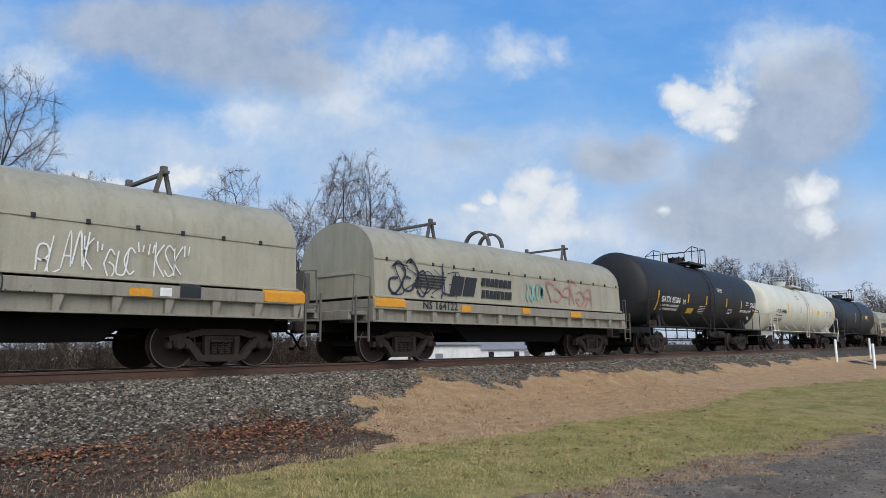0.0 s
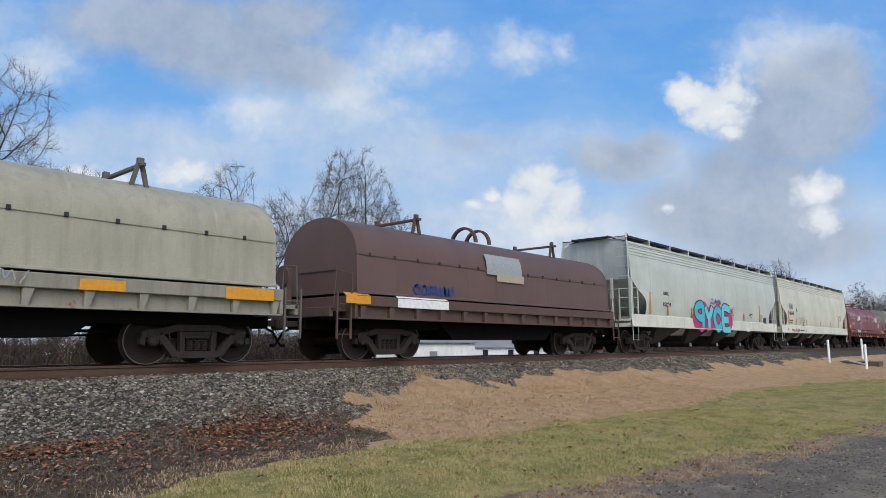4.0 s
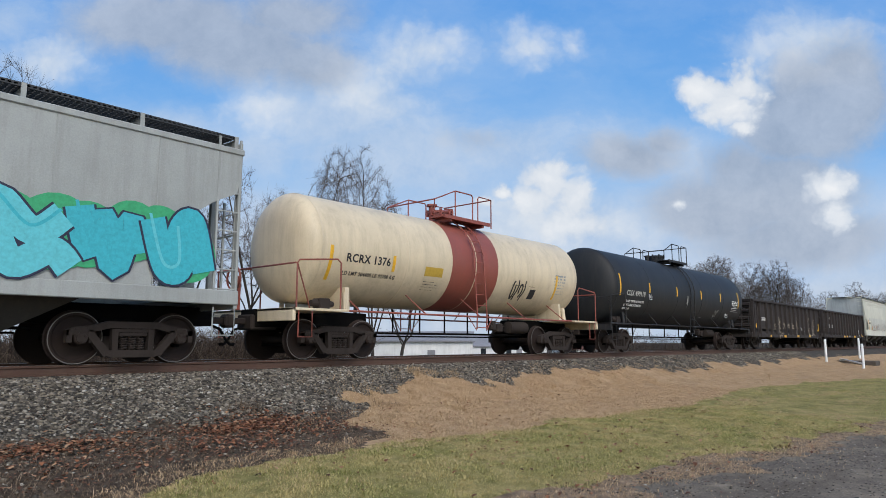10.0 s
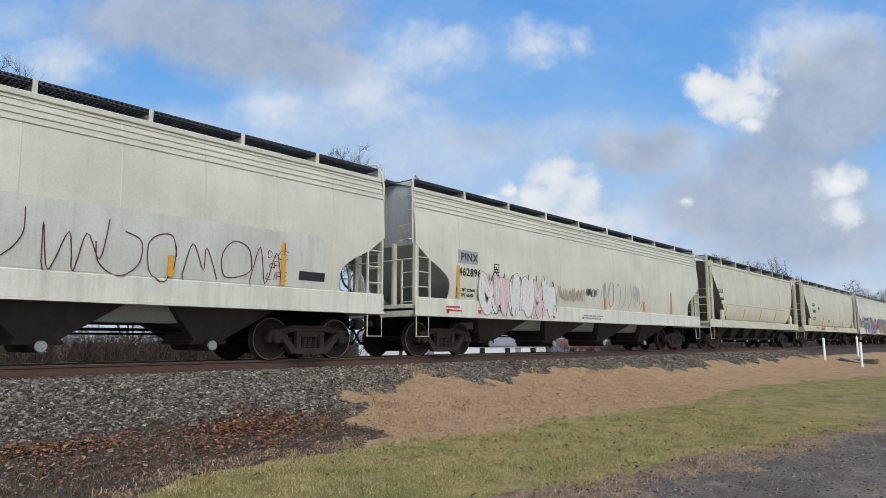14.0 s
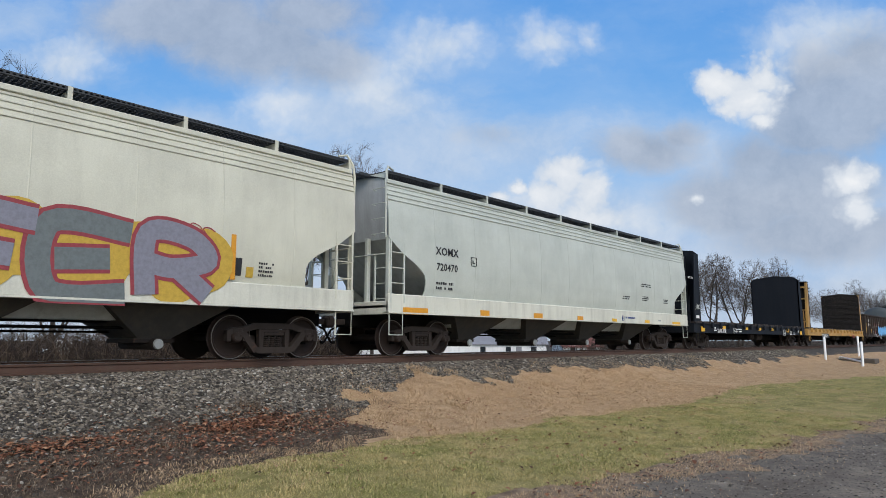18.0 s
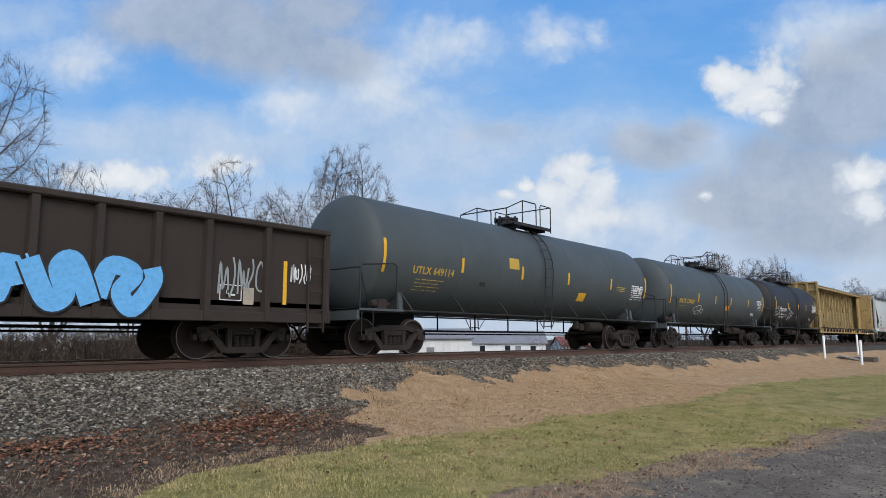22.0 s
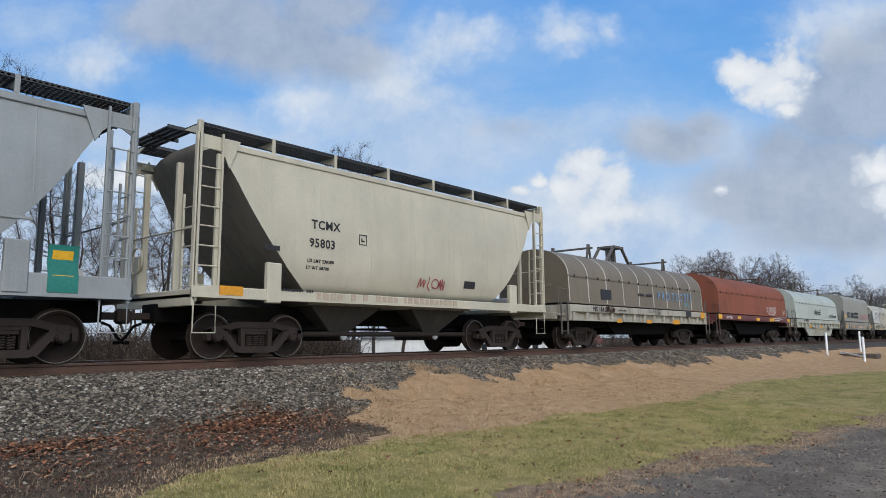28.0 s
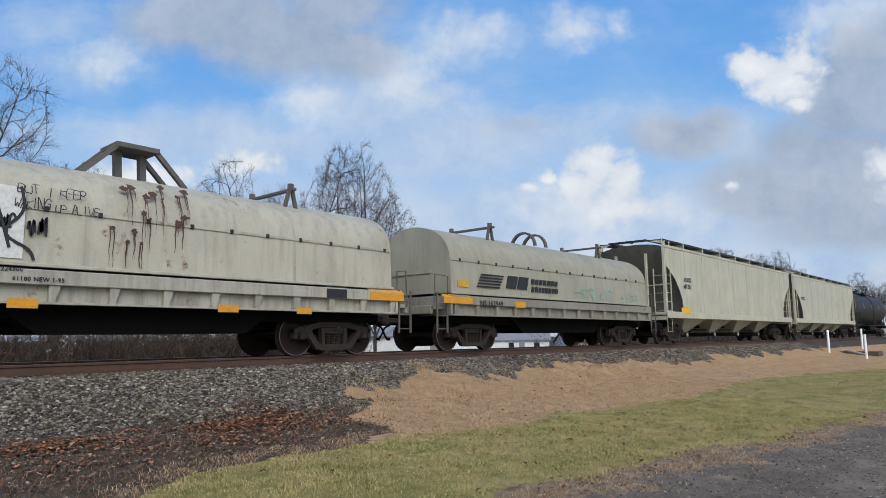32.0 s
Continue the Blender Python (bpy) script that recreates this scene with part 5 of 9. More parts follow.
def gondola(name, label, u0, u1, mat, inset=0.42, posts=14, z0=0.88, z1=2.76, seed=0):
    car, hl = new_car(name, label, "gondola car", u0, u1)
    hb = hl - inset
    running_gear(car, hl, hb - 1.75)
    part("floor", Mesh().box(-hb, hb, -1.48, 1.48, 1.05, 1.15), mat, car)
    for s in (-1, 1):
        side = part("side_wall", Mesh().box(-hb, hb, s * 1.43, s * 1.48, z0 + 0.06, z1, 0.008), mat, car)
        part("top_rim", Mesh().box(-hb - 0.04, hb + 0.04, s * 1.38, s * 1.62, z1 - 0.09, z1 + 0.04, 0.03), mat, car, "bent and scuffed top rim")
        part("side_sill", Mesh().box(-hb, hb, s * 1.44, s * 1.58, z0, z0 + 0.2, 0.012), mat, car)
        for x in (-6.4, -5.12, -4.12, -3.12, -2.12, -1.12, -0.12, 0.88, 1.88, 2.88, 3.88, 4.88, 6.2):
            mb = Mesh().prism([(x - 0.09, s * 1.47), (x - 0.06, s * 1.60), (x + 0.06, s * 1.60), (x + 0.09, s * 1.47)], "z", z0 + 0.02, z1 - 0.05)
            part("side_post", mb, mat, side)
        for q in (-1, 1):
            part("corner_cap", Mesh().box(q * (hb - 0.10), q * (hb + 0.03), s * 1.42, s * 1.60, z0, z1 + 0.02, 0.02), mat, car)
            ladder(car, q * (hb - 0.35), s * 1.60, 0.55, z1 - 0.2, mat, 0.42, 0.38)
            ladder(car, q * (hb + 0.10), s * 1.2, 1.1, z1 - 0.2, mat, 0.42, 0.38, across=True, name="end_ladder")
    for s in (-1, 1):
        e = part("end_wall", Mesh().box(s * hb, s * (hb - 0.06), -1.45, 1.45, z0 + 0.1, z1, 0.01), mat, car)
        for z in (1.35, 1.75, 2.15, 2.5):
            part("end_rib", Mesh().prism([(s * hb, z - 0.11), (s * (hb + 0.13), z - 0.05), (s * (hb + 0.13), z + 0.05), (s * hb, z + 0.11)], "y", -1.42, 1.42), mat, e)
        part("end_rim", Mesh().box(s * (hb - 0.1), s * (hb + 0.08), -1.5, 1.5, z1 - 0.08, z1 + 0.04, 0.02), mat, car)
        part("end_sill", Mesh().box(s * hb, s * (hb + 0.15), -1.5, 1.5, z0, z0 + 0.3, 0.015), mat, car)
    brake_gear(car, -1.2, 0.72, -0.8)
    part("brake_wheel", Mesh().lathe([(-hb - 0.32, 0.27), (-hb - 0.29, 0.29), (-hb - 0.26, 0.27)], 20, "x", (0, 0.6, 2.0), caps=False).box(-hb - 0.28, -hb - 0.1, 0.5, 0.7, 1.7, 2.2, 0.02), mat, car)
    return car, hl


def deck_frame(car, hb, mat, deck_mat, zt=1.2, zb=0.74, pockets=16, fish=True, pocket_mat=None):
    """A flat car's frame: side sills with stake pockets, deck boards, fish-belly centre."""
    for s in (-1, 1):
        sill = part("side_sill", Mesh().box(-hb, hb, s * 1.44, s * 1.50, zb, zt, 0.01).box(-hb, hb, s * 1.38, s * 1.56, zb, zb + 0.035).box(-hb, hb, s * 1.38, s * 1.56, zt - 0.035, zt), mat, car)
        for i in range(pockets):
            x = -hb + 0.9 + (2 * hb - 1.8) * i / (pockets - 1)
            part("stake_pocket", Mesh().box(x - 0.09, x + 0.09, s * 1.5, s * 1.62, zt - 0.22, zt + 0.04, 0.012), pocket_mat or mat, sill)
    rnd = random.Random(int(hb * 100))
    for i in range(64):
        x0, x1 = -hb + 2 * hb * i / 64, -hb + 2 * hb * (i + 1) / 64 - 0.02
        part("deck_board", Mesh().box(x0, x1, -1.50 - rnd.uniform(0, 0.04), 1.48, zt - 0.05, zt + rnd.uniform(0.03, 0.12), 0.008), deck_mat, car)
    if fish:
        part("fishbelly_sill", Mesh().prism([(-hb + 2.6, zb + 0.1), (-hb + 4.4, 0.42), (hb - 4.4, 0.42), (hb - 2.6, zb + 0.1)], "y", -0.5, 0.5), M_DARK, car)
    for s in (-1, 1):
        part("end_sill", Mesh().box(s * hb, s * (hb + 0.08), -1.5, 1.5, zb, zt, 0.012), mat, car)
        for sy in (-1, 1):
            stirrup(car, s * (hb - 0.3), sy * 1.52, 0.4, zb + 0.05, mat)


def bulkhead_flat(name, label, u0, u1, mat, deck_mat, face_mats, tall=4.58, style="steel", pocket_mat=None):
    car, hl = new_car(name, label, "bulkhead flat car", u0, u1)
    hb = hl - 0.52
    running_gear(car, hl, hb - 1.75)
    deck_frame(car, hb, mat, deck_mat, pocket_mat=pocket_mat)
    for s, face in zip((-1, 1), face_mats):
        x = s * hb
        pts = [(-1.5, 1.2), (-1.5, tall - 0.14), (-1.28, tall + 0.05), (0, tall + 0.2), (1.28, tall + 0.05), (1.5, tall - 0.14), (1.5, 1.2)]
        inner = x - s * 0.82
        b = part("bulkhead", Mesh().prism(pts, "x", inner, inner + s * 0.09), mat if style == "steel" else face, car)
        if style == "steel":
            for sy in (-1, 1):
                part("bulkhead_side", Mesh().prism([(inner, 1.2), (x + s * 0.0, 1.2), (inner + s * 0.50, tall - 0.14), (inner, tall - 0.12)], "y", sy * 1.44, sy * 1.50), mat, b)
            part("bulkhead_back", Mesh().prism([(-1.1, 1.2), (-1.0, tall - 0.2), (1.0, tall - 0.2), (1.1, 1.2)], "x", inner + s * 0.32, inner + s * 0.40), mat, b)
        else:
            n, rnd = 27, random.Random(5)
            for i in range(n):
                z0, z1 = 1.25 + (tall - 1.35) * i / n, 1.25 + (tall - 1.35) * (i + 1) / n - 0.015
                part("face_board", Mesh().box(inner - s * rnd.uniform(0.03, 0.07), inner, -rnd.uniform(1.43, 1.53), rnd.uniform(1.43, 1.53), z0, z1 - rnd.uniform(0, 0.012), 0.006), face, b)
            for y in (-1.42, -0.5, 0.5, 1.42):
                mb = Mesh().prism([(inner + s * 0.09, 1.2), (x - s * 0.12, 1.2), (inner + s * 0.28, tall), (inner + s * 0.09, tall)], "y", y - 0.07, y + 0.07)
                part("bulkhead_post", mb, mat, b)
            for z in (1.7, 2.5, 3.3, 4.1):
                part("bulkhead_rib", Mesh().box(inner + s * 0.09, inner + s * 0.3, -1.42, 1.42, z - 0.05, z + 0.05, 0.01), mat, b)
            part("bulkhead_cap", Mesh().box(inner - s * 0.04, inner + s * 0.4, -1.5, 1.5, tall + 0.0, tall + 0.07, 0.01), face, b)
        ladder(car, x + s * 0.06, -1.1, 1.1, 2.4, mat, 0.42, 0.38, across=True, name="end_ladder")
    brake_gear(car, 1.0, 0.6, -1.0)
    return car, hl


def centerbeam(name, label, u0, u1, mat, deck_mat):
    car, hl = new_car(name, label, "centerbeam flat car", u0, u1)
    hb = hl - 0.45
    running_gear(car, hl, hb - 1.9)
    deck_frame(car, hb, mat, deck_mat, 1.16, 0.84, 20, False, deck_mat)
    top = 4.62
    part("top_chord", Mesh().box(-hb, hb, -0.62, 0.62, top - 0.06, top + 0.04, 0.02).box(-hb, hb, -0.62, -0.58, top - 0.2, top).box(-hb, hb, 0.58, 0.62, top - 0.2, top).box(-hb, hb, -0.14, 0.14, top - 0.28, top - 0.06), mat, car, "long yellow top beam")
    seats = [-8.76 + 1.168 * i for i in range(16)]
    for x in seats:
        mb = Mesh().box(x - 0.085, x + 0.085, -0.15, -0.12, 1.18, top - 0.2).box(x - 0.085, x + 0.085, 0.12, 0.15, 1.18, top - 0.2).box(x - 0.085, x - 0.06, -0.13, 0.13, 1.18, top - 0.2).box(x + 0.06, x + 0.085, -0.13, 0.13, 1.18, top - 0.2)
        p = part("beam_post", mb.box(x - 0.14, x + 0.14, -0.2, 0.2, 1.16, 1.22, 0.01), mat, car)
        for k in range(9):
            part("lacing_plate", Mesh().box(x + 0.02, x + 0.07, -0.156, -0.15, 1.5 + 0.33 * k, 1.57 + 0.33 * k), M_IRON, p)
    for i, j, up in ((0, 2, 1), (2, 4, 1), (4, 6, 1), (6, 8, 1), (7, 9, 0), (9, 11, 0), (11, 13, 0), (13, 15, 0)):
        xa, xb = seats[i] + 0.1, seats[j] - 0.1
        za, zb = (1.28, top - 0.4) if up else (top - 0.4, 1.28)
        part("diagonal_brace", Mesh().prism([(xa - 0.06, za), (xa + 0.06, za), (xb + 0.06, zb), (xb - 0.06, zb)], "y", -0.09, 0.09), mat, car)
        for xx, zz in ((xa, za), (xb, zb)):
            part("gusset_plate", Mesh().lathe([(-0.11, 0.2), (0.11, 0.2)], 12, "y", (xx, 0, zz + (0.1 if zz > 2 else -0.02))), mat, car)
    for s in (-1, 1):
        x = s * hb
        b = part("end_bulkhead", Mesh().box(x - s * 0.25, x - s * 0.17, -1.45, 1.45, 1.16, top + 0.02, 0.01), mat, car, "yellow ribbed end bulkhead with worn paint")
        for y in (-1.42, -0.75, 0.0, 0.75, 1.42):
            part("bulkhead_post", Mesh().box(x - s * 0.17, x + s * 0.02, y - 0.07, y + 0.07, 1.16, top, 0.012), mat, b)
        for z in (1.6, 2.2, 2.8, 3.4, 4.0, 4.55):
            part("bulkhead_rib", Mesh().box(x - s * 0.17, x - s * 0.02, -1.42, 1.42, z - 0.05, z + 0.05, 0.01), mat, b)
        for sy in (-1, 1):
            part("bulkhead_side", Mesh().prism([(x - s * 0.25, 1.16), (x - s * 1.25, 1.16), (x - s * 1.25, top - 0.3), (x - s * 0.25, top)], "y", sy * 0.40, sy * 0.46), mat, b)
            for q in range(5):
                part("side_flute", Mesh().box(x - s * (0.35 + 0.18 * q), x - s * (0.43 + 0.18 * q), sy * 0.46, sy * 0.52, 1.2, top - 0.35, 0.015), mat, b)
        ladder(car, x + s * 0.06, -1.1, 1.1, 3.6, mat, 0.42, 0.38, across=True, name="end_ladder")
    return car, hl


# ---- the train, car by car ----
# outlet hoppers: dirt streaks on a grey lowered for the shade under the body
M_HOPPER_UNDER = paint("dusty_shaded_under", (0.05, 0.046, 0.041), 0.9, 0.5, 0.2)
# sloping hopper ends: grime plus the shadow there, both painted into the colour
P_ENDS = paint("shaded_grimy_ends", (0.17, 0.155, 0.13), 0.75, 0.7, 0.4)
P_TAN = paint("faded_grey_tan", (0.315, 0.297, 0.225), 0.6, 0.4, 0.2)
P_TANF = paint("dirty_grey_frame", (0.24, 0.225, 0.18), 0.65, 0.7, 0.45)
P_BLACK = paint("black_tank_paint", (0.020, 0.021, 0.022), 0.55, 0.15, 0, spec=0.25)
P_BLACK2 = paint("dull_black_tank_paint", (0.022, 0.022, 0.023), 0.6, 0.3, 0, spec=0.25)
P_WHITE = paint("white_tank_paint", (0.575, 0.56, 0.465), 0.45, 0.12, 0)
P_WHITEF = paint("white_frame_paint", (0.53, 0.525, 0.48), 0.5, 0.4, 0.1)
P_NAVY = paint("blue_grey_tank_paint", (0.019, 0.024, 0.029), 0.55, 0.15, 0, spec=0.25)
P_GREYT = paint("slate_grey_tank_paint", (0.062, 0.074, 0.078), 0.6, 0.25, 0, spec=0.25)
P_CREAM = paint("cream_tank_paint", (0.62, 0.52, 0.36), 0.45, 0.3, 0.1)
P_BAND = paint("red_brown_band", (0.26, 0.07, 0.05), 0.5, 0.3)
P_BROWN = paint("brown_coil_hood", (0.11, 0.065, 0.055), 0.6, 0.4, 0.35)
P_BROWNF = paint("brown_frame", (0.085, 0.05, 0.04), 0.7, 0.5, 0.4)
P_RED = paint("oxide_red_paint", (0.175, 0.032, 0.03), 0.5, 0.3, 0.1)
P_REDF = paint("oxide_red_frame", (0.12, 0.03, 0.028), 0.6, 0.5, 0.2)
P_SAGE = paint("sage_grey_hood", (0.255, 0.252, 0.213), 0.55, 0.2, 0.03)
P_SAGEF = paint("dusty_sage_frame", (0.225, 0.21, 0.175), 0.6, 0.5, 0.2)
P_STEP = paint("grimy_step_steel", (0.10, 0.092, 0.082), 0.7, 0.5, 0.3)
P_HOP = paint("off_white_hopper", (0.54, 0.53, 0.43), 0.5, 0.13, 0.06)
P_HOPS = paint("white_side_sill", (0.58, 0.575, 0.485), 0.5, 0.35, 0.12)
P_HOPE = paint("grey_end_sheets", (0.42, 0.44, 0.43), 0.6, 0.4, 0.1)
P_HOPG = paint("pale_green_grey_hopper", (0.46, 0.485, 0.43), 0.5, 0.12, 0.03)
P_CRDX = paint("light_grey_hopper", (0.33, 0.345, 0.33), 0.55, 0.3, 0.05)
P_CAIX = paint("beige_barrel_hopper", (0.50, 0.48, 0.36), 0.5, 0.13, 0.04)
P_GON = paint("black_gondola", (0.036, 0.030, 0.028), 0.8, 0.45, 0.35, (0.05, 0.043, 0.037), (0.05, 0.03, 0.022), spec=0.2)
P_GON2 = paint("brown_black_gondola", (0.038, 0.029, 0.024), 0.8, 0.4, 0.35, (0.05, 0.043, 0.037), (0.07, 0.04, 0.027), spec=0.2)
P_FLATB = paint("navy_black_flat_car", (0.009, 0.011, 0.015), 0.65, 0.2, 0.05, (0.03, 0.028, 0.026), spec=0.15)
P_TTX = paint("yellow_flat_car", (0.42, 0.24, 0.06), 0.65, 0.75, 0.65)
P_CB = paint("mustard_centerbeam", (0.36, 0.25, 0.10), 0.7, 0.75, 0.8, (0.12, 0.08, 0.045), (0.10, 0.055, 0.03))
P_WOODW = paint("weathered_wood", (0.022, 0.019, 0.017), 0.95, 0.6, 0, (0.06, 0.052, 0.045), spec=0.1)
P_DECK = paint("rotten_deck_timber", (0.024, 0.018, 0.015), 0.9, 0.4, 0.3)
P_GACX = paint("cool_light_grey_hopper", (0.44, 0.46, 0.44), 0.5, 0.12, 0.03)
P_NAHX = paint("weathered_grey_hopper", (0.25, 0.27, 0.275), 0.55, 0.25, 0.35, rust_rgb=(0.24, 0.13, 0.085))
P_BLUEH = paint("blue_grey_hopper", (0.17, 0.20, 0.23), 0.55, 0.35, 0.1)
P_TCMX = paint("sand_hopper", (0.45, 0.42, 0.33), 0.55, 0.14, 0.06)
P_TAUPE = paint("taupe_coil_hood", (0.155, 0.130, 0.095), 0.65, 0.4, 0.25)
P_STRAP = paint("pale_strap_paint", (0.48, 0.46, 0.40), 0.6, 0.4, 0.2)
P_TAUPEF = paint("dirty_white_frame", (0.36, 0.34, 0.28), 0.6, 0.8, 0.55)
P_RUST = paint("rust_red_hood", (0.215, 0.066, 0.034), 0.8, 0.65, 0.75, (0.10, 0.04, 0.025), (0.115, 0.045, 0.028))
P_MINT = paint("pale_sage_hood", (0.38, 0.41, 0.36), 0.5, 0.2, 0.04)
P_MINTF = paint("rusting_sage_frame", (0.36, 0.37, 0.31), 0.6, 0.5, 0.75, rust_rgb=(0.25, 0.14, 0.06))
P_CREAMC = paint("rust_stained_cream_hood", (0.40, 0.375, 0.295), 0.6, 0.45, 0.55, rust_rgb=(0.13, 0.06, 0.03))
P_AOKX = paint("straw_hopper", (0.45, 0.435, 0.33), 0.55, 0.35, 0.05)
P_TEAL = paint("teal_end_frame", (0.03, 0.20, 0.16), 0.5, 0.3)

B = (-4.75, 9.56, 24.05, 39.73, 57.85, 73.0, 87.18, 101.6, 121.6, 141.1, 158.66, 172.6, 185.95, 202.93, 217.1, 233.87, 250.0, 266.3, 284.7, 305.0, 322.6,
     342.05, 361.72, 381.4, 401.92, 422.5, 438.88, 456.12, 472.14, 484.0, 506.45, 525.2, 536.75, 550.75, 563.8, 578.1, 592.2, 606.7, 619.96, 633.6, 647.9,
     667.9, 687.3, 705.0)
C = {}
C[1] = coil_car("coil_car", "grey-tan covered coil car with white graffiti", B[0], B[1], P_TAN, P_TANF)
C[2] = coil_car("coil_car", "grey-tan covered coil car with black graffiti scrawl", B[1], B[2], P_TAN, P_TANF)
C[3] = tank_car("tank_car", "glossy black tank car with white lettering", B[2], B[3], P_BLACK, P_BLACK2, 1.53, 2.65, 0.95, tank_in=-0.1, strip_n=0)
C[4] = tank_car("tank_car", "long cream-white tank car with white railings", B[3], B[4], P_WHITE, P_WHITEF, 1.53, 2.57, 0.95, dome="same", rail_mat=P_WHITEF, tank_in=-0.05, strip_n=0)
C[5] = tank_car("tank_car", "dark blue-grey tank car with yellow strips", B[4], B[5], P_NAVY, P_BLACK2, 1.52, 2.53, 0.7, tank_in=0.25, strip_n=0)
C[6] = coil_car("coil_car", "grey-tan covered coil car with striped logo", B[5], B[6], P_TAN, P_TANF)
C[7] = coil_car("coil_car", "dark brown covered coil car", B[6], B[7], P_BROWN, P_BROWNF, bracket=P_BROWNF)
C[8] = flow_hopper("covered_hopper", "pale green-grey covered hopper with blue and pink graffiti", B[7], B[8], P_HOPG, P_HOPS, P_HOPE, reflect=M_ORANGE, pockets=4)
C[9] = flow_hopper("covered_hopper", "off-white covered hopper with black lettering", B[8], B[9], P_HOP, P_HOPS, P_HOPE, reflect=M_ORANGE)
C[10] = coil_car("coil_car", "oxide-red coil car with two hoods and white tags", B[9], B[10], P_RED, P_REDF, bracket=P_REDF, hoods=2, top=3.62, inset=0.9)
C[11] = coil_car("coil_car", "sage-grey coil car with square-shouldered hood and round emblem", B[10], B[11], P_SAGE, P_SAGEF, "box", 3.74, 1.5, wide_steps=True, frame_z=(0.9, 1.5))
C[12] = coil_car("coil_car", "sage-grey coil car with square-shouldered hood and emblem", B[11], B[12], P_SAGE, P_SAGEF, "box", 3.74, 1.3, wide_steps=True, frame_z=(0.9, 1.5))
C[13] = flat_hopper("covered_hopper", "light grey covered hopper with turquoise graffiti", B[12], B[13], P_CRDX, P_CRDX, pockets=3, inset=0.75)
C[14] = tank_car("tank_car", "cream tank car with a red-brown band", B[13], B[14], P_CREAM, P_CREAM, 1.32, 2.62, 0.55, band=P_BAND, dome="valves", rail_mat=P_BAND, tank_in=0.5, strip_n=0)
C[15] = tank_car("tank_car", "black tank car with bright yellow strips", B[14], B[15], P_BLACK, P_BLACK2, 1.53, 2.56, 0.42, dome="twin", tank_in=0.35, strip_n=0)
C[16] = gondola("gondola_car", "black gondola car with rust and chalky tags", B[15], B[16], P_GON, 0.42, z0=0.68)
C[17] = gondola("gondola_car", "black gondola car with white numbers", B[16], B[17], P_GON, 0.42, z0=0.76)
C[18] = flow_hopper("covered_hopper", "off-white covered hopper with outlined graffiti", B[17], B[18], P_HOP, P_HOPS, P_HOPE, reflect=M_ORANGE)
C[19] = flow_hopper("covered_hopper", "off-white covered hopper with pink and white graffiti", B[18], B[19], P_HOP, P_HOPS, P_HOPE, reflect=M_ORANGE)
C[20] = round_hopper("covered_hopper", "beige covered hopper with barrel-shaped body", B[19], B[20], P_CAIX, P_CAIX, pockets=5, reflect=M_ORANGE, inset=0.8)
C[21] = round_hopper("covered_hopper", "beige covered hopper with barrel-shaped body and red warnings", B[20], B[21], P_CAIX, P_CAIX, pockets=5, reflect=M_ORANGE, inset=0.7)
C[22] = flow_hopper("covered_hopper", "off-white covered hopper with multicoloured graffiti", B[21], B[22], P_HOP, P_HOPS, P_HOPE, reflect=M_ORANGE)
C[23] = flow_hopper("covered_hopper", "pale grey covered hopper with yellow marks", B[22], B[23], P_HOPG, P_HOPS, P_HOPE, cut="round")
C[24] = bulkhead_flat("bulkhead_flat_car", "black bulkhead flat car, empty", B[23], B[24], P_FLATB, P_DECK, (P_FLATB, P_FLATB))
C[25] = bulkhead_flat("bulkhead_flat_car", "yellow bulkhead flat car with weathered timber faces, empty", B[24], B[25], P_TTX, P_DECK, (P_WOODW, P_WOODW), 4.42, "wood")
C[26] = gondola("gondola_car", "brown-black gondola car with bright blue graffiti", B[25], B[26], P_GON2, 0.42, z0=0.74)
C[27] = tank_car("tank_car", "slate-grey tank car with yellow lettering", B[26], B[27], P_GREYT, P_GREYT, 1.53, 2.59, 0.42, tank_in=0.5, rail_mat=P_BLACK2, strip_n=0)
C[28] = tank_car("tank_car", "slate-grey tank car with dark spill stains", B[27], B[28], P_GREYT, P_GREYT, 1.52, 2.52, 0.42, tank_in=0.45, rail_mat=P_BLACK2, strip_n=0)
C[29] = tank_car("tank_car", "black tank car with white tags", B[28], B[29], P_BLACK2, P_BLACK2, 1.53, 2.61, 0.42, tank_in=-0.2, strip_n=0)
C[30] = centerbeam("centerbeam_car", "mustard-yellow centerbeam lumber car, empty and rusting", B[29], B[30], P_CB, P_DECK)
C[31] = round_hopper("covered_hopper", "light grey covered hopper with barrel-shaped body", B[30], B[31], P_GACX, P_GACX, pockets=4, inset=0.5, sill=(1.16, 1.42))
C[32] = round_hopper("covered_hopper", "sand-coloured short covered hopper", B[31], B[32], P_TCMX, P_TCMX, pockets=2, sill=(1.2, 1.4), seam=False)
C[33] = round_hopper("covered_hopper", "rust-streaked grey covered hopper with teal corners", B[32], B[33], P_NAHX, P_NAHX, pockets=3, post_mat=P_NAHX)
C[34] = round_hopper("covered_hopper", "sand-coloured short covered hopper with tall end frames", B[33], B[34], P_TCMX, P_TCMX, pockets=2, sill=(1.2, 1.4), seam=False)
C[35] = coil_car("coil_car", "taupe coil car with dirty white frame", B[34], B[35], P_TAUPE, P_TAUPEF, arch="frame", strap=P_STRAP, bracket=P_STEP)
C[36] = coil_car("coil_car", "rust-red coil car with white tags", B[35], B[36], P_RUST, P_REDF, top=3.62, bracket=P_BROWNF, frame_z=(1.22, 1.5))
C[37] = coil_car("coil_car", "pale sage coil car with rusted fish-belly frame", B[36], B[37], P_MINT, P_MINTF, fish=True, arch="frame", top=3.6, bracket=P_STEP)
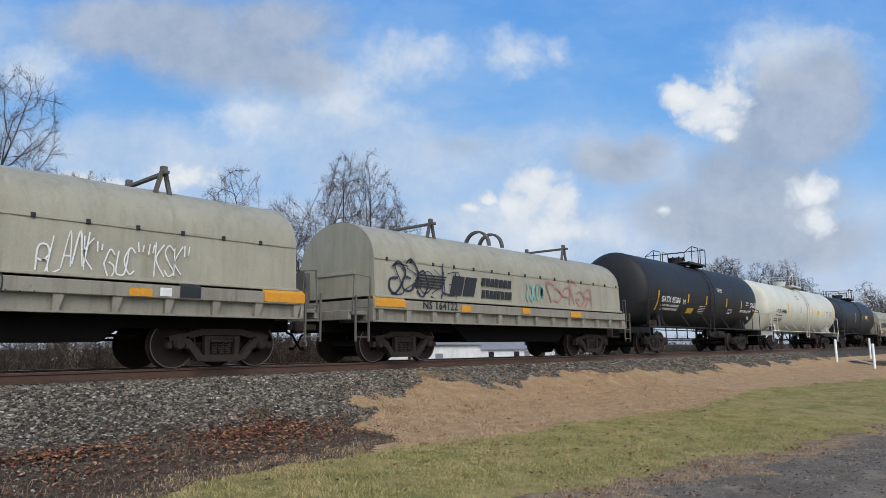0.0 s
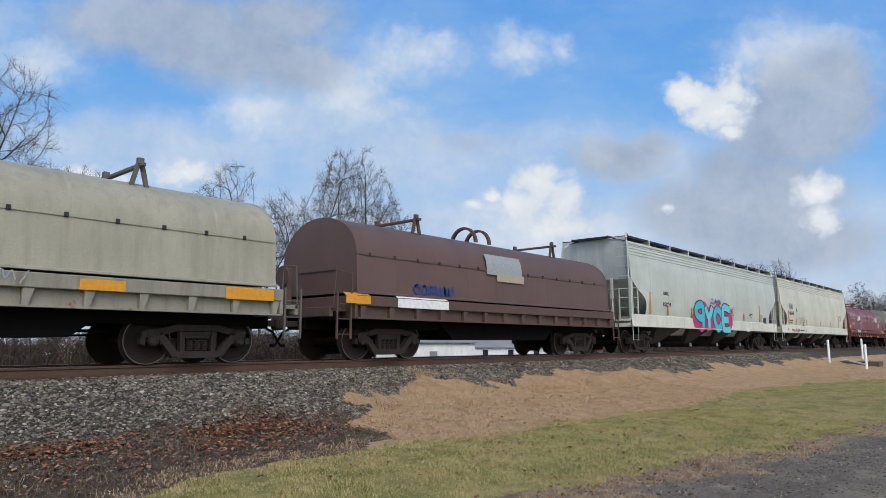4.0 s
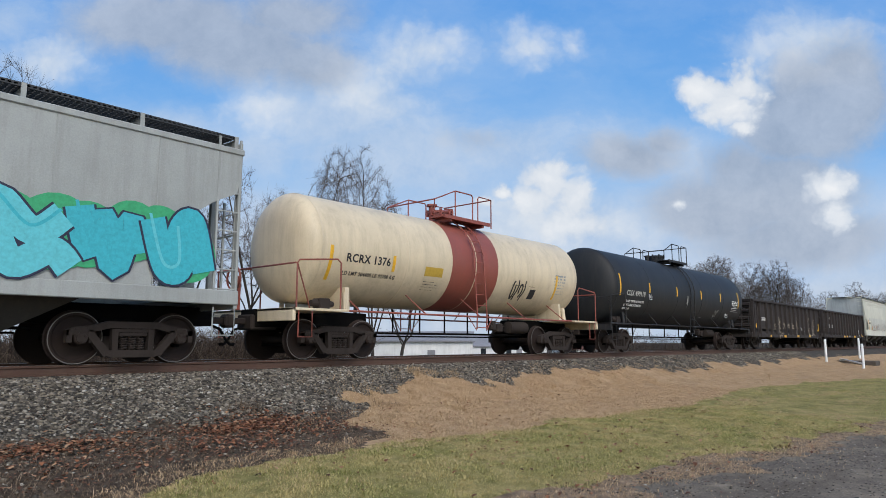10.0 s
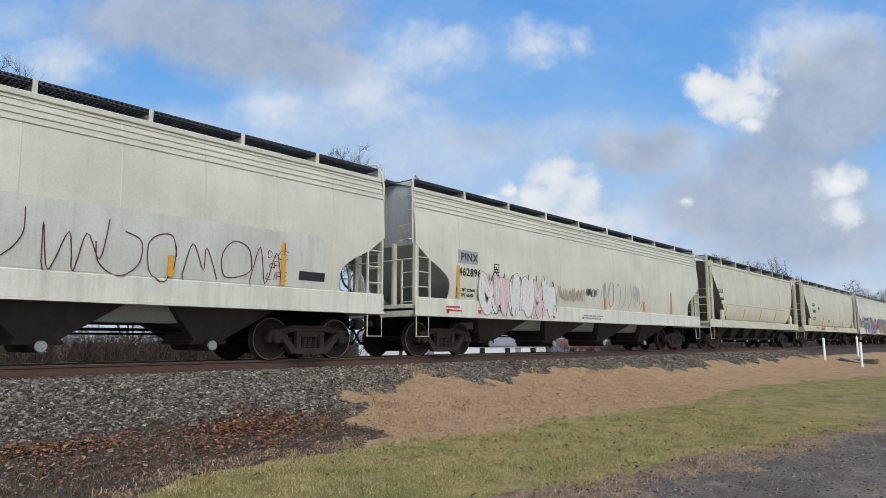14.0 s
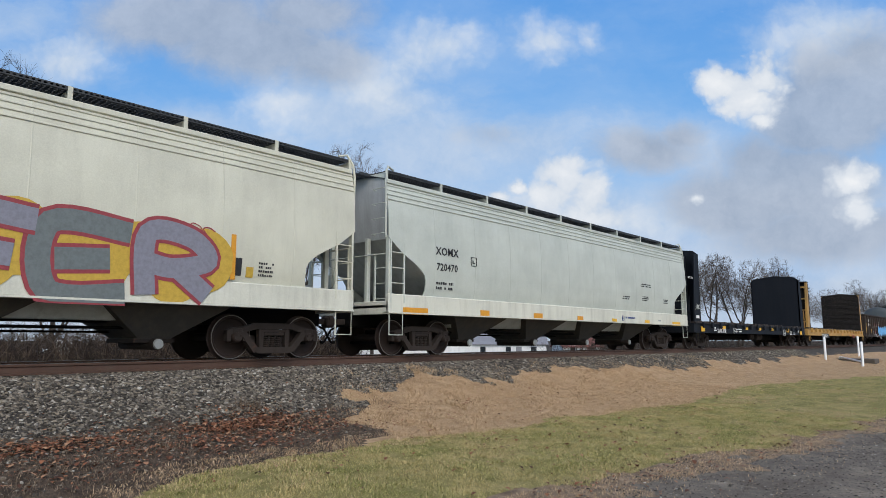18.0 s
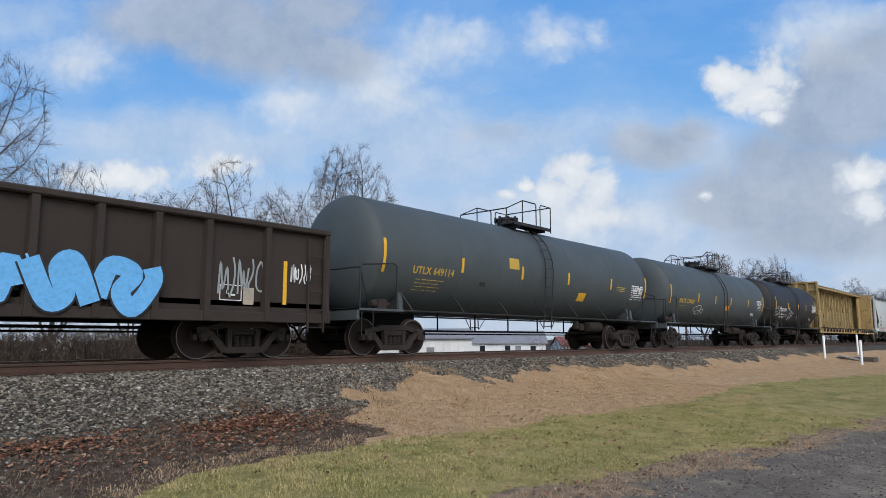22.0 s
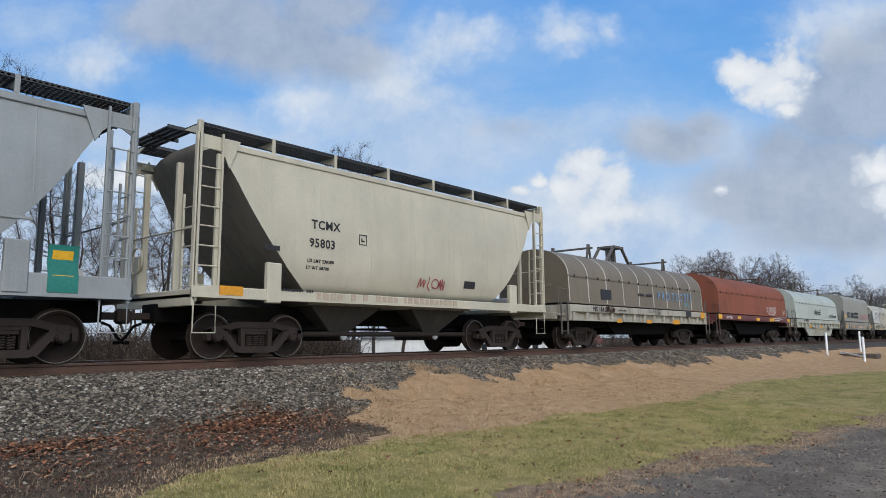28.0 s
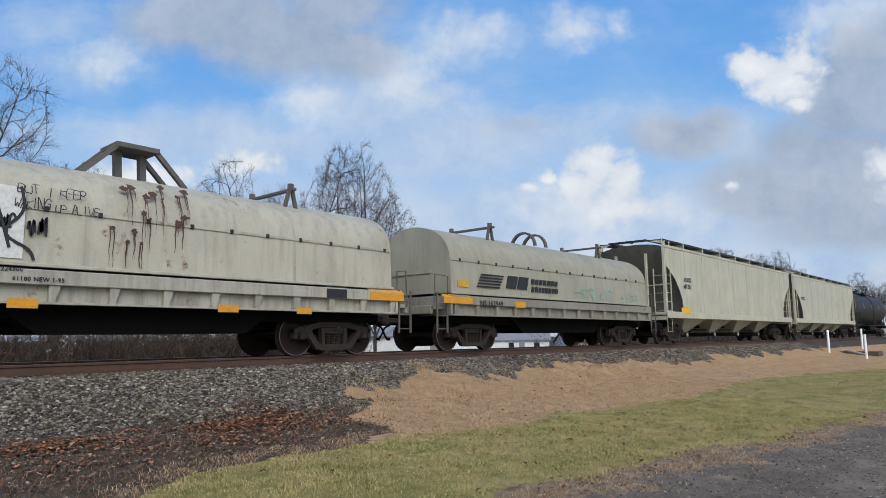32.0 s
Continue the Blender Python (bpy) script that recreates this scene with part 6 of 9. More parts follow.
C[38] = coil_car("coil_car", "grey coil car with square-shouldered hood and striped logo", B[37], B[38], P_SAGE, P_SAGEF, "box", 3.74, 1.25, wide_steps=True, frame_z=(0.9, 1.5))
C[39] = coil_car("coil_car", "rust-stained cream coil car with white graffiti", B[38], B[39], P_CREAMC, P_TAUPEF, arch="frame", bracket=P_STEP)
C[40] = coil_car("coil_car", "grey-tan covered coil car with striped logo", B[39], B[40], P_TAN, P_TANF)
C[41] = flat_hopper("covered_hopper", "straw-coloured covered hopper with trapezoid outlets", B[40], B[41], P_AOKX, P_AOKX, pockets=4, under=P_AOKX)
C[42] = flat_hopper("covered_hopper", "straw-coloured covered hopper with trapezoid outlets", B[41], B[42], P_AOKX, P_AOKX, pockets=4, under=P_AOKX)
C[43] = tank_car("tank_car", "black tank car with dull paint", B[42], B[43], P_BLACK2, P_BLACK2, 1.42, 2.68, 0.45)


# ---- lettering, emblems, reflectors and sprayed tags on the cars ----
WHT, BLK, ORA, YEL, RED, GRY, BLU, GRN = M_WHITE, M_BLACK, M_ORANGE, M_YELLOW, M_RED, M_GREY, M_BLUE, M_GREEN
MUS = flat("mustard_lettering", (0.50, 0.33, 0.05))
TAN = flat("chalky_tan_spray", (0.40, 0.33, 0.25))
PAL = flat("pale_grey_spray", (0.47, 0.47, 0.43))
NAV = flat("dark_blue_black_spray", (0.03, 0.03, 0.06))
PNK = flat("faded_red_spray", (0.42, 0.18, 0.17))
PTL = flat("faded_teal_spray", (0.22, 0.42, 0.38))
TUR = flat("turquoise_spray", (0.05, 0.42, 0.50))
TUR2 = flat("light_turquoise_spray", (0.12, 0.52, 0.58))
MAG = flat("magenta_spray", (0.42, 0.03, 0.14))
PUR = flat("purple_spray", (0.12, 0.06, 0.28))
GRE = flat("green_spray", (0.05, 0.36, 0.16))
DRD = flat("dark_red_spray", (0.28, 0.05, 0.06))
PBL = flat("dusty_blue_spray", (0.14, 0.24, 0.38))
LBL = flat("sky_blue_spray", (0.14, 0.42, 0.75))
TEA = flat("deep_teal_spray", (0.02, 0.17, 0.14))
PWH = flat("off_white_spray", (0.60, 0.60, 0.57))
PPK = flat("pale_pink_spray", (0.58, 0.44, 0.42))
PGR = flat("slate_grey_spray", (0.14, 0.16, 0.16))
PG2 = flat("mauve_grey_spray", (0.21, 0.21, 0.25))
BRN = flat("rust_brown_stain", (0.085, 0.045, 0.028))
OVP = paint("pale_grey_overpaint", (0.50, 0.50, 0.44), 0.55, 0.3)
PRP = flat("thin_dark_plum_line", (0.10, 0.035, 0.045))
WRU = flat("pale_scratched_paint", (0.45, 0.40, 0.28))


def tank_side(R, zc):
    return lambda z: -math.sqrt(max(0.05, R * R - min(abs(z - zc), R * 0.98) ** 2))


SIDE = {"coil_car": lambda z: -1.608 if z < 1.53 and z > 1.22 else -1.585 if z < 1.53 else -1.482 if z < 2.55 else -1.46 * math.sqrt(max(0.02, 1 - ((z - 2.55) / 1.08) ** 2)) - 0.02, "gondola_car": lambda z: -1.49 if z > 0.97 else -1.585,
        "bulkhead_flat_car": lambda z: -1.565, "centerbeam_car": lambda z: -1.565,
        "flow": lambda z: -1.606 if z < 1.53 else -lerp(z, (1.45, 1.75, 2.3, 2.9, 3.5, 4.05, 4.32), (1.50, 1.56, 1.60, 1.60, 1.57, 1.50, 1.44)) - 0.004,
        "round": lambda z: -1.606 if z < 1.5 else -lerp(z, (1.36, 1.58, 1.85, 2.1, 2.4, 3.0, 3.5, 4.0), (1.36, 1.50, 1.56, 1.595, 1.60, 1.585, 1.54, 1.48)) - 0.006,
        "flat": lambda z: -1.612}
BARREL = (20, 21, 31, 32, 33, 34)
SLAB = (13, 41, 42)


def side_of(i):
    base = C[i][0].name.split(".")[0]
    if base == "tank_car":
        return tank_side(*TANKS[C[i][0].name])
    if base == "covered_hopper":
        return SIDE["round" if i in BARREL else "flat" if i in SLAB else "flow"]
    return SIDE[base]


def cling(me, yf, x, z, lift):
    """Lays a flat mesh in the xz plane at (x, z) onto the car's side."""
    n = len(me.vertices)
    co = np.empty(n * 3)
    me.vertices.foreach_get("co", co)
    co = co.reshape(-1, 3)
    co[:, 0] += x
    co[:, 2] += z
    co[:, 1] = co[:, 1] - lift + np.array([yf(q) for q in co[:, 2]])
    me.vertices.foreach_set("co", co.ravel())
    me.update()
    return me


def T(i, body, x, z, size, mat):
    me = cling(text_mesh(body, size / 0.72, mat, size * 0.012), side_of(i), x, z, 0.006)
    part("lettering", me, None, C[i][0])


def slab_patch(i, x0, x1, z0, z1, lift=0.006, rows=3):
    """A thin patch that follows the side."""
    yf, mb = side_of(i), Mesh()
    k = rows if z1 - z0 > 0.2 else 1
    r = []
    for q in range(k + 1):
        z = z0 + (z1 - z0) * q / k
        y = yf(z)
        r.append([(x0, y - lift, z), (x1, y - lift, z), (x1, y + 0.001, z), (x0, y + 0.001, z)])
    return mb.loft(r)


def P(i, x0, x1, z0, z1, mat):
    name = "reflector_strip" if mat in (ORA, YEL) else "painted_patch"
    part(name, slab_patch(i, x0, x1, z0, z1), mat, C[i][0])


def L(i, x0, x1, z0, z1, mat):
    """Five speed lines, slanted at one end."""
    y, h = side_of(i)((z0 + z1) / 2), (z1 - z0) / 9
    for k in range(5):
        z = z0 + 2 * k * h
        d = 0.05 * k
        part("speed_line", Mesh().prism([(x0 + d, z), (x1 - 0.12 + d, z), (x1 - 0.08 + d, z + h), (x0 + d + 0.03, z + h)], "y", y - 0.016, y + 0.001), mat, C[i][0])


def B2(i, x0, x1, z0, z1, mat):
    """A two-part emblem of slanted blocks."""
    y, h, w = side_of(i)((z0 + z1) / 2), z1 - z0, (x1 - x0) * 0.46
    for k in range(2):
        a = x0 + k * (x1 - x0) * 0.52
        q = [(a + w * u + 0.3 * h * v, z0 + h * v) for u, v in ((0, 0), (1, 0), (1, 1), (0, 1))]
        part("emblem_block", Mesh().prism(q, "y", y - 0.014, y + 0.001), mat, C[i][0])


def spray(i, body, x0, x1, z0, z1, mat, seed, r=0.018, fat=1.0, label="sprayed graffiti lettering"):
    """Hand-sprayed lettering: wobbly strokes that follow the car's side."""
    rnd, yf, mb = random.Random(seed), side_of(i), Mesh()
    cell, h = (x1 - x0) / len(body), z1 - z0
    for n, ch in enumerate(body):
        up, tall, tilt = rnd.uniform(-0.14, 0.10) * h, rnd.uniform(0.72, 1.15), rnd.uniform(-0.1, 0.35)
        for line in glyph(ch, rnd).split("|"):
            pts = []
            for q in line.split():
                u, v = int(q[0]) / 4, int(q[1]) / 6
                v = v * tall + rnd.uniform(-0.07, 0.07)
                pts.append((x0 + cell * (n + 0.08 + 0.92 * fat * (u + rnd.uniform(-0.10, 0.10))) + tilt * v * h * 0.5, z0 + up + v * h))
            if len(pts) < 2:
                continue
            rb = ribbon(pts, 0.72 * r * rnd.uniform(0.8, 1.15), 0.0, 0.0, -9)
            mb.add([(x, yf(z) - 0.010 - 0.0006 * (n % 3), z) for x, y, z in rb.v], rb.f)
    part("graffiti_tag", mb, mat, C[i][0], label)


def W(i, x0, x1, z0, z1, mat):
    """Wordmark as two rows of thick blocks."""
    y, h = side_of(i)((z0 + z1) / 2), (z1 - z0) * 0.40
    for r in range(2):
        n = 7 + r
        for k in range(n):
            a = x0 + (x1 - x0) * k / n
            z = z1 - h - r * (z1 - z0 - h)
            part("wordmark_block", Mesh().prism([(a, z), (a + (x1 - x0) / n * 0.74, z), (a + (x1 - x0) / n * 0.74 + 0.03, z + h), (a + 0.03, z + h)], "y", y - 0.014, y + 0.001), mat, C[i][0])


def M(i, x0, x1, z0, z1, mat, rows):
    """Rows of lettering too small to read."""
    rnd, mb, yf = random.Random(i * 100 + int(x0 * 50)), Mesh(), side_of(i)
    h = (z1 - z0) / (rows * 1.7)
    for r in range(rows):
        z = z1 - h - r * (z1 - z0) / rows
        a, end = x0, x0 + (x1 - x0) * rnd.uniform(0.75, 1.0)
        while a < end:
            b = min(end, a + h * rnd.uniform(0.6, 1.0))
            if rnd.random() > 0.15:
                mb.box(a, b, yf(z) - 0.006, yf(z) + 0.001, z, z + h * rnd.uniform(0.8, 1.0))
            a = b + h * 0.35
    tagged(part("small_lettering", mb, mat, C[i][0]), kind="stuff")


def D(i, x0, x1, z0, z1, mat):
    """A table of test dates: ruled lines and specks."""
    mb, yf, rnd = Mesh(), side_of(i), random.Random(i)
    for r in range(7):
        z = z0 + (z1 - z0) * r / 7
        for k in range(12):
            if rnd.random() > 0.25:
                a = x0 + (x1 - x0) * k / 12
                mb.box(a, a + (x1 - x0) / 15, yf(z) - 0.006, yf(z) + 0.001, z, z + (z1 - z0) / 11)
    tagged(part("data_table", mb, mat, C[i][0]), kind="stuff")


def O(i, x0, x1, z0, z1, mat):
    """A small framed stencil."""
    w, yf = 0.014, side_of(i)
    y = yf((z0 + z1) / 2) - 0.01
    mb = Mesh().box(x0, x1, y - 0.004, y + 0.01, z0, z0 + w).box(x0, x1, y - 0.004, y + 0.01, z1 - w, z1).box(x0, x0 + w, y - 0.004, y + 0.01, z0, z1).box(x1 - w, x1, y - 0.004, y + 0.01, z0, z1)
    mb.box(x0 + (x1 - x0) * 0.3, x1 - (x1 - x0) * 0.3, y - 0.004, y + 0.01, z0 + (z1 - z0) * 0.3, z0 + (z1 - z0) * 0.42).box(x0 + (x1 - x0) * 0.3, x0 + (x1 - x0) * 0.4, y - 0.004, y + 0.01, z0 + (z1 - z0) * 0.3, z0 + (z1 - z0) * 0.65)
    part("framed_stencil", mb, mat, C[i][0])


def E(i, x0, x1, z0, z1, mat):
    """A round emblem: white ring with bars round a green disc."""
    cx, cz, r, y = (x0 + x1) / 2, (z0 + z1) / 2, (z1 - z0) / 2, side_of(i)((z0 + z1) / 2)
    e = part("emblem", Mesh().lathe([(y - 0.012, r), (y + 0.001, r)], 40, "y", (cx, 0, cz)), WHT, C[i][0], "round white and green emblem")
    part("emblem_disc", Mesh().lathe([(y - 0.016, r * 0.64), (y - 0.011, r * 0.64)], 36, "y", (cx, 0, cz)), mat, e)
    mb = Mesh()
    for k in range(3):
        mb.box(cx - r * 0.42 + r * 0.3 * k, cx - r * 0.20 + r * 0.3 * k, y - 0.02, y - 0.015, cz - r * 0.2, cz + r * 0.2)
    part("emblem_bars", mb, WHT, e)
    for a0 in (0.6, 3.75):
        for k in range(8):
            a = a0 + k * 0.27
            part("emblem_tick", Mesh().box(-r * 0.07, r * 0.07, -0.004, 0.004, -r * 0.09, r * 0.09), BLK, e, at=Matrix.Translation((cx + r * 0.82 * math.cos(a), y - 0.014, cz + r * 0.82 * math.sin(a))) @ Matrix.Rotation(1.5708 - a, 4, "Y"))


def S(i, x0, x1, z0, z1, mat, seed, strokes, r):
    scrawl(C[i][0], x0, z0, x1 - x0, z1 - z0, 0, mat, seed, strokes, r, yf=lambda z, f=side_of(i): f(z) - 0.008)


def G(i, x0, x1, z0, z1, fills, outline, seed, n, back=None, body=""):
    graffiti_piece(C[i][0], x0, z0, x1 - x0, z1 - z0, side_of(i)((z0 + z1) / 2) - 0.006, fills, outline, seed, n, back=back, body=body)


def R(i, x0, x1, z0, z1, mat):
    """Rust blotches with streaks running down from them, following the hood's curve."""
    rnd, yf = random.Random(i), side_of(i)
    for k in range(16):
        x, z, r = rnd.uniform(x0, x1), rnd.choice((z1, z1 - 0.1, z1 - 0.55, z1 - 0.9)) + rnd.uniform(-0.12, 0.12), rnd.uniform(0.03, 0.09)
        ring = [(x + r * math.cos(0.449 * q) * rnd.uniform(0.5, 1.3), z + 0.8 * r * math.sin(0.449 * q) * rnd.uniform(0.5, 1.4)) for q in range(14)]
        mb = Mesh().add([(u, yf(v) - 0.011, v) for u, v in ring], [tuple(range(14))])
        for _ in range(2):
            u, w, h = x + rnd.uniform(-r, r) * 0.7, rnd.uniform(0.006, 0.018), rnd.uniform(0.2, 0.8)
            n = 5
            V = [(u + e * w * (1 - 0.8 * q / n) + 0.01 * math.sin(q * 2.1 + k), yf(z - h * q / n) - 0.012, max(1.62, z - h * q / n)) for q in range(n + 1) for e in (-1, 1)]
            mb.add(V, [(2 * q, 2 * q + 1, 2 * q + 3, 2 * q + 2) for q in range(n)])
        part("rust_streak", mb, mat, C[i][0], "rust blotch with streaks")


def strips(i, z_end, z_mid, xs):
    """Upright reflector strips on a tank."""
    Rt, zc = TANKS[C[i][0].name]
    for k, x in enumerate(xs):
        tall = 0.42 if k in (0, len(xs) - 1) else 0.20
        rings = []
        for q in range(7):
            a = -tall / Rt + 2 * tall / Rt * q / 6 + math.asin(max(-0.9, min(0.9, ((z_end if tall > 0.3 else z_mid) - zc) / Rt)))
            y, z = -math.cos(a), math.sin(a)
            rings.append([(x + e, y * g, zc + z * g) for e, g in ((-0.045, Rt + 0.009), (0.045, Rt + 0.009), (0.045, Rt + 0.001), (-0.045, Rt + 0.001))])
        part("reflector_strip", Mesh().loft(rings), YEL, C[i][0], "yellow reflector strip")


spray(1, 'BLANK"GUC""KSK"', 1.08, 3.66, 1.68, 2.22, WHT, 31, 0.017)
spray(1, '###...', 0.0, 1.2, 1.28, 1.50, BLK, 32, 0.016)
P(1, 2.51, 2.91, 1.28, 1.42, ORA)
P(1, 3.05, 3.26, 1.30, 1.45, WHT)
P(1, 3.42, 3.82, 1.29, 1.59, BLK)
P(1, 5.18, 6.17, 1.30, 1.57, ORA)
spray(2, '#####', -5.72, -3.3, 1.66, 2.46, NAV, 33, 0.04)
spray(2, '#####', -5.62, -3.2, 1.70, 2.40, NAV, 133, 0.02)
L(2, -4.89, -3.68, 1.86, 2.20, BLK)
B2(2, -3.46, -2.43, 1.73, 2.25, BLK)
W(2, -2.10, -0.66, 1.71, 2.28, BLK)
spray(2, '######', 1.12, 3.95, 1.70, 2.36, PNK, 34, 0.04)
S(2, 0.04, 1.00, 1.71, 2.32, PTL, 35, 5, 0.03)
T(2, "NS 164122", -4.62, 1.32, 0.199, BLK)
P(2, -6.24, -5.21, 1.32, 1.56, ORA)
P(2, -3.11, -2.73, 1.29, 1.46, ORA)
P(2, -0.31, 0.09, 1.32, 1.50, ORA)
P(2, 2.40, 3.06, 1.29, 1.46, ORA)
T(3, "GATX 95206", -5.30, 2.14, 0.235, WHT)
T(3, "LD LMT 179400 LBS 81400 KGS", -5.24, 1.96, 0.090, WHT)
T(3, "LT WT 83600 LBS 37900 KGS", -5.18, 1.81, 0.091, WHT)
O(3, -3.11, -2.86, 2.11, 2.41, WHT)
P(3, -2.42, -1.76, 1.75, 1.98, MUS)
M(3, -1.15, -0.43, 1.76, 2.13, WHT, 5)
M(3, 0.98, 1.71, 2.83, 3.04, WHT, 3)
M(3, 2.53, 3.27, 1.85, 2.11, WHT, 4)
T(3, "PROPYLENE GLYCOL", 4.20, 1.99, 0.120, WHT)
M(3, 4.96, 5.45, 2.31, 2.54, WHT, 2)
D(3, 5.71, 6.72, 2.07, 2.55, WHT)
O(3, 5.66, 5.85, 1.64, 1.96, WHT)
T(4, "UTLX 644084", -6.58, 2.16, 0.237, BLK)
T(4, "THE TANK CAR PEOPLE", -6.58, 1.99, 0.079, BLK)
T(4, "LD LMT 187300 LB 84950 KG", -6.58, 1.78, 0.079, BLK)
T(4, "LT WT 75700 LB 34350 KG", -6.56, 1.67, 0.080, BLK)
P(4, 2.54, 3.22, 2.30, 2.58, YEL)
D(4, 5.95, 6.86, 2.11, 2.61, GRY)
M(4, 5.09, 5.53, 2.13, 2.56, BLK, 3)
M(4, -1.90, -1.22, 3.12, 3.37, GRY, 3)
M(4, -1.66, -1.40, 1.75, 1.91, GRY, 3)
P(4, 7.10, 7.13, 1.39, 1.67, RED)
P(5, 2.11, 2.83, 2.38, 2.67, YEL)
D(5, 4.75, 5.70, 2.13, 2.56, BLK)
L(6, -5.19, -3.85, 1.77, 2.20, BLK)
B2(6, -3.73, -2.55, 1.81, 2.21, BLK)
W(6, -2.26, -0.93, 1.72, 2.24, BLK)
T(6, "NS 164054", -4.96, 1.25, 0.185, BLK)
P(6, -6.48, -5.68, 1.22, 1.49, ORA)
P(6, -3.19, -2.75, 1.29, 1.44, ORA)
P(6, -0.49, -0.05, 1.25, 1.41, ORA)
P(6, 2.13, 2.87, 1.27, 1.45, ORA)
P(6, 4.77, 5.85, 1.25, 1.48, ORA)
P(6, -5.95, -5.47, 1.76, 1.93, MUS)
S(6, -0.69, 1.02, 1.66, 2.28, GRY, 36, 7, 0.03)
S(6, -0.05, 1.47, 1.30, 1.58, GRY, 37, 6, 0.012)
T(6, "LD LMT 223700", -2.70, 1.37, 0.074, BLK)
T(6, "LT WT 62300", -2.73, 1.23, 0.074, BLK)
P(7, -1.19, 0.56, 2.37, 2.97, GRY)
P(7, -0.70, 0.66, 2.19, 2.42, TAN)
S(7, -4.22, -2.57, 1.62, 1.91, BLU, 38, 6, 0.03)
P(7, -4.89, -3.01, 1.26, 1.57, WHT)
P(7, -6.53, -5.78, 1.30, 1.56, ORA)
G(8, -3.24, 1.45, 0.91, 2.25, (TUR, TUR2), NAV, 41, 5, MAG, "#YOE")
spray(8, 'BMAD', 1.35, 2.15, 1.86, 2.2, RED, 42, 0.018)
spray(8, 'CRD', 1.55, 2.1, 1.55, 1.76, RED, 43, 0.014)
S(8, -1.29, 0.17, 2.21, 2.55, PUR, 43, 7, 0.02)
M(8, 4.58, 5.13, 1.74, 1.98, BLK, 3)
P(8, 7.05, 7.57, 1.48, 1.81, BLK)
P(8, 6.35, 6.84, 1.56, 1.96, GRY)
P(8, 3.89, 4.35, 1.00, 1.16, WHT)
T(8, "FURX", -6.56, 2.39, 0.148, BLK)
T(8, "850229", -6.57, 1.92, 0.178, BLK)
P(9, -7.43, -6.57, 2.51, 2.88, GRY)
T(9, "PINX", -7.31, 2.59, 0.211, BLK)
T(9, "462649", -7.44, 2.17, 0.231, BLK)
T(9, "LD LMT 220600", -7.49, 1.77, 0.087, BLK)
T(9, "LT WT 65400", -7.43, 1.63, 0.088, BLK)
O(9, -5.86, -5.63, 2.38, 2.64, BLK)
S(9, -5.19, -3.65, 1.47, 2.18, BLK, 44, 5, 0.012)
P(9, -7.95, -7.81, 1.17, 1.30, RED)
P(9, -7.08, -6.94, 1.17, 1.29, RED)
O(9, -6.80, -6.57, 1.12, 1.26, RED)
S(9, -6.43, -5.59, 1.06, 1.35, BLK, 45, 5, 0.012)
P(9, -5.47, -5.22, 1.14, 1.30, RED)
P(9, -3.78, -3.64, 1.14, 1.23, RED)
P(9, -1.24, -1.07, 1.16, 1.24, RED)
M(9, -5.18, -3.96, 1.12, 1.26, BLK, 1)
D(9, 6.11, 7.14, 2.05, 2.49, GRY)
P(9, -3.99, -3.87, 1.56, 1.72, YEL)
T(10, "CR 628263", -5.32, 1.32, 0.220, WHT)
L(10, -4.63, -3.80, 2.33, 2.74, WHT)
B2(10, -3.87, -3.13, 2.38, 2.72, WHT)
spray(10, 'ATOM.######.###', -7.26, -4.40, 2.45, 3.05, WHT, 46, 0.016)
spray(10, '###########', -3.10, -0.45, 2.36, 3.0, WHT, 47, 0.016)
spray(10, '#### 2', -3.53, -1.95, 1.74, 2.28, WHT, 48, 0.018)
S(10, -6.63, -5.37, 1.84, 2.24, WHT, 49, 8, 0.008)
S(10, -4.85, -4.41, 1.86, 2.04, WHT, 50, 3, 0.008)
spray(10, 'ATOM ######', 0.67, 3.12, 2.36, 2.94, WHT, 51, 0.016)
L(10, 3.15, 3.97, 2.39, 2.74, WHT)
B2(10, 3.96, 4.71, 2.35, 2.73, WHT)
spray(10, '######.####', 4.75, 7.3, 2.39, 2.96, WHT, 52, 0.016)
S(10, 4.90, 5.85, 1.71, 2.32, WHT, 53, 3, 0.018)
P(10, -7.60, -7.04, 1.70, 1.91, YEL)
P(10, -7.50, -6.97, 1.38, 1.61, ORA)
P(10, -4.72, -4.26, 0.89, 1.05, ORA)
P(10, -1.36, -0.87, 0.91, 1.05, ORA)
P(10, 0.42, 0.95, 0.92, 1.06, ORA)
P(10, 3.91, 4.39, 0.91, 1.07, ORA)
P(10, 6.41, 7.21, 1.32, 1.58, ORA)
M(10, -2.23, -1.72, 1.37, 1.58, WHT, 2)
E(11, 0.05, 0.92, 2.01, 2.70, GRN)
spray(11, '#####', -3.34, -2.22, 1.78, 2.22, BLK, 54, 0.022, 1.1)
spray(11, '#####', -3.30, -2.26, 1.80, 2.18, BLK, 254, 0.024, 1.2)
spray(11, '###', -2.3, -1.98, 1.80, 1.96, BLK, 55, 0.012)
spray(11, '######', -2.0, -0.6, 1.70, 2.0, BLK, 55, 0.016)
P(11, -4.77, -4.23, 1.91, 2.10, YEL)
T(11, "NS 163634", -3.97, 0.99, 0.211, BLK)
P(11, -5.22, -4.78, 1.08, 1.30, ORA)
P(11, -2.17, -1.72, 1.08, 1.23, ORA)
P(11, 0.11, 0.56, 1.11, 1.25, ORA)
P(11, 2.32, 2.79, 1.12, 1.24, ORA)
P(11, 5.21, 5.66, 1.15, 1.35, ORA)
T(11, "LD LMT 221600", -1.62, 1.12, 0.092, BLK)
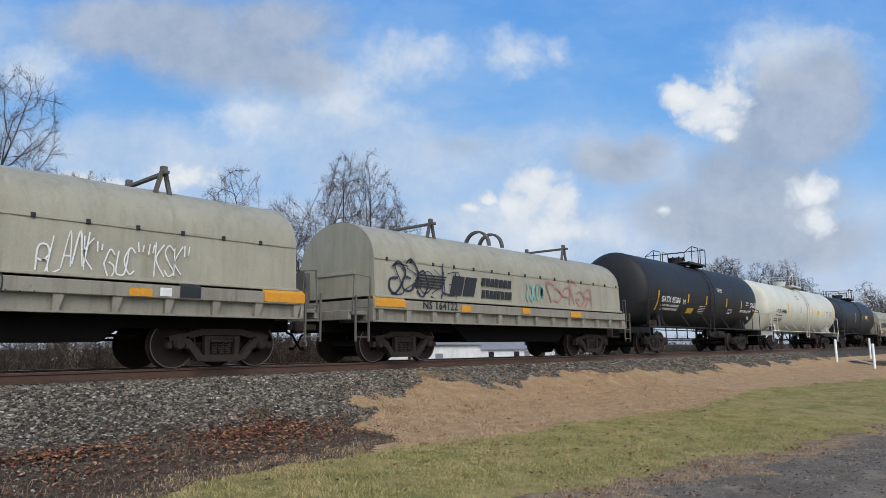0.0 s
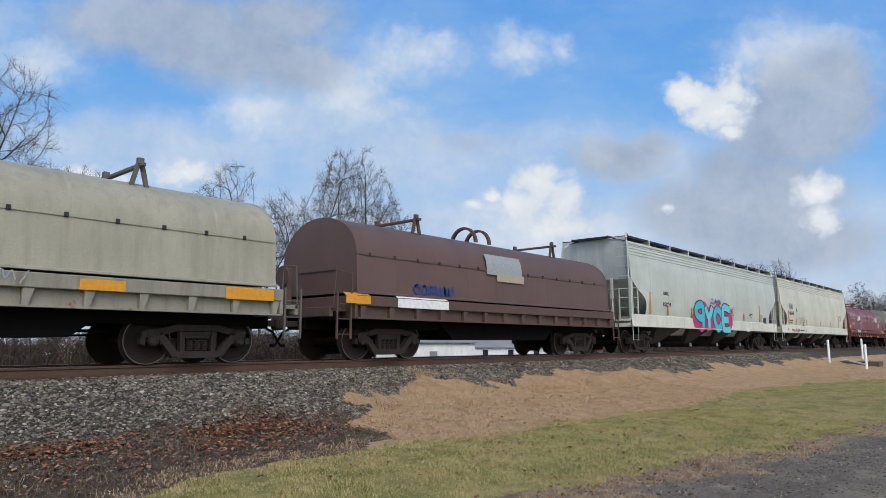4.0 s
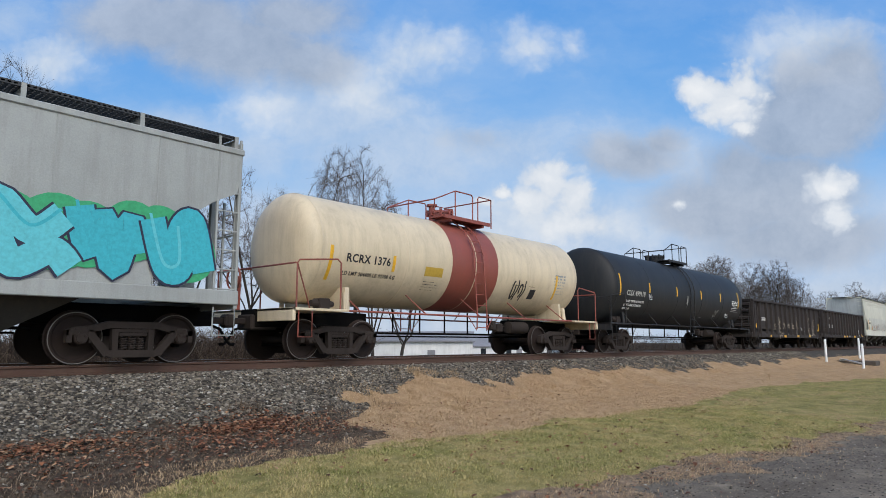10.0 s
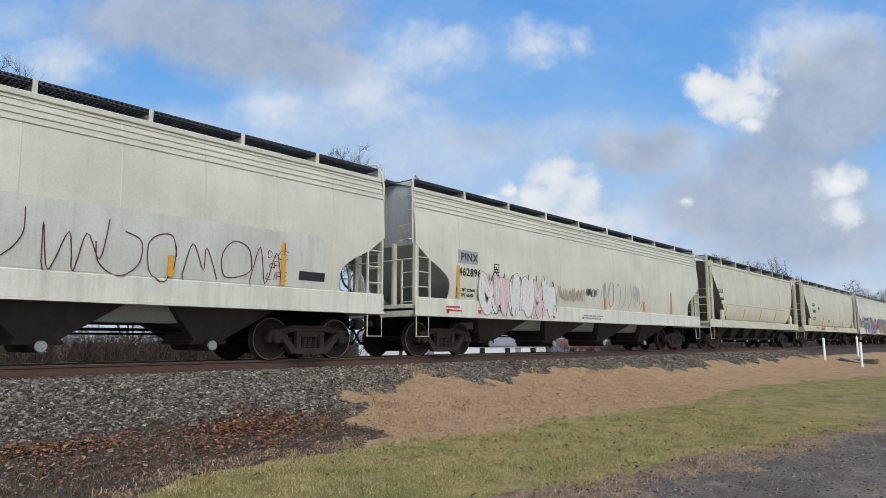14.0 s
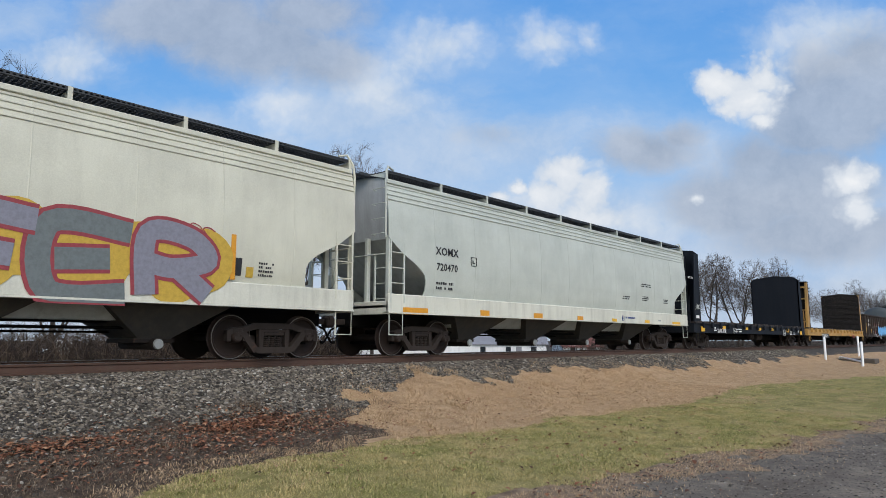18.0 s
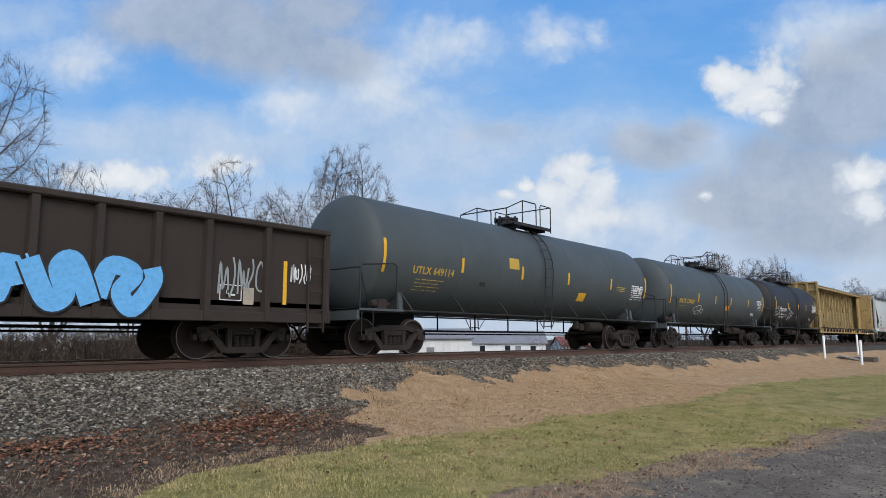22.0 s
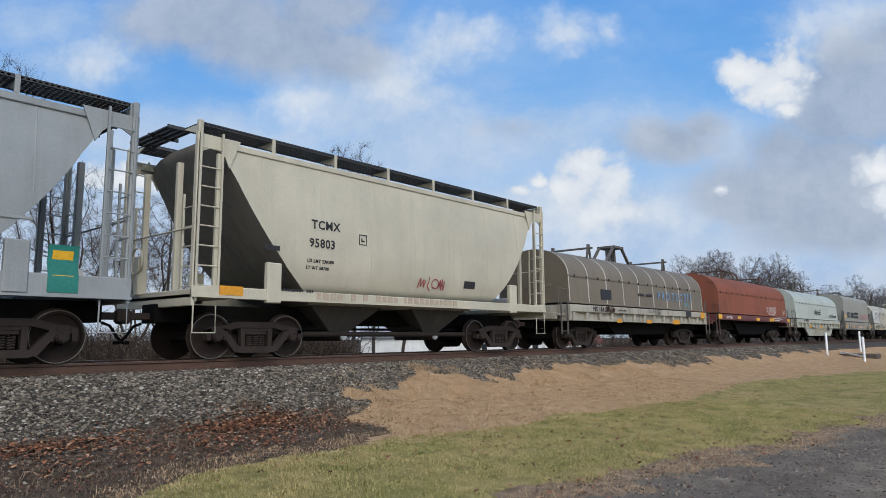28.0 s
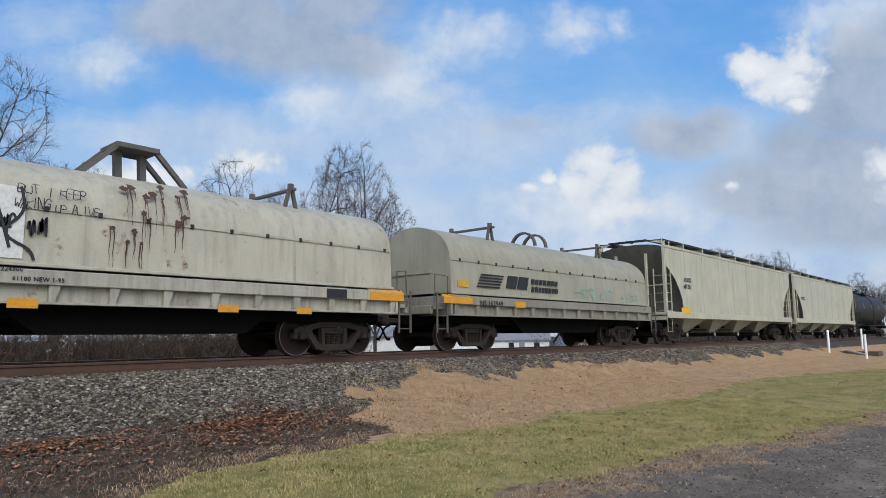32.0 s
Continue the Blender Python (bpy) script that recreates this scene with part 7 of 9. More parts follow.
T(11, "LT WT 64400", -1.61, 0.98, 0.092, BLK)
P(11, 3.74, 4.16, 1.04, 1.28, BLK)
P(11, 5.04, 5.63, 1.90, 2.08, YEL)
P(11, 0.87, 1.12, 1.12, 1.25, WHT)
P(11, -4.57, -4.43, 1.76, 1.86, WHT)
E(12, -0.20, 0.41, 1.98, 2.71, GRN)
spray(12, '*########', 0.70, 2.55, 1.86, 2.28, BLK, 56, 0.022, 1.1)
P(12, 4.84, 5.42, 1.92, 2.12, YEL)
P(12, -0.21, 0.24, 1.08, 1.24, ORA)
P(12, 2.08, 2.52, 1.09, 1.24, ORA)
P(12, 5.14, 5.58, 1.11, 1.34, ORA)
P(12, 3.60, 3.96, 0.97, 1.26, BLK)
P(12, 0.62, 0.87, 1.11, 1.25, WHT)
S(12, 1.18, 1.60, 0.93, 1.42, TAN, 57, 4, 0.012)
S(12, -0.47, -0.18, 1.13, 1.39, BLK, 58, 3, 0.02)
T(12, "L-43-8 3-4", 2.55, 1.16, 0.063, BLK)
T(12, "NS 163189", -4.02, 0.94, 0.223, BLK)
T(13, "CRDX", -5.65, 2.61, 0.225, BLK)
T(13, "12725", -5.61, 2.21, 0.225, BLK)
G(13, -4.79, 7.00, 1.34, 2.84, (TUR, TUR2, TUR), NAV, 59, 10, GRE)
S(13, -6.05, -5.02, 1.52, 1.90, GRN, 60, 4, 0.02)
P(13, -6.48, -6.32, 1.77, 2.52, ORA)
T(14, "RCRX 1376", -4.84, 2.27, 0.198, BLK)
T(14, "LD LMT 204400 LB 92700 KG", -4.88, 1.96, 0.093, BLK)
P(14, -2.11, -1.41, 2.13, 2.37, MUS)
M(14, -2.07, -1.47, 1.75, 2.02, BLK, 4)
S(14, 1.91, 2.67, 1.69, 2.32, BLK, 61, 4, 0.03)
D(14, 4.21, 4.90, 1.99, 2.66, GRY)
P(14, 2.92, 3.22, 1.77, 2.06, BLK)
M(14, 1.89, 3.53, 2.10, 2.19, BLK, 1)
T(15, "CLIX 499119", -6.37, 2.21, 0.202, PAL)
T(15, "LD LMT 198200 LB 89900 KG", -6.37, 1.95, 0.087, WHT)
T(15, "LT WT 64800 LB 29400 KG", -6.40, 1.80, 0.087, WHT)
T(15, "NEW 03-00", -6.37, 1.67, 0.077, WHT)
O(15, -4.37, -4.12, 2.12, 2.41, WHT)
S(15, -0.41, -0.24, 1.95, 2.50, PAL, 62, 2, 0.012)
S(15, 3.32, 3.82, 1.54, 2.00, PAL, 63, 3, 0.012)
O(15, 4.88, 5.23, 1.65, 2.00, WHT)
D(15, 5.56, 6.41, 1.97, 2.54, WHT)
M(15, 1.78, 2.08, 1.53, 1.62, WHT, 1)
S(16, -3.11, -3.05, 0.74, 1.82, TAN, 64, 3, 0.02)
spray(16, '###', -2.92, -2.20, 0.85, 1.86, TAN, 65, 0.022)
spray(16, '###', -2.88, -2.24, 0.85, 1.80, TAN, 165, 0.018)
spray(16, 'YUNG', -4.0, -3.2, 1.2, 1.58, TAN, 66, 0.018)
S(16, -2.07, -1.98, 0.79, 1.82, TAN, 67, 3, 0.016)
spray(16, 'YUNG', -1.9, -1.2, 1.3, 1.58, TAN, 68, 0.016)
S(16, -1.05, -0.94, 0.82, 1.83, TAN, 69, 3, 0.016)
spray(16, 'YUNG', -0.78, -0.15, 1.3, 1.56, TAN, 70, 0.016)
S(16, -0.07, 0.11, 0.81, 1.80, TAN, 71, 3, 0.016)
spray(16, 'YUNG', 0.15, 0.82, 1.3, 1.6, TAN, 72, 0.016)
spray(16, '####', 1.0, 1.8, 0.95, 1.78, TAN, 73, 0.018)
S(16, 2.11, 3.50, 1.07, 1.48, PAL, 74, 4, 0.010)
spray(16, '######', 4.14, 6.12, 0.95, 1.9, TAN, 75, 0.02)
spray(16, '####', 4.5, 5.8, 0.9, 1.5, TAN, 175, 0.016)
P(16, -4.70, -4.47, 0.71, 0.83, YEL)
P(16, -1.85, -1.38, 0.70, 0.83, YEL)
P(16, 1.16, 1.62, 0.72, 0.85, YEL)
P(16, 4.20, 4.63, 0.74, 0.87, YEL)
P(16, 7.27, 7.44, 1.19, 1.72, YEL)
P(16, 6.94, 7.27, 1.18, 1.29, YEL)
T(16, "2078 64", -5.94, 1.64, 0.201, WHT)
P(16, -7.51, -6.90, 1.22, 1.45, YEL)
T(17, "NS", -5.30, 2.11, 0.222, WHT)
T(17, "201", -5.46, 1.52, 0.239, WHT)
T(17, "011", -4.59, 1.51, 0.246, WHT)
P(17, -0.90, -0.45, 0.80, 0.95, YEL)
P(17, 0.10, 0.56, 0.81, 0.94, YEL)
P(17, 1.23, 1.43, 0.82, 0.93, WHT)
P(17, 3.11, 3.57, 0.82, 0.96, YEL)
P(17, 6.52, 6.99, 0.88, 1.12, YEL)
O(17, 5.07, 5.58, 1.15, 1.51, WHT)
P(17, 5.27, 5.88, 0.88, 1.00, WHT)
T(18, "ACFX", -6.95, 2.45, 0.193, GRY)
T(18, "38324", -6.89, 2.11, 0.177, BLK)
P(18, -5.83, 6.79, 1.55, 2.68, OVP)
S(18, -5.92, -1.39, 1.32, 2.33, PRP, 76, 9, 0.010)
S(18, -0.27, 5.80, 1.41, 2.52, PRP, 77, 8, 0.010)
spray(18, 'DICE', 5.35, 5.85, 2.1, 2.26, PRP, 118, 0.011)
spray(18, 'OF', 5.4, 5.65, 1.88, 2.02, PRP, 119, 0.011)
spray(18, 'LIFE', 5.35, 5.85, 1.66, 1.82, PRP, 120, 0.011)
P(18, 6.17, 6.86, 1.70, 1.89, BLK)
P(19, -7.92, -7.07, 2.53, 2.89, GRY)
T(19, "PINX", -7.82, 2.60, 0.225, BLK)
T(19, "462896", -7.92, 2.19, 0.222, BLK)
T(19, "LD LMT 220600", -7.99, 1.76, 0.083, BLK)
T(19, "LT WT 65400", -7.93, 1.62, 0.083, BLK)
O(19, -6.30, -6.07, 2.38, 2.63, BLK)
G(19, -6.92, -3.10, 1.05, 2.43, (PWH, PPK, PWH), GRY, 78, 6, )
S(19, -6.92, -3.03, 1.05, 2.49, BLK, 79, 9, 0.014)
P(19, -4.01, -3.40, 1.45, 1.90, RED)
S(19, -2.94, -1.12, 1.67, 2.23, TAN, 80, 8, 0.016)
S(19, -0.94, -0.09, 1.92, 2.28, BLK, 81, 6, 0.010)
S(19, 0.12, 4.30, 1.57, 2.67, GRY, 82, 8, 0.014)
P(19, -8.42, -8.32, 1.14, 1.24, RED)
P(19, -7.07, -6.94, 1.17, 1.26, RED)
P(19, -3.16, -3.05, 1.13, 1.20, RED)
P(19, -1.32, -1.20, 1.16, 1.22, RED)
M(19, -8.43, -7.65, 1.16, 1.34, RED, 2)
M(19, -1.18, 0.32, 1.12, 1.31, GRY, 2)
T(20, "CAIX", -6.72, 2.79, 0.198, BLK)
T(20, "566044", -6.77, 2.41, 0.175, BLK)
T(21, "CAIX", -6.39, 2.83, 0.224, BLK)
T(21, "566039", -6.41, 2.39, 0.213, BLK)
T(21, "LD LMT 219300", -6.42, 2.00, 0.083, BLK)
T(21, "LT WT 66700", -6.43, 1.86, 0.083, BLK)
O(21, -4.61, -4.37, 2.59, 2.84, BLK)
M(21, -5.78, -4.96, 1.26, 1.38, RED, 2)
M(21, -4.19, -2.66, 1.14, 1.45, RED, 3)
M(21, -0.02, 1.01, 1.21, 1.45, RED, 2)
M(21, -1.69, -1.00, 1.76, 1.97, BLK, 3)
T(22, "ECUX", -7.51, 2.45, 0.192, BLK)
T(22, "882221", -7.49, 2.06, 0.177, BLK)
G(22, -7.03, -0.81, 0.98, 2.47, (PUR, DRD, PBL, DRD), PWH, 83, 6, TEA, "######")
G(22, -0.22, 5.78, 1.00, 2.45, (PGR, PG2), DRD, 84, 5, MUS, "#FER")
P(22, 5.98, 6.37, 1.65, 2.00, BLK)
P(22, 6.48, 6.64, 1.63, 1.84, MUS)
spray(22, 'VRS', 5.0, 5.7, 2.22, 2.52, DRD, 85, 0.016)
spray(22, 'HK', 5.1, 5.5, 1.86, 2.14, DRD, 86, 0.016)
M(22, 6.76, 7.15, 1.64, 1.96, BLK, 4)
P(22, 3.46, 3.57, 1.15, 1.27, YEL)
T(23, "XOMX", -7.59, 2.63, 0.208, BLK)
T(23, "720470", -7.56, 2.22, 0.192, BLK)
M(23, -7.54, -6.76, 1.67, 1.92, BLK, 2)
O(23, -6.13, -5.88, 2.44, 2.69, BLK)
P(23, -8.80, -7.90, 1.03, 1.20, ORA)
P(23, -5.72, -5.31, 1.07, 1.23, ORA)
P(23, -3.04, -2.55, 1.05, 1.23, ORA)
P(23, -0.39, -0.00, 1.06, 1.21, ORA)
M(23, 3.20, 4.00, 1.17, 1.29, BLU, 1)
O(23, 2.91, 3.06, 1.13, 1.31, BLU)
M(23, 4.69, 5.64, 2.48, 2.64, BLK, 2)
M(23, 3.06, 3.76, 1.92, 2.08, BLK, 2)
M(23, 4.73, 5.39, 1.94, 2.14, BLK, 3)
M(23, 6.79, 7.27, 1.91, 2.10, BLK, 3)
P(23, 2.12, 2.47, 1.08, 1.19, YEL)
P(23, 4.87, 5.30, 1.07, 1.19, YEL)
P(23, 7.57, 8.42, 1.02, 1.18, YEL)
P(23, 6.16, 6.38, 1.17, 1.23, GRY)
T(24, "IARX 118", -6.99, 0.77, 0.200, WHT)
T(24, "IARX 118", -10.47, 3.21, 0.094, WHT)
P(24, -9.13, -8.68, 0.81, 1.04, YEL)
P(24, -6.30, -5.82, 0.96, 1.11, YEL)
P(24, -2.73, -2.32, 0.95, 1.08, YEL)
P(24, -0.50, -0.02, 0.94, 1.08, YEL)
P(24, 2.01, 2.39, 0.94, 1.07, YEL)
P(24, 5.18, 5.63, 0.90, 1.06, YEL)
P(24, -9.67, -9.30, 1.41, 1.55, WHT)
S(24, -9.74, -9.21, 1.80, 2.08, PAL, 86, 4, 0.012)
M(24, -7.47, -7.11, 0.80, 1.03, WHT, 2)
M(24, -4.31, -3.38, 0.77, 1.00, WHT, 2)
O(24, -4.66, -4.30, 0.76, 1.03, WHT)
O(24, 4.43, 4.87, 0.69, 1.03, WHT)
P(24, 1.80, 2.25, 0.95, 1.11, YEL)
P(24, 5.30, 5.76, 0.94, 1.09, YEL)
P(24, 8.37, 8.82, 0.76, 1.01, YEL)
M(24, 5.89, 6.44, 0.72, 0.95, WHT, 3)
M(24, 6.63, 7.27, 0.73, 0.89, WHT, 2)
P(24, 7.81, 8.00, 0.91, 1.05, WHT)
P(25, -6.17, -3.91, 0.59, 0.89, BLK)
T(25, "TTPX 80024", -6.10, 0.63, 0.222, WHT)
T(25, "F6BAH", 2.64, 0.72, 0.079, BLK)
T(25, "L-48-6", 3.07, 0.69, 0.071, BLK)
W(25, 4.74, 5.39, 0.63, 0.84, DRD)
P(25, 0.65, 1.03, 0.75, 0.89, ORA)
P(25, 3.64, 4.09, 0.73, 0.88, ORA)
T(26, "NS", -5.68, 2.16, 0.214, WHT)
T(26, "2051", -5.74, 1.78, 0.213, WHT)
T(26, "84", -4.65, 1.74, 0.204, WHT)
spray(26, '####', -3.5, 0.5, 0.85, 2.1, PWH, 87, 0.055)
spray(26, '####', -3.35, 0.62, 0.92, 2.02, DRD, 187, 0.09)
P(26, -6.86, -6.63, 1.11, 1.98, MUS)
P(26, -4.73, -4.24, 1.10, 1.47, MUS)
G(26, -1.46, 3.87, 0.77, 1.85, (LBL, LBL), BLK, 89, 5, )
P(26, 6.64, 6.73, 1.11, 2.03, YEL)
P(26, 3.87, 3.98, 1.11, 1.53, YEL)
O(26, 5.18, 5.66, 1.15, 1.46, WHT)
S(26, 6.83, 7.34, 1.57, 2.01, WHT, 90, 5, 0.016)
S(26, 5.14, 6.18, 1.19, 2.03, GRY, 91, 5, 0.02)
P(26, 5.70, 5.94, 1.08, 1.42, TAN)
T(27, "UTLX 649114", -6.22, 2.08, 0.188, MUS)
M(27, -6.03, -4.87, 1.63, 1.98, MUS, 4)
P(27, 2.21, 2.71, 1.72, 2.00, YEL)
D(27, 6.28, 7.11, 2.04, 2.50, WHT)
P(27, -3.39, -3.13, 1.90, 2.02, BLK)
P(27, -2.08, -1.57, 2.50, 2.83, MUS)
D(27, 6.12, 7.11, 1.94, 2.51, WHT)
M(27, 4.91, 5.63, 2.17, 2.36, MUS, 3)
M(27, 5.27, 5.49, 1.56, 1.77, BRN, 3)
P(27, 6.09, 6.31, 1.72, 1.83, BRN)
T(28, "NATX 230039", -5.67, 2.02, 0.194, MUS)
spray(28, '###', -3.87, -2.6, 1.56, 1.90, WHT, 92, 0.018)
M(28, -5.53, -4.62, 1.64, 1.95, MUS, 3)
P(28, 0.30, 0.92, 1.85, 2.09, ORA)
D(28, 5.33, 6.22, 2.02, 2.57, WHT)
O(28, 4.62, 5.00, 1.67, 1.94, WHT)
T(29, "CITX221206", -3.94, 2.13, 0.201, WHT)
spray(29, '######', -4.74, -3.4, 1.80, 2.34, WHT, 93, 0.02, 1.15)
spray(29, '#####', -1.74, -0.75, 1.72, 2.16, WHT, 94, 0.02, 1.15)
T(29, "83000 LB 101600 KG", -3.58, 1.90, 0.076, WHT)
T(29, "64000 LB 29400 KG", -3.47, 1.73, 0.077, WHT)
D(29, 4.00, 5.00, 2.24, 2.77, WHT)
O(29, 3.71, 4.04, 1.68, 1.99, WHT)
M(29, 0.42, 0.76, 1.60, 1.96, WHT, 4)
M(29, -2.31, -1.89, 1.78, 1.97, WHT, 3)
O(29, -1.91, -1.68, 2.20, 2.46, WHT)
P(30, -3.54, -3.03, 0.91, 1.08, YEL)
P(30, -0.43, 0.26, 0.91, 1.08, YEL)
P(30, 0.79, 1.28, 0.91, 1.08, YEL)
P(30, 3.18, 3.55, 0.88, 1.07, YEL)
P(30, 6.75, 7.22, 0.78, 1.08, WHT)
T(30, "286K", -3.98, 0.93, 0.099, BLK)
T(30, "64400", -4.80, 0.91, 0.094, BLK)
M(30, -2.92, -2.68, 0.88, 1.04, BLK, 1)
M(30, -1.74, -1.00, 0.88, 1.05, BLK, 1)
T(31, "GACX", -6.30, 2.46, 0.174, BLK)
T(31, "10006", -6.34, 2.09, 0.173, BLK)
W(31, 5.68, 8.37, 3.31, 3.89, BLU)
M(31, -7.25, -3.62, 1.19, 1.48, PNK, 3)
P(31, -7.80, -7.40, 1.67, 1.89, BLK)
T(31, "LD LMT 184500 LB", -6.40, 1.84, 0.086, BLK)
T(31, "LT WT 78500 LB", -6.41, 1.68, 0.086, BLK)
P(31, -8.32, -8.32, 1.52, 2.30, ORA)
T(32, "TCMX", -2.67, 2.80, 0.184, BLK)
T(32, "95701", -2.76, 2.35, 0.184, BLK)
T(33, "NAHX", -2.89, 2.34, 0.190, BLK)
T(33, "320086", -1.56, 2.37, 0.195, BLK)
T(33, "LD LMT 229500", -2.94, 1.99, 0.070, BLK)
T(33, "LT WT 56600", -2.95, 1.85, 0.070, BLK)
O(33, 0.12, 0.37, 2.33, 2.59, BLK)
P(33, -1.95, -1.90, 1.56, 1.96, YEL)
P(33, 0.68, 0.75, 1.70, 2.19, YEL)
P(33, 3.00, 3.06, 1.58, 2.06, YEL)
P(33, -3.91, -3.65, 1.14, 1.94, TEA)
P(33, -3.86, -3.67, 1.42, 1.85, YEL)
P(33, 2.37, 3.00, 1.76, 2.09, BLK)
M(33, -2.55, -1.19, 1.25, 1.45, RED, 2)
M(33, 0.32, 2.43, 1.29, 1.49, RED, 2)
P(33, 5.12, 5.58, 1.15, 1.92, TEA)
P(33, 5.19, 5.50, 1.42, 1.83, YEL)
T(34, "TCMX", -3.27, 2.79, 0.197, BLK)
T(34, "95803", -3.33, 2.38, 0.195, BLK)
T(34, "LD LMT 230300", -3.37, 2.04, 0.073, BLK)
T(34, "LT WT 58700", -3.39, 1.89, 0.073, BLK)
O(34, -1.90, -1.67, 2.56, 2.80, BLK)
S(34, 0.16, 1.13, 1.60, 1.98, DRD, 95, 4, 0.014)
P(34, 1.96, 2.43, 1.74, 1.94, BLK)
P(34, -5.42, -4.91, 1.24, 1.42, ORA)
M(34, -4.05, -3.11, 1.34, 1.44, BLK, 1)
M(34, -3.10, 2.53, 1.13, 1.41, TAN, 1)
P(34, -4.44, -4.08, 2.21, 2.31, BLK)
P(35, -3.83, -3.04, 1.75, 2.12, BLK)
M(35, -0.79, 0.59, 1.92, 2.13, BLK, 1)
T(35, "P R O T E C T", 1.02, 1.94, 0.34, PBL)
P(35, 3.88, 3.99, 1.97, 2.33, PBL)
P(35, 4.19, 4.30, 1.97, 2.33, PBL)
P(35, 4.51, 4.62, 1.97, 2.33, PBL)
T(35, "LD LMT 224900", -2.79, 1.35, 0.063, BLK)
T(35, "LT WT 61100", -2.69, 1.22, 0.064, BLK)
P(35, -2.85, -2.48, 0.92, 1.06, ORA)
P(35, -0.32, 0.11, 0.93, 1.07, ORA)
P(35, 2.28, 2.94, 0.92, 1.11, ORA)
P(35, 5.40, 5.87, 1.23, 1.50, ORA)
S(35, -0.20, 1.04, 1.30, 1.56, BLK, 96, 7, 0.014)
S(35, 3.76, 4.36, 1.68, 1.89, TUR, 97, 4, 0.012)
P(35, 3.65, 4.23, 1.28, 1.58, BLK)
P(35, -3.62, -3.52, 1.36, 1.51, BLK)
S(35, -3.76, -3.10, 1.28, 1.50, BRN, 98, 6, 0.03)
T(35, "NS 164126", -4.67, 1.30, 0.179, BLK)
T(36, "GRW 7506", -5.38, 1.28, 0.130, WHT)
spray(36, '#####', 1.8, 3.1, 1.68, 2.12, WHT, 99, 0.026, 1.1)
P(36, -6.47, -5.98, 1.26, 1.48, YEL)
P(36, -3.65, -3.14, 1.29, 1.43, YEL)
P(36, -0.56, 0.03, 1.24, 1.40, YEL)
P(36, 1.90, 2.56, 1.24, 1.41, YEL)
spray(36, '####', 3.15, 3.75, 1.86, 2.12, WHT, 102, 0.018)
spray(36, '###', 3.2, 3.6, 1.62, 1.82, WHT, 202, 0.016)
S(36, 4.98, 5.72, 1.60, 2.05, TAN, 103, 5, 0.012)
T(36, "FOR RESTRICTED LOADING ONLY", 2.88, 1.39, 0.057, WHT)
T(36, "SEE EQUIPMENT REGISTER", 2.93, 1.28, 0.058, WHT)
P(36, 2.38, 2.80, 1.27, 1.44, YEL)
P(36, 5.59, 6.05, 1.24, 1.44, YEL)
T(36, "L 52-7", 4.27, 1.36, 0.063, WHT)
T(37, "NS 166045", -4.68, 1.36, 0.179, BLK)
S(37, -1.28, -0.19, 1.73, 2.34, BLK, 104, 3, 0.016)
M(37, -0.20, 0.84, 1.83, 2.28, BLK, 3)
S(37, -1.15, -0.33, 1.94, 2.17, BLK, 105, 4, 0.012)
P(37, -3.14, -2.71, 0.95, 1.12, ORA)
P(37, -0.29, 0.34, 0.96, 1.11, ORA)
P(37, 1.96, 2.45, 0.73, 1.09, BLK)
S(37, -2.65, 1.41, 0.35, 1.13, WRU, 106, 8, 0.03)
S(37, 3.28, 4.42, 1.66, 2.08, BLK, 107, 3, 0.014)
M(37, 4.39, 5.70, 1.66, 1.94, BLK, 1)
L(38, -4.29, -2.91, 1.89, 2.33, BLK)
B2(38, -2.68, -1.41, 1.88, 2.33, BLK)
W(38, -1.17, 0.52, 1.87, 2.37, BLK)
T(38, "GRW 7785", -4.24, 0.95, 0.184, BLK)
S(38, 1.02, 3.93, 1.65, 2.38, PNK, 108, 7, 0.022)
S(38, 4.04, 5.56, 1.87, 2.21, PNK, 109, 6, 0.012)
P(38, -5.50, -5.05, 1.03, 1.26, ORA)
P(38, -2.50, -2.02, 1.03, 1.17, ORA)
P(38, -0.13, 0.31, 1.04, 1.18, ORA)
P(38, 2.02, 2.48, 1.05, 1.18, ORA)
P(38, 4.95, 5.45, 1.07, 1.30, ORA)
P(38, -5.00, -4.45, 1.86, 2.05, YEL)
P(38, 3.43, 3.87, 0.92, 1.19, BLK)
T(38, "LD LMT 223000", -1.90, 1.09, 0.074, BLK)
T(38, "LT WT 64000", -1.90, 0.92, 0.074, BLK)
P(38, 0.62, 0.90, 1.04, 1.18, WHT)
P(39, -5.89, -2.29, 1.66, 2.80, PWH)
S(39, -6.00, -2.07, 1.62, 2.84, BLK, 110, 8, 0.024)
T(39, "NS 167191", -4.71, 1.27, 0.171, BLK)
spray(39, 'BUT I KEEP', -2.42, -1.4, 2.70, 2.87, BLK, 111, 0.010)
spray(39, 'WAKING UP ALIVE', -2.46, -1.2, 2.47, 2.63, BLK, 111, 0.010)
S(39, -2.61, -2.40, 2.07, 2.37, BLK, 112, 2, 0.02)
S(39, -2.26, -1.96, 2.00, 2.38, BLK, 113, 2, 0.02)
T(39, "224900", -2.60, 1.45, 0.068, BLK)
T(39, "61100 NEW 1-95", -2.44, 1.31, 0.069, BLK)
P(39, -2.48, -2.05, 0.89, 1.04, ORA)
P(39, 1.02, 1.46, 0.90, 1.04, ORA)
P(39, 2.84, 3.23, 0.90, 1.03, ORA)
P(39, 4.89, 6.00, 1.27, 1.55, ORA)
P(39, 3.61, 4.18, 1.27, 1.56, BLK)
R(39, -1.0, 0.45, 1.71, 3.1, BRN)
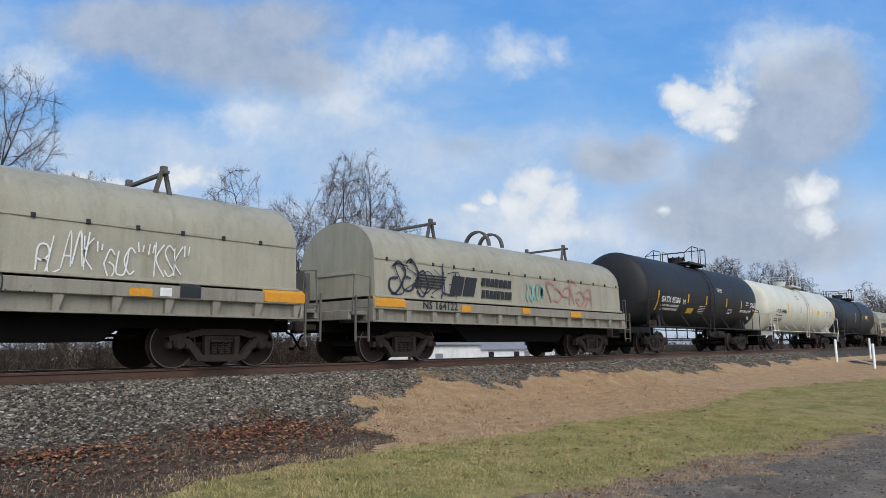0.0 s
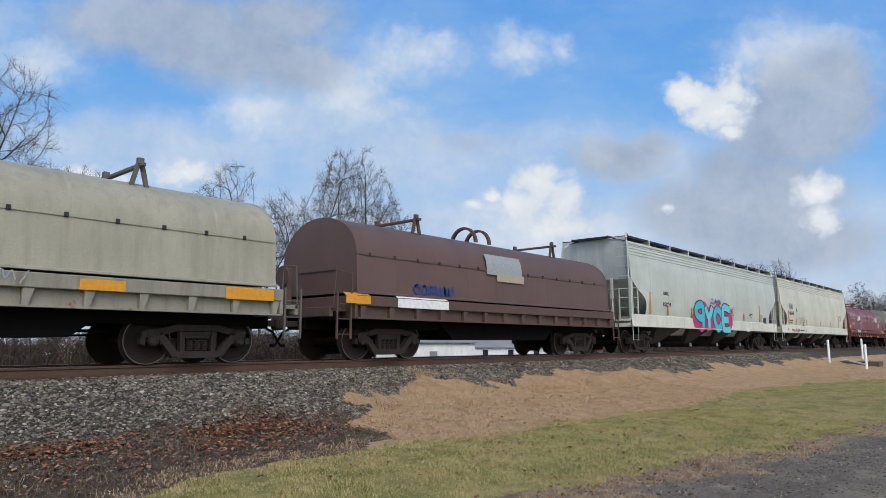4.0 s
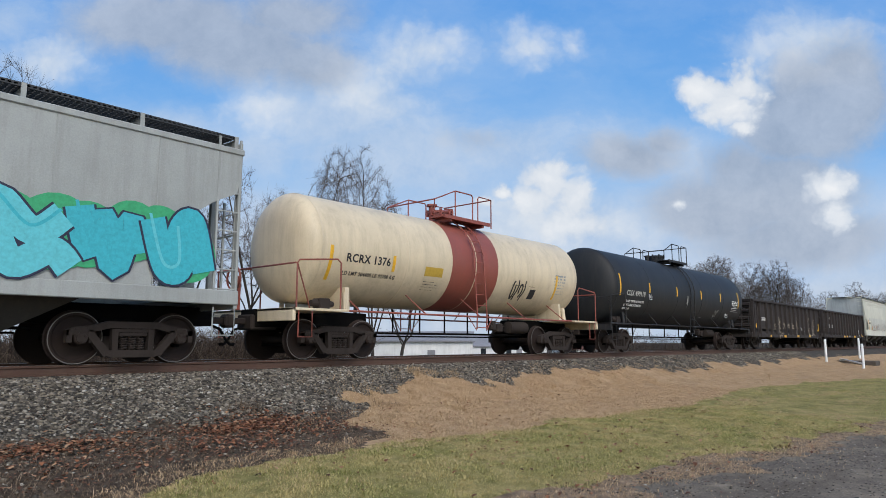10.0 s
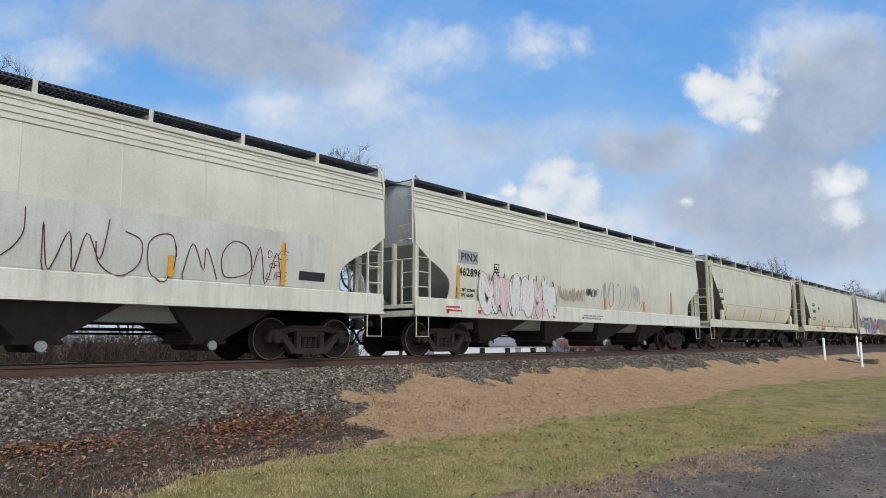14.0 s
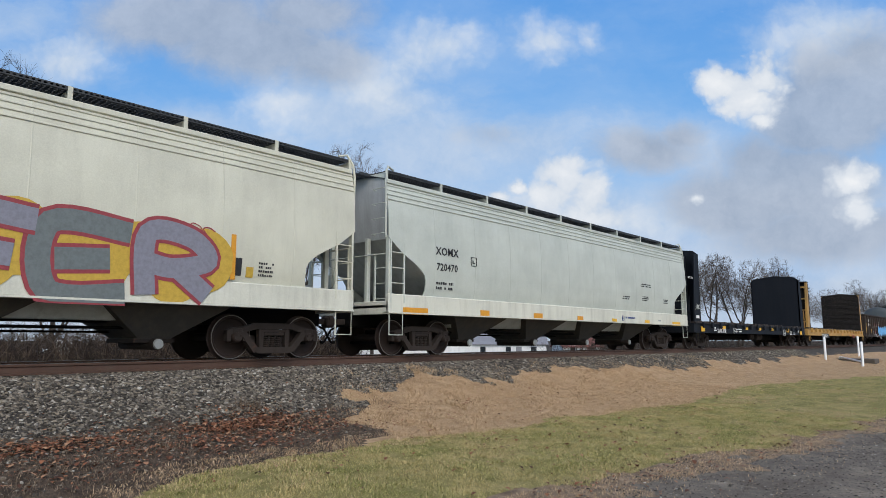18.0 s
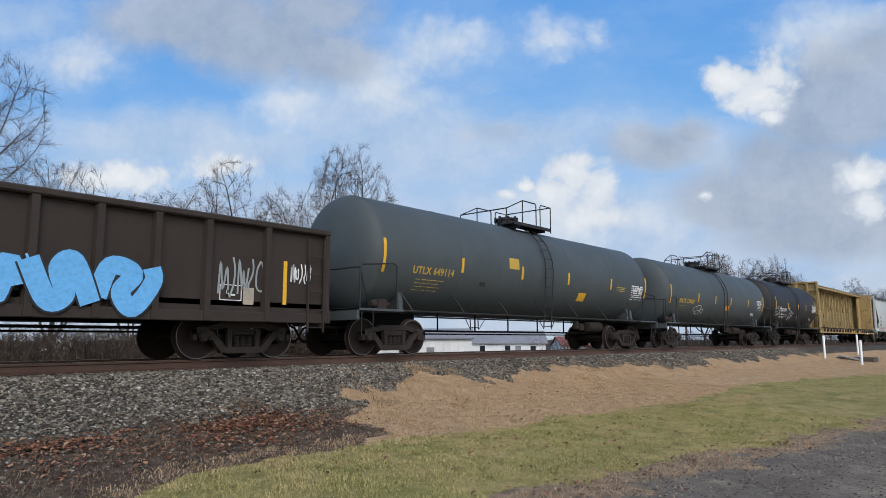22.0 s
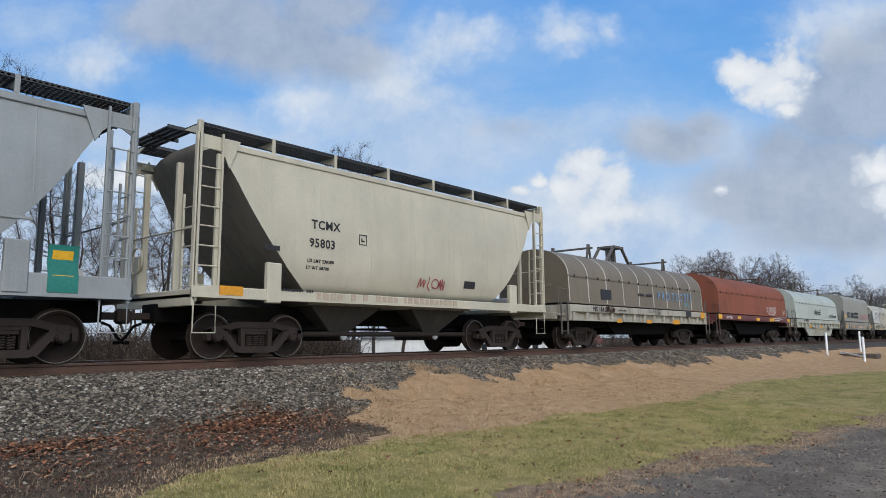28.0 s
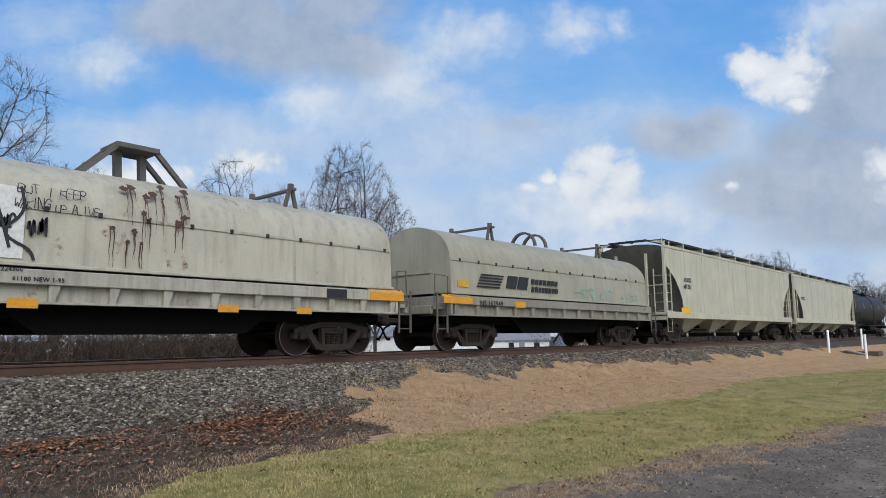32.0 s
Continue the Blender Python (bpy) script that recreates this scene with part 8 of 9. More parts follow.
L(40, -4.95, -3.76, 1.78, 2.17, BLK)
B2(40, -3.55, -2.45, 1.81, 2.19, BLK)
W(40, -2.22, -0.65, 1.76, 2.16, BLK)
T(40, "NS 163949", -4.95, 1.25, 0.158, BLK)
P(40, -5.76, -5.27, 1.75, 1.94, MUS)
P(40, -6.49, -5.28, 1.28, 1.53, ORA)
P(40, -3.27, -2.73, 1.24, 1.43, ORA)
spray(40, '###### *##', 0.35, 5.0, 1.62, 2.0, PTL, 114, 0.024)
T(41, "AOKX", -7.57, 2.72, 0.200, BLK)
T(41, "601271", -7.61, 2.42, 0.200, BLK)
P(41, -7.96, -6.97, 1.30, 1.57, YEL)
T(42, "AOKX", -7.72, 2.60, 0.224, BLK)
strips(3, 2.16, 2.38, (-5.62, -2.56, -0.45, 2.17, 4.31, 6.56))
strips(4, 2.48, 2.50, (-4.17, -1.32, 1.34, 4.56, 7.00))
strips(5, 2.45, 2.46, (-1.67, 1.04, 3.17, 6.07))
strips(14, 2.19, 2.34, (-5.29, -3.28, 4.34))
strips(15, 2.59, 2.60, (-6.92, -4.34, -1.55, 1.29, 3.87, 6.54))
strips(27, 2.44, 2.42, (-7.26, -4.27, -1.37, 1.37, 4.41, 7.35))
strips(28, 2.36, 2.32, (-6.66, -3.45, -1.20, 1.03, 3.82, 6.52))
strips(29, 2.55, 2.50, (-4.76, -2.09, 0.32, 2.33, 5.00))


# ---- loose stones, grass, leaves: real geometry, joined ----
def raw_mesh(name, co, faces, mats):
    """A mesh from arrays: co (n, 3), faces (m, k)."""
    me = bpy.data.meshes.new(name)
    m, k = faces.shape
    me.vertices.add(len(co))
    me.vertices.foreach_set("co", co.astype(np.float32).ravel())
    me.loops.add(m * k)
    me.loops.foreach_set("vertex_index", faces.astype(np.int32).ravel())
    me.polygons.add(m)
    me.polygons.foreach_set("loop_start", np.arange(0, m * k, k, dtype=np.int32))
    for mt in mats:
        me.materials.append(mt)
    me.update(calc_edges=True)
    return me


def island_colours(name, stops, rough=0.9, patch=None, spec=0.2, patch_scale=0.6):
    """Colour that differs from piece to piece, with wider patches."""
    m, nt, b = material(name, rough, 0, spec)
    g = nt.nodes.new("ShaderNodeNewGeometry")
    col = ramp(nt, g.outputs["Random Per Island"], *stops)
    v = coords(nt, shuffle=False)
    if patch:
        col = mix(nt, ramp(nt, noise_tex(nt, v, patch_scale, 5, 0.65), (0.40, 0.0), (0.62, 1.0)), col, mix(nt, 0.65, col, patch))
    col = mix(nt, 0.3, col, ramp(nt, noise_tex(nt, v, 60, 3), (0.3, 0.3), (0.7, 0.7)), "OVERLAY")
    nt.links.new(col, b.inputs["Base Color"])
    return m


M_STONE = island_colours("ballast_stone", ((0.0, (0.025, 0.022, 0.018)), (0.35, (0.082, 0.071, 0.058)), (0.62, (0.15, 0.13, 0.104)), (0.82, (0.205, 0.172, 0.130)), (0.95, (0.27, 0.245, 0.205)), (1.0, (0.42, 0.395, 0.34))), 0.85)
M_GRASS = island_colours("lawn_blades", ((0.0, (0.105, 0.125, 0.030)), (0.4, (0.235, 0.24, 0.065)), (0.72, (0.42, 0.375, 0.135)), (1.0, (0.62, 0.50, 0.24))), 0.75, (0.52, 0.39, 0.185), patch_scale=0.9)
M_STRAW = island_colours("dry_blades", ((0.0, (0.29, 0.19, 0.105)), (0.5, (0.47, 0.325, 0.187)), (1.0, (0.68, 0.51, 0.32))), 0.85, (0.53, 0.365, 0.205), patch_scale=1.2)
M_LEAF = island_colours("fallen_leaves", ((0.0, (0.06, 0.03, 0.019)), (0.35, (0.145, 0.060, 0.034)), (0.75, (0.25, 0.105, 0.053)), (1.0, (0.38, 0.235, 0.14))), 0.8)
M_STEM = island_colours("dead_stems", ((0.0, (0.075, 0.05, 0.034)), (0.6, (0.17, 0.12, 0.08)), (1.0, (0.30, 0.225, 0.155))), 0.85)

RNG = np.random.default_rng(7)


def zones_at(x, y):
    return np.array([zone(a, b) for a, b in zip(x, y)])


def heights_at(x, y):
    return np.array([ground_z(a, b) for a, b in zip(x, y)])


def spin(n):
    """n random rotation matrices."""
    q = RNG.normal(size=(n, 4))
    q /= np.linalg.norm(q, axis=1)[:, None]
    w, x, y, z = q.T
    return np.stack([np.stack([1 - 2 * (y * y + z * z), 2 * (x * y - z * w), 2 * (x * z + y * w)], 1), np.stack([2 * (x * y + z * w), 1 - 2 * (x * x + z * z), 2 * (y * z - x * w)], 1), np.stack([2 * (x * z - y * w), 2 * (y * z + x * w), 1 - 2 * (x * x + y * y)], 1)], 1)


def scatter_stones(name, n, x0, x1, y0, y1, lo, hi, keep, sink=0.3, label=""):
    x, y = RNG.uniform(x0, x1, n), RNG.uniform(y0, y1, n)
    zn = zones_at(x, y)
    ok = keep(x, y, zn)
    x, y = x[ok], y[ok]
    n = len(x)
    cube = np.array([(a, b, c) for a in (-1, 1) for b in (-1, 1) for c in (-1, 1)], float)
    size = RNG.uniform(lo, hi, n) * RNG.choice([0.7, 1.0, 1.0, 1.35], n)
    v = cube[None] * (size[:, None, None] * RNG.uniform(0.55, 1.0, (n, 1, 3))) * RNG.uniform(0.55, 1.1, (n, 8, 1)) * 0.62
    v = np.einsum("nij,nkj->nki", spin(n), v)
    v[:, :, 2] *= 0.6
    v += np.stack([x, y, heights_at(x, y) + size * (0.35 - sink)], 1)[:, None]
    q = np.array([(0, 1, 3, 2), (4, 6, 7, 5), (0, 4, 5, 1), (2, 3, 7, 6), (0, 2, 6, 4), (1, 5, 7, 3)])
    f = (q[None] + (np.arange(n) * 8)[:, None, None]).reshape(-1, 4)
    tagged(new(name, raw_mesh(name, v.reshape(-1, 3), f, [M_STONE])), label, "ballast", kind="stuff")


def scatter_blades(name, n, x0, x1, y0, y1, lo, hi, width, lean, keep, mat, label, category="grass", clump=0.9):
    x, y = RNG.uniform(x0, x1, n), RNG.uniform(y0, y1, n)
    ok = keep(x, y, zones_at(x, y))
    x, y = x[ok], y[ok]
    n = len(x)
    h = RNG.uniform(lo, hi, n) * (1 + clump * np.array([noise.noise((p * 1.9, q * 2.4, 12.0)) + 0.7 * noise.noise((p * 6, q * 7, 2.0)) for p, q in zip(x, y)]))
    a, tilt = RNG.uniform(0, 6.283, n), lean * (0.45 + 0.55 * RNG.uniform(0, 1, n))
    base = np.stack([x, y, heights_at(x, y) - 0.004], 1)
    side = np.stack([-np.sin(a), np.cos(a), np.zeros(n)], 1) * (width * RNG.uniform(0.6, 1.3, n))[:, None]
    mid = base + np.stack([np.cos(a) * np.sin(tilt * 0.6), np.sin(a) * np.sin(tilt * 0.6), np.cos(tilt * 0.6)], 1) * (h * 0.55)[:, None]
    tip = mid + np.stack([np.cos(a) * np.sin(tilt * 1.4), np.sin(a) * np.sin(tilt * 1.4), np.cos(tilt * 1.4)], 1) * (h * 0.45)[:, None]
    v = np.stack([base - side, base + side, mid + side * 0.7, mid - side * 0.7, tip], 1)
    f3 = np.array([(0, 1, 2), (0, 2, 3), (3, 2, 4)])
    f = (f3[None] + (np.arange(n) * 5)[:, None, None]).reshape(-1, 3)
    tagged(new(name, raw_mesh(name, v.reshape(-1, 3), f, [mat])), label, category, kind="stuff")


scatter_stones("ballast_stones", 52000, 1.0, 15, -4.1, -0.85, 0.022, 0.056, lambda x, y, z: (z == 0), label="grey and tan crushed stone ballast")
scatter_stones("far_ballast_stones", 26000, 15, 48, -3.9, -0.85, 0.03, 0.066, lambda x, y, z: (z == 0), label="grey crushed stone ballast along the track")
scatter_stones("crib_stones", 8000, 0, 30, -0.7, 2.6, 0.03, 0.06, lambda x, y, z: (z == 0), label="crushed stone between the rails")
scatter_stones("stray_stones", 9000, 1.5, 10, -6.0, -3.2, 0.010, 0.042, lambda x, y, z: (z == 1) & (RNG.uniform(0, 1, len(x)) < np.clip((y + 5.6) / 2.0, 0.12, 1)), label="stray stones lying in dark soil")
scatter_stones("road_grit", 14000, 4, 19, -12.4, -9.0, 0.006, 0.022, lambda x, y, z: (z == 4) | (z == 6), label="loose grit on worn asphalt")
scatter_blades("lawn_grass", 250000, 2.0, 17, -10.6, -5.3, 0.025, 0.065, 0.0026, 1.45, lambda x, y, z: (z == 3), M_GRASS, "short patchy green and straw-coloured lawn")
scatter_blades("far_lawn_grass", 90000, 17, 60, -13, -5.5, 0.03, 0.06, 0.0045, 1.45, lambda x, y, z: (z == 3), M_GRASS, "short patchy lawn farther along the track")
scatter_blades("dry_grass", 120000, 7.5, 22, -6.8, -2.2, 0.03, 0.10, 0.003, 1.6, lambda x, y, z: (z == 2), M_STRAW, "matted tan dry grass on the bank")
scatter_blades("straw_edge", 26000, 7.0, 30, -4.6, -1.7, 0.03, 0.10, 0.0034, 1.5, lambda x, y, z: (z < 2) & np.array([noise.noise((a * 2.2, b * 2.2, 15.0)) > 0.18 - 0.5 * (zone(a + 0.5, b - 0.4) == 2) for a, b in zip(x, y)]), M_STRAW, "thin straw creeping into stones and soil")
scatter_blades("far_dry_grass", 50000, 22, 60, -8, -2.2, 0.04, 0.09, 0.0055, 1.6, lambda x, y, z: (z == 2), M_STRAW, "matted tan dry grass farther along the bank")
scatter_blades("grass_fringe", 30000, 3, 18, -11.2, -8.9, 0.02, 0.06, 0.003, 1.4, lambda x, y, z: (z == 6) | ((z == 4) & (RNG.uniform(0, 1, len(x)) < 0.06)), M_STRAW, "straw fringe creeping over the asphalt edge")
scatter_blades("soil_fringe", 26000, 2, 9.5, -6.6, -3.4, 0.03, 0.10, 0.0024, 1.75, lambda x, y, z: (z == 1) & (RNG.uniform(0, 1, len(x)) < 0.75), M_STEM, "thin dead grass on dark soil", "dead grass")

scatter_blades("lawn_edge_straw", 60000, 2, 16, -8.5, -4.8, 0.03, 0.09, 0.0026, 1.6, lambda x, y, z: np.array([(k == 1 and zone(a, b - 0.55) == 3 and r < 0.9) or (k == 3 and zone(a, b + 0.35) != 3 and r < 0.5) for a, b, k, r in zip(x, y, z, RNG.uniform(0, 1, len(x)))]), M_STRAW, "pale straw where lawn meets soil and bank", "dead grass")
scatter_blades("lawn_straw_patches", 60000, 3, 26, -11, -5.4, 0.03, 0.07, 0.0026, 1.6, lambda x, y, z: (z == 3) & np.array([noise.noise((a * 0.55, b * 0.9, 31.0)) + 0.4 * noise.noise((a * 2.2, b * 2.6, 33.0)) > 0.12 for a, b in zip(x, y)]), M_STRAW, "straw-coloured worn patches in the lawn", "dead grass")


def tuft(name, x, y, n, r, h, mat, label):
    scatter_blades(name, n, x - r, x + r, y - r * 0.6, y + r * 0.6, h * 0.4, h, 0.0032, 1.35, lambda a, b, z: ((a - x) / r) ** 2 + ((b - y) / (r * 0.6)) ** 2 < RNG.uniform(0, 1, len(a)), mat, label)


tuft("grass_tuft", 12.0, -2.0, 1500, 0.55, 0.16, M_STRAW, "tan tuft of dry grass in the ballast")
tuft("grass_tuft", 12.9, -2.15, 600, 0.3, 0.14, M_STRAW, "small tan tuft of dry grass in the ballast")
tuft("weed_clump", 6.55, -3.05, 420, 0.45, 0.32, M_STEM, "bare brown weed stalks beside fallen leaves")
tuft("weed_clump", 2.9, -5.3, 700, 0.8, 0.16, M_STEM, "bare brown weed stalks on dark soil")
tuft("weed_clump", 4.3, -4.4, 500, 0.6, 0.16, M_STEM, "flattened brown weeds on dark soil")
tuft("weed_clump", 9.6, -3.3, 300, 0.4, 0.14, M_STEM, "brown weeds at the edge of dry grass")
tuft("grass_tuft", 11.6, -9.9, 900, 0.6, 0.10, M_GRASS, "rough green tuft at the road edge")
tuft("grass_tuft", 11.0, -4.1, 700, 0.5, 0.12, M_STRAW, "tan tuft standing out of dry grass")


for i in range(16):
    a, b = 7.5 + 1.35 * i + 0.6 * math.sin(i * 2.1), -6.0 - 1.6 * abs(math.sin(i * 1.7)) - 0.05 * i
    tuft("grass_tuft", a, b, 520, 0.35 + 0.2 * abs(math.sin(i)), 0.09, M_GRASS if i % 3 else M_STRAW, "ragged tuft standing above the short lawn")
for i in range(10):
    a = 9.5 + 2.1 * i
    tuft("grass_tuft", a, -2.75 - 0.5 * abs(math.sin(i * 1.3)), 600, 0.5, 0.14, M_STRAW, "tan tuft of dry grass creeping into the ballast")
for i in range(9):
    a = 6.0 + 1.15 * i
    tuft("weed_clump", a, -9.2 - 0.13 * i + 0.3 * math.sin(i * 2.3), 420, 0.45, 0.07, M_STEM if i % 2 else M_STRAW, "brown weeds along the ragged road edge")


def scatter_leaves(name, spots, label, lo=0.020, hi=0.046):
    """Curled leaves dropped round spots (x, y, spread, number)."""
    X, Y = [], []
    for x, y, r, n in spots:
        X.append(RNG.normal(x, r, n))
        Y.append(RNG.normal(y, r * 0.5, n))
    x, y = np.concatenate(X), np.concatenate(Y)
    ok = y > -11
    x, y = x[ok], y[ok]
    n = len(x)
    s = RNG.uniform(lo, hi, n)
    a = RNG.uniform(0.2, 0.8, n)
    shape = np.array([(-1.0, 0, 0), (-0.5, 0.55, 0.25), (0.1, 0.62, 0.3), (0.55, 0.35, 0.2), (1.0, 0, 0.05), (0.5, -0.42, 0.25), (0.0, -0.62, 0.35), (-0.55, -0.45, 0.2)])
    v = np.tile(shape[None], (n, 1, 1)) * RNG.uniform(0.8, 1.2, (n, 8, 1))
    v[:, :, 2] *= a[:, None] * 2
    c, w = RNG.uniform(0, 6.283, n), RNG.uniform(-0.5, 0.5, n)
    R = np.zeros((n, 3, 3))
    R[:, 0, 0], R[:, 0, 1], R[:, 1, 0], R[:, 1, 1], R[:, 2, 2] = np.cos(c), -np.sin(c), np.sin(c), np.cos(c), 1
    T = np.zeros((n, 3, 3))
    T[:, 0, 0], T[:, 0, 2], T[:, 2, 0], T[:, 2, 2], T[:, 1, 1] = np.cos(w), np.sin(w), -np.sin(w), np.cos(w), 1
    v = np.einsum("nij,njk,nlk->nli", R, T, v) * s[:, None, None]
    v += np.stack([x, y, heights_at(x, y) + RNG.uniform(0.015, 0.05, n)], 1)[:, None]
    q = np.array([(0, 1, 7), (1, 2, 7), (7, 2, 6), (2, 3, 6), (6, 3, 5), (3, 4, 5)])
    f = (q[None] + (np.arange(n) * 8)[:, None, None]).reshape(-1, 3)
    tagged(new(name, raw_mesh(name, v.reshape(-1, 3), f, [M_LEAF])), label, "leaves", kind="stuff")


scatter_leaves("fallen_leaves", ((6.5, -3.55, 0.5, 760), (5.7, -3.65, 0.35, 330), (6.3, -4.1, 0.55, 380), (3.4, -3.85, 0.4, 330), (2.7, -3.95, 0.3, 170), (4.9, -4.3, 0.5, 160), (5.6, -4.8, 0.5, 130),
                                 (3.6, -4.6, 0.7, 150), (7.3, -4.3, 0.4, 100), (4.4, -3.5, 0.6, 120), (2.9, -5.2, 0.5, 80)), "red-brown oak leaves heaped on soil and stones")
scatter_leaves("leaf_litter", ((4.0, -4.6, 1.4, 520), (6.2, -4.6, 1.3, 420), (7.6, -4.5, 0.8, 160), (5.0, -3.7, 1.6, 260)), "crumbled brown leaf litter on soil", 0.011, 0.026)
scatter_leaves("stray_leaves", ((9, -8, 2.2, 60), (13, -7.5, 2.5, 60), (7, -6.6, 1.5, 40), (11, -5, 1.8, 40), (20, -7.5, 5, 60), (11.5, -10.1, 0.9, 55), (8.5, -9.6, 1.0, 55), (14.5, -10.4, 1.2, 40), (6.5, -9.2, 0.8, 40), (10, -7.2, 2.5, 110), (15, -6.4, 3, 90), (11, -4.2, 1.8, 60)), "stray brown leaves on lawn and asphalt")


# ---- bare winter trees ----
M_BARK = soil("grey_brown_bark", (0.03, 0.026, 0.022), (0.055, 0.047, 0.04), (0.095, 0.083, 0.072), 8, 0.9, 0.6, 0.02)
M_TWIG = soil("twig_bark", (0.06, 0.049, 0.043), (0.10, 0.083, 0.073), (0.15, 0.128, 0.11), 3, 0.9, 0.1, 0.01)


CROWN = 0.3


def tree_meshes(seed, fork=0.2, lobes=3, low=0.3, wide=1.0):
    """A bare tree 1 high and about 0.3 in crown radius, grown limb by limb towards free places in a lobed crown."""
    rng = np.random.default_rng(seed)
    # the crown: rounded lobes, one for each main limb
    pts = []
    for k in range(lobes):
        a = 6.283 * (k + rng.uniform(-0.25, 0.25)) / lobes
        r = rng.uniform(0.12, 0.22) * wide
        c = np.array([r * math.cos(a), r * math.sin(a), rng.uniform(0.52, 0.80)])
        g = rng.normal(size=(150, 3))
        g *= (rng.uniform(0.1, 1, 150) ** 0.4 / np.linalg.norm(g, axis=1))[:, None]
        pts.append(c + g * np.array([0.15 * wide, 0.15 * wide, 0.19]))
    goal = np.concatenate(pts)
    goal = goal[goal[:, 2] > low + 0.05 * rng.normal(size=len(goal))]
    step = 0.022
    pos, up = [np.array([0.0, 0.0, -0.03])], [-1]
    lean = rng.normal(0, 0.1, 2)
    while pos[-1][2] < fork:
        pos.append(pos[-1] + np.array([lean[0] * step + rng.normal(0, 0.0015), lean[1] * step + rng.normal(0, 0.0015), step]))
        up.append(len(pos) - 2)
    root = len(pos) - 1
    for k in range(lobes):
        a, i = 6.283 * (k + rng.uniform(-0.3, 0.3)) / lobes, root - k % 3
        way = np.array([math.cos(a) * 0.75, math.sin(a) * 0.75, 1.0])
        for _ in range(4):
            pos.append(pos[i] + way / np.linalg.norm(way) * step)
            up.append(i)
            i, way = len(pos) - 1, way + rng.normal(0, 0.16, 3)
    pos, up = np.array(pos), list(up)
    for _ in range(110):
        if not len(goal):
            break
        d = np.linalg.norm(goal[:, None] - pos[None], axis=2)
        near = d.argmin(1)
        grown = []
        for i in np.unique(near):
            way = goal[near == i] - pos[i]
            way = (way / np.linalg.norm(way, axis=1)[:, None]).sum(0) + rng.normal(0, 0.16, 3) + np.array([0, 0, 0.1])
            if up[i] >= 0:
                back = pos[i] - pos[up[i]]
                way = way / (np.linalg.norm(way) + 1e-6) + 0.8 * back / np.linalg.norm(back)
            grown.append(pos[i] + way / np.linalg.norm(way) * step)
            up.append(int(i))
        pos = np.concatenate([pos, grown])
        d = np.linalg.norm(goal[:, None] - pos[None, -len(grown):], axis=2).min(1)
        goal = goal[d > 0.030]
    n = len(pos)
    flow, kids = np.zeros(n), [[] for _ in range(n)]
    for i in range(n - 1, 0, -1):
        flow[i] = max(flow[i], 1.0)
        flow[up[i]] += flow[i]
        kids[up[i]].append(i)
    rad = np.minimum(0.00066 * flow ** 0.54, 0.021)
    wood, twigs = Mesh(), Mesh()
    heads = [0]
    while heads:
        i = heads.pop()
        line = [i] if up[i] < 0 else [up[i], i]
        while kids[line[-1]]:
            ks = sorted(kids[line[-1]], key=lambda k: -flow[k])
            heads += ks[1:]
            line.append(ks[0])
        r = [float(min(rad[k], rad[i])) for k in line]
        (wood if r[0] > 0.0022 else twigs).tube([pos[k] for k in line], r, 7 if r[0] > 0.006 else 4 if r[0] > 0.0022 else 3, cap=False)
    for i in range(n):
        if flow[i] > 16 or pos[i][2] < fork + 0.05:
            continue
        back = pos[i] - pos[up[i]]
        back /= np.linalg.norm(back)
        for _ in range(4 if kids[i] else 9):
            way = back * 1.1 + rng.normal(0, 0.5, 3) + np.array([pos[i][0], pos[i][1], 0.0]) * 0.8
            way /= np.linalg.norm(way)
            length = rng.uniform(0.015, 0.05)
            mid = pos[i] + way * length * 0.5
            tip = mid + (way + rng.normal(0, 0.35, 3) + np.array([0, 0, 0.15])) * length * 0.5
            twigs.tube([pos[i], mid, tip], [0.00038, 0.0003, 0.0002], 3, cap=False)
            side = mid + (way + rng.normal(0, 0.7, 3)) * length * 0.4
            twigs.tube([mid, side], [0.00028, 0.00018], 3, cap=False)
    tall = float(np.percentile([v[2] for v in twigs.v], 99.6))
    res = []
    for mb, nm, mt in ((wood, "trunk", M_BARK), (twigs, "crown", M_TWIG)):
        me = bpy.data.meshes.new(nm)
        me.from_pydata([(x, y, z / tall) for x, y, z in mb.v], [], mb.f)
        me.materials.append(mt)
        me.polygons.foreach_set("use_smooth", [True] * len(me.polygons))
        res.append(me)
    return res


TREES = [tree_meshes(11, 0.16, 7, 0.24, 1.1), tree_meshes(12, 0.26, 5, 0.38), tree_meshes(13, 0.14, 7, 0.28, 1.05), tree_meshes(14, 0.3, 5, 0.42, 0.95)]


def tree(x, y, h, kind, turn=0, radius=4.0, label="bare grey-brown winter tree behind the track", group="trees behind the track"):
    t = thing("tree", label, "tree", Matrix.Translation((x, y, ground_z(x, y))) @ Matrix.Rotation(radians(turn), 4, "Z") @ Matrix.Diagonal((radius / CROWN, radius / CROWN, h, 1)), group)
    part("trunk", TREES[kind % 4][0], None, t)
    part("crown", TREES[kind % 4][1], None, t)


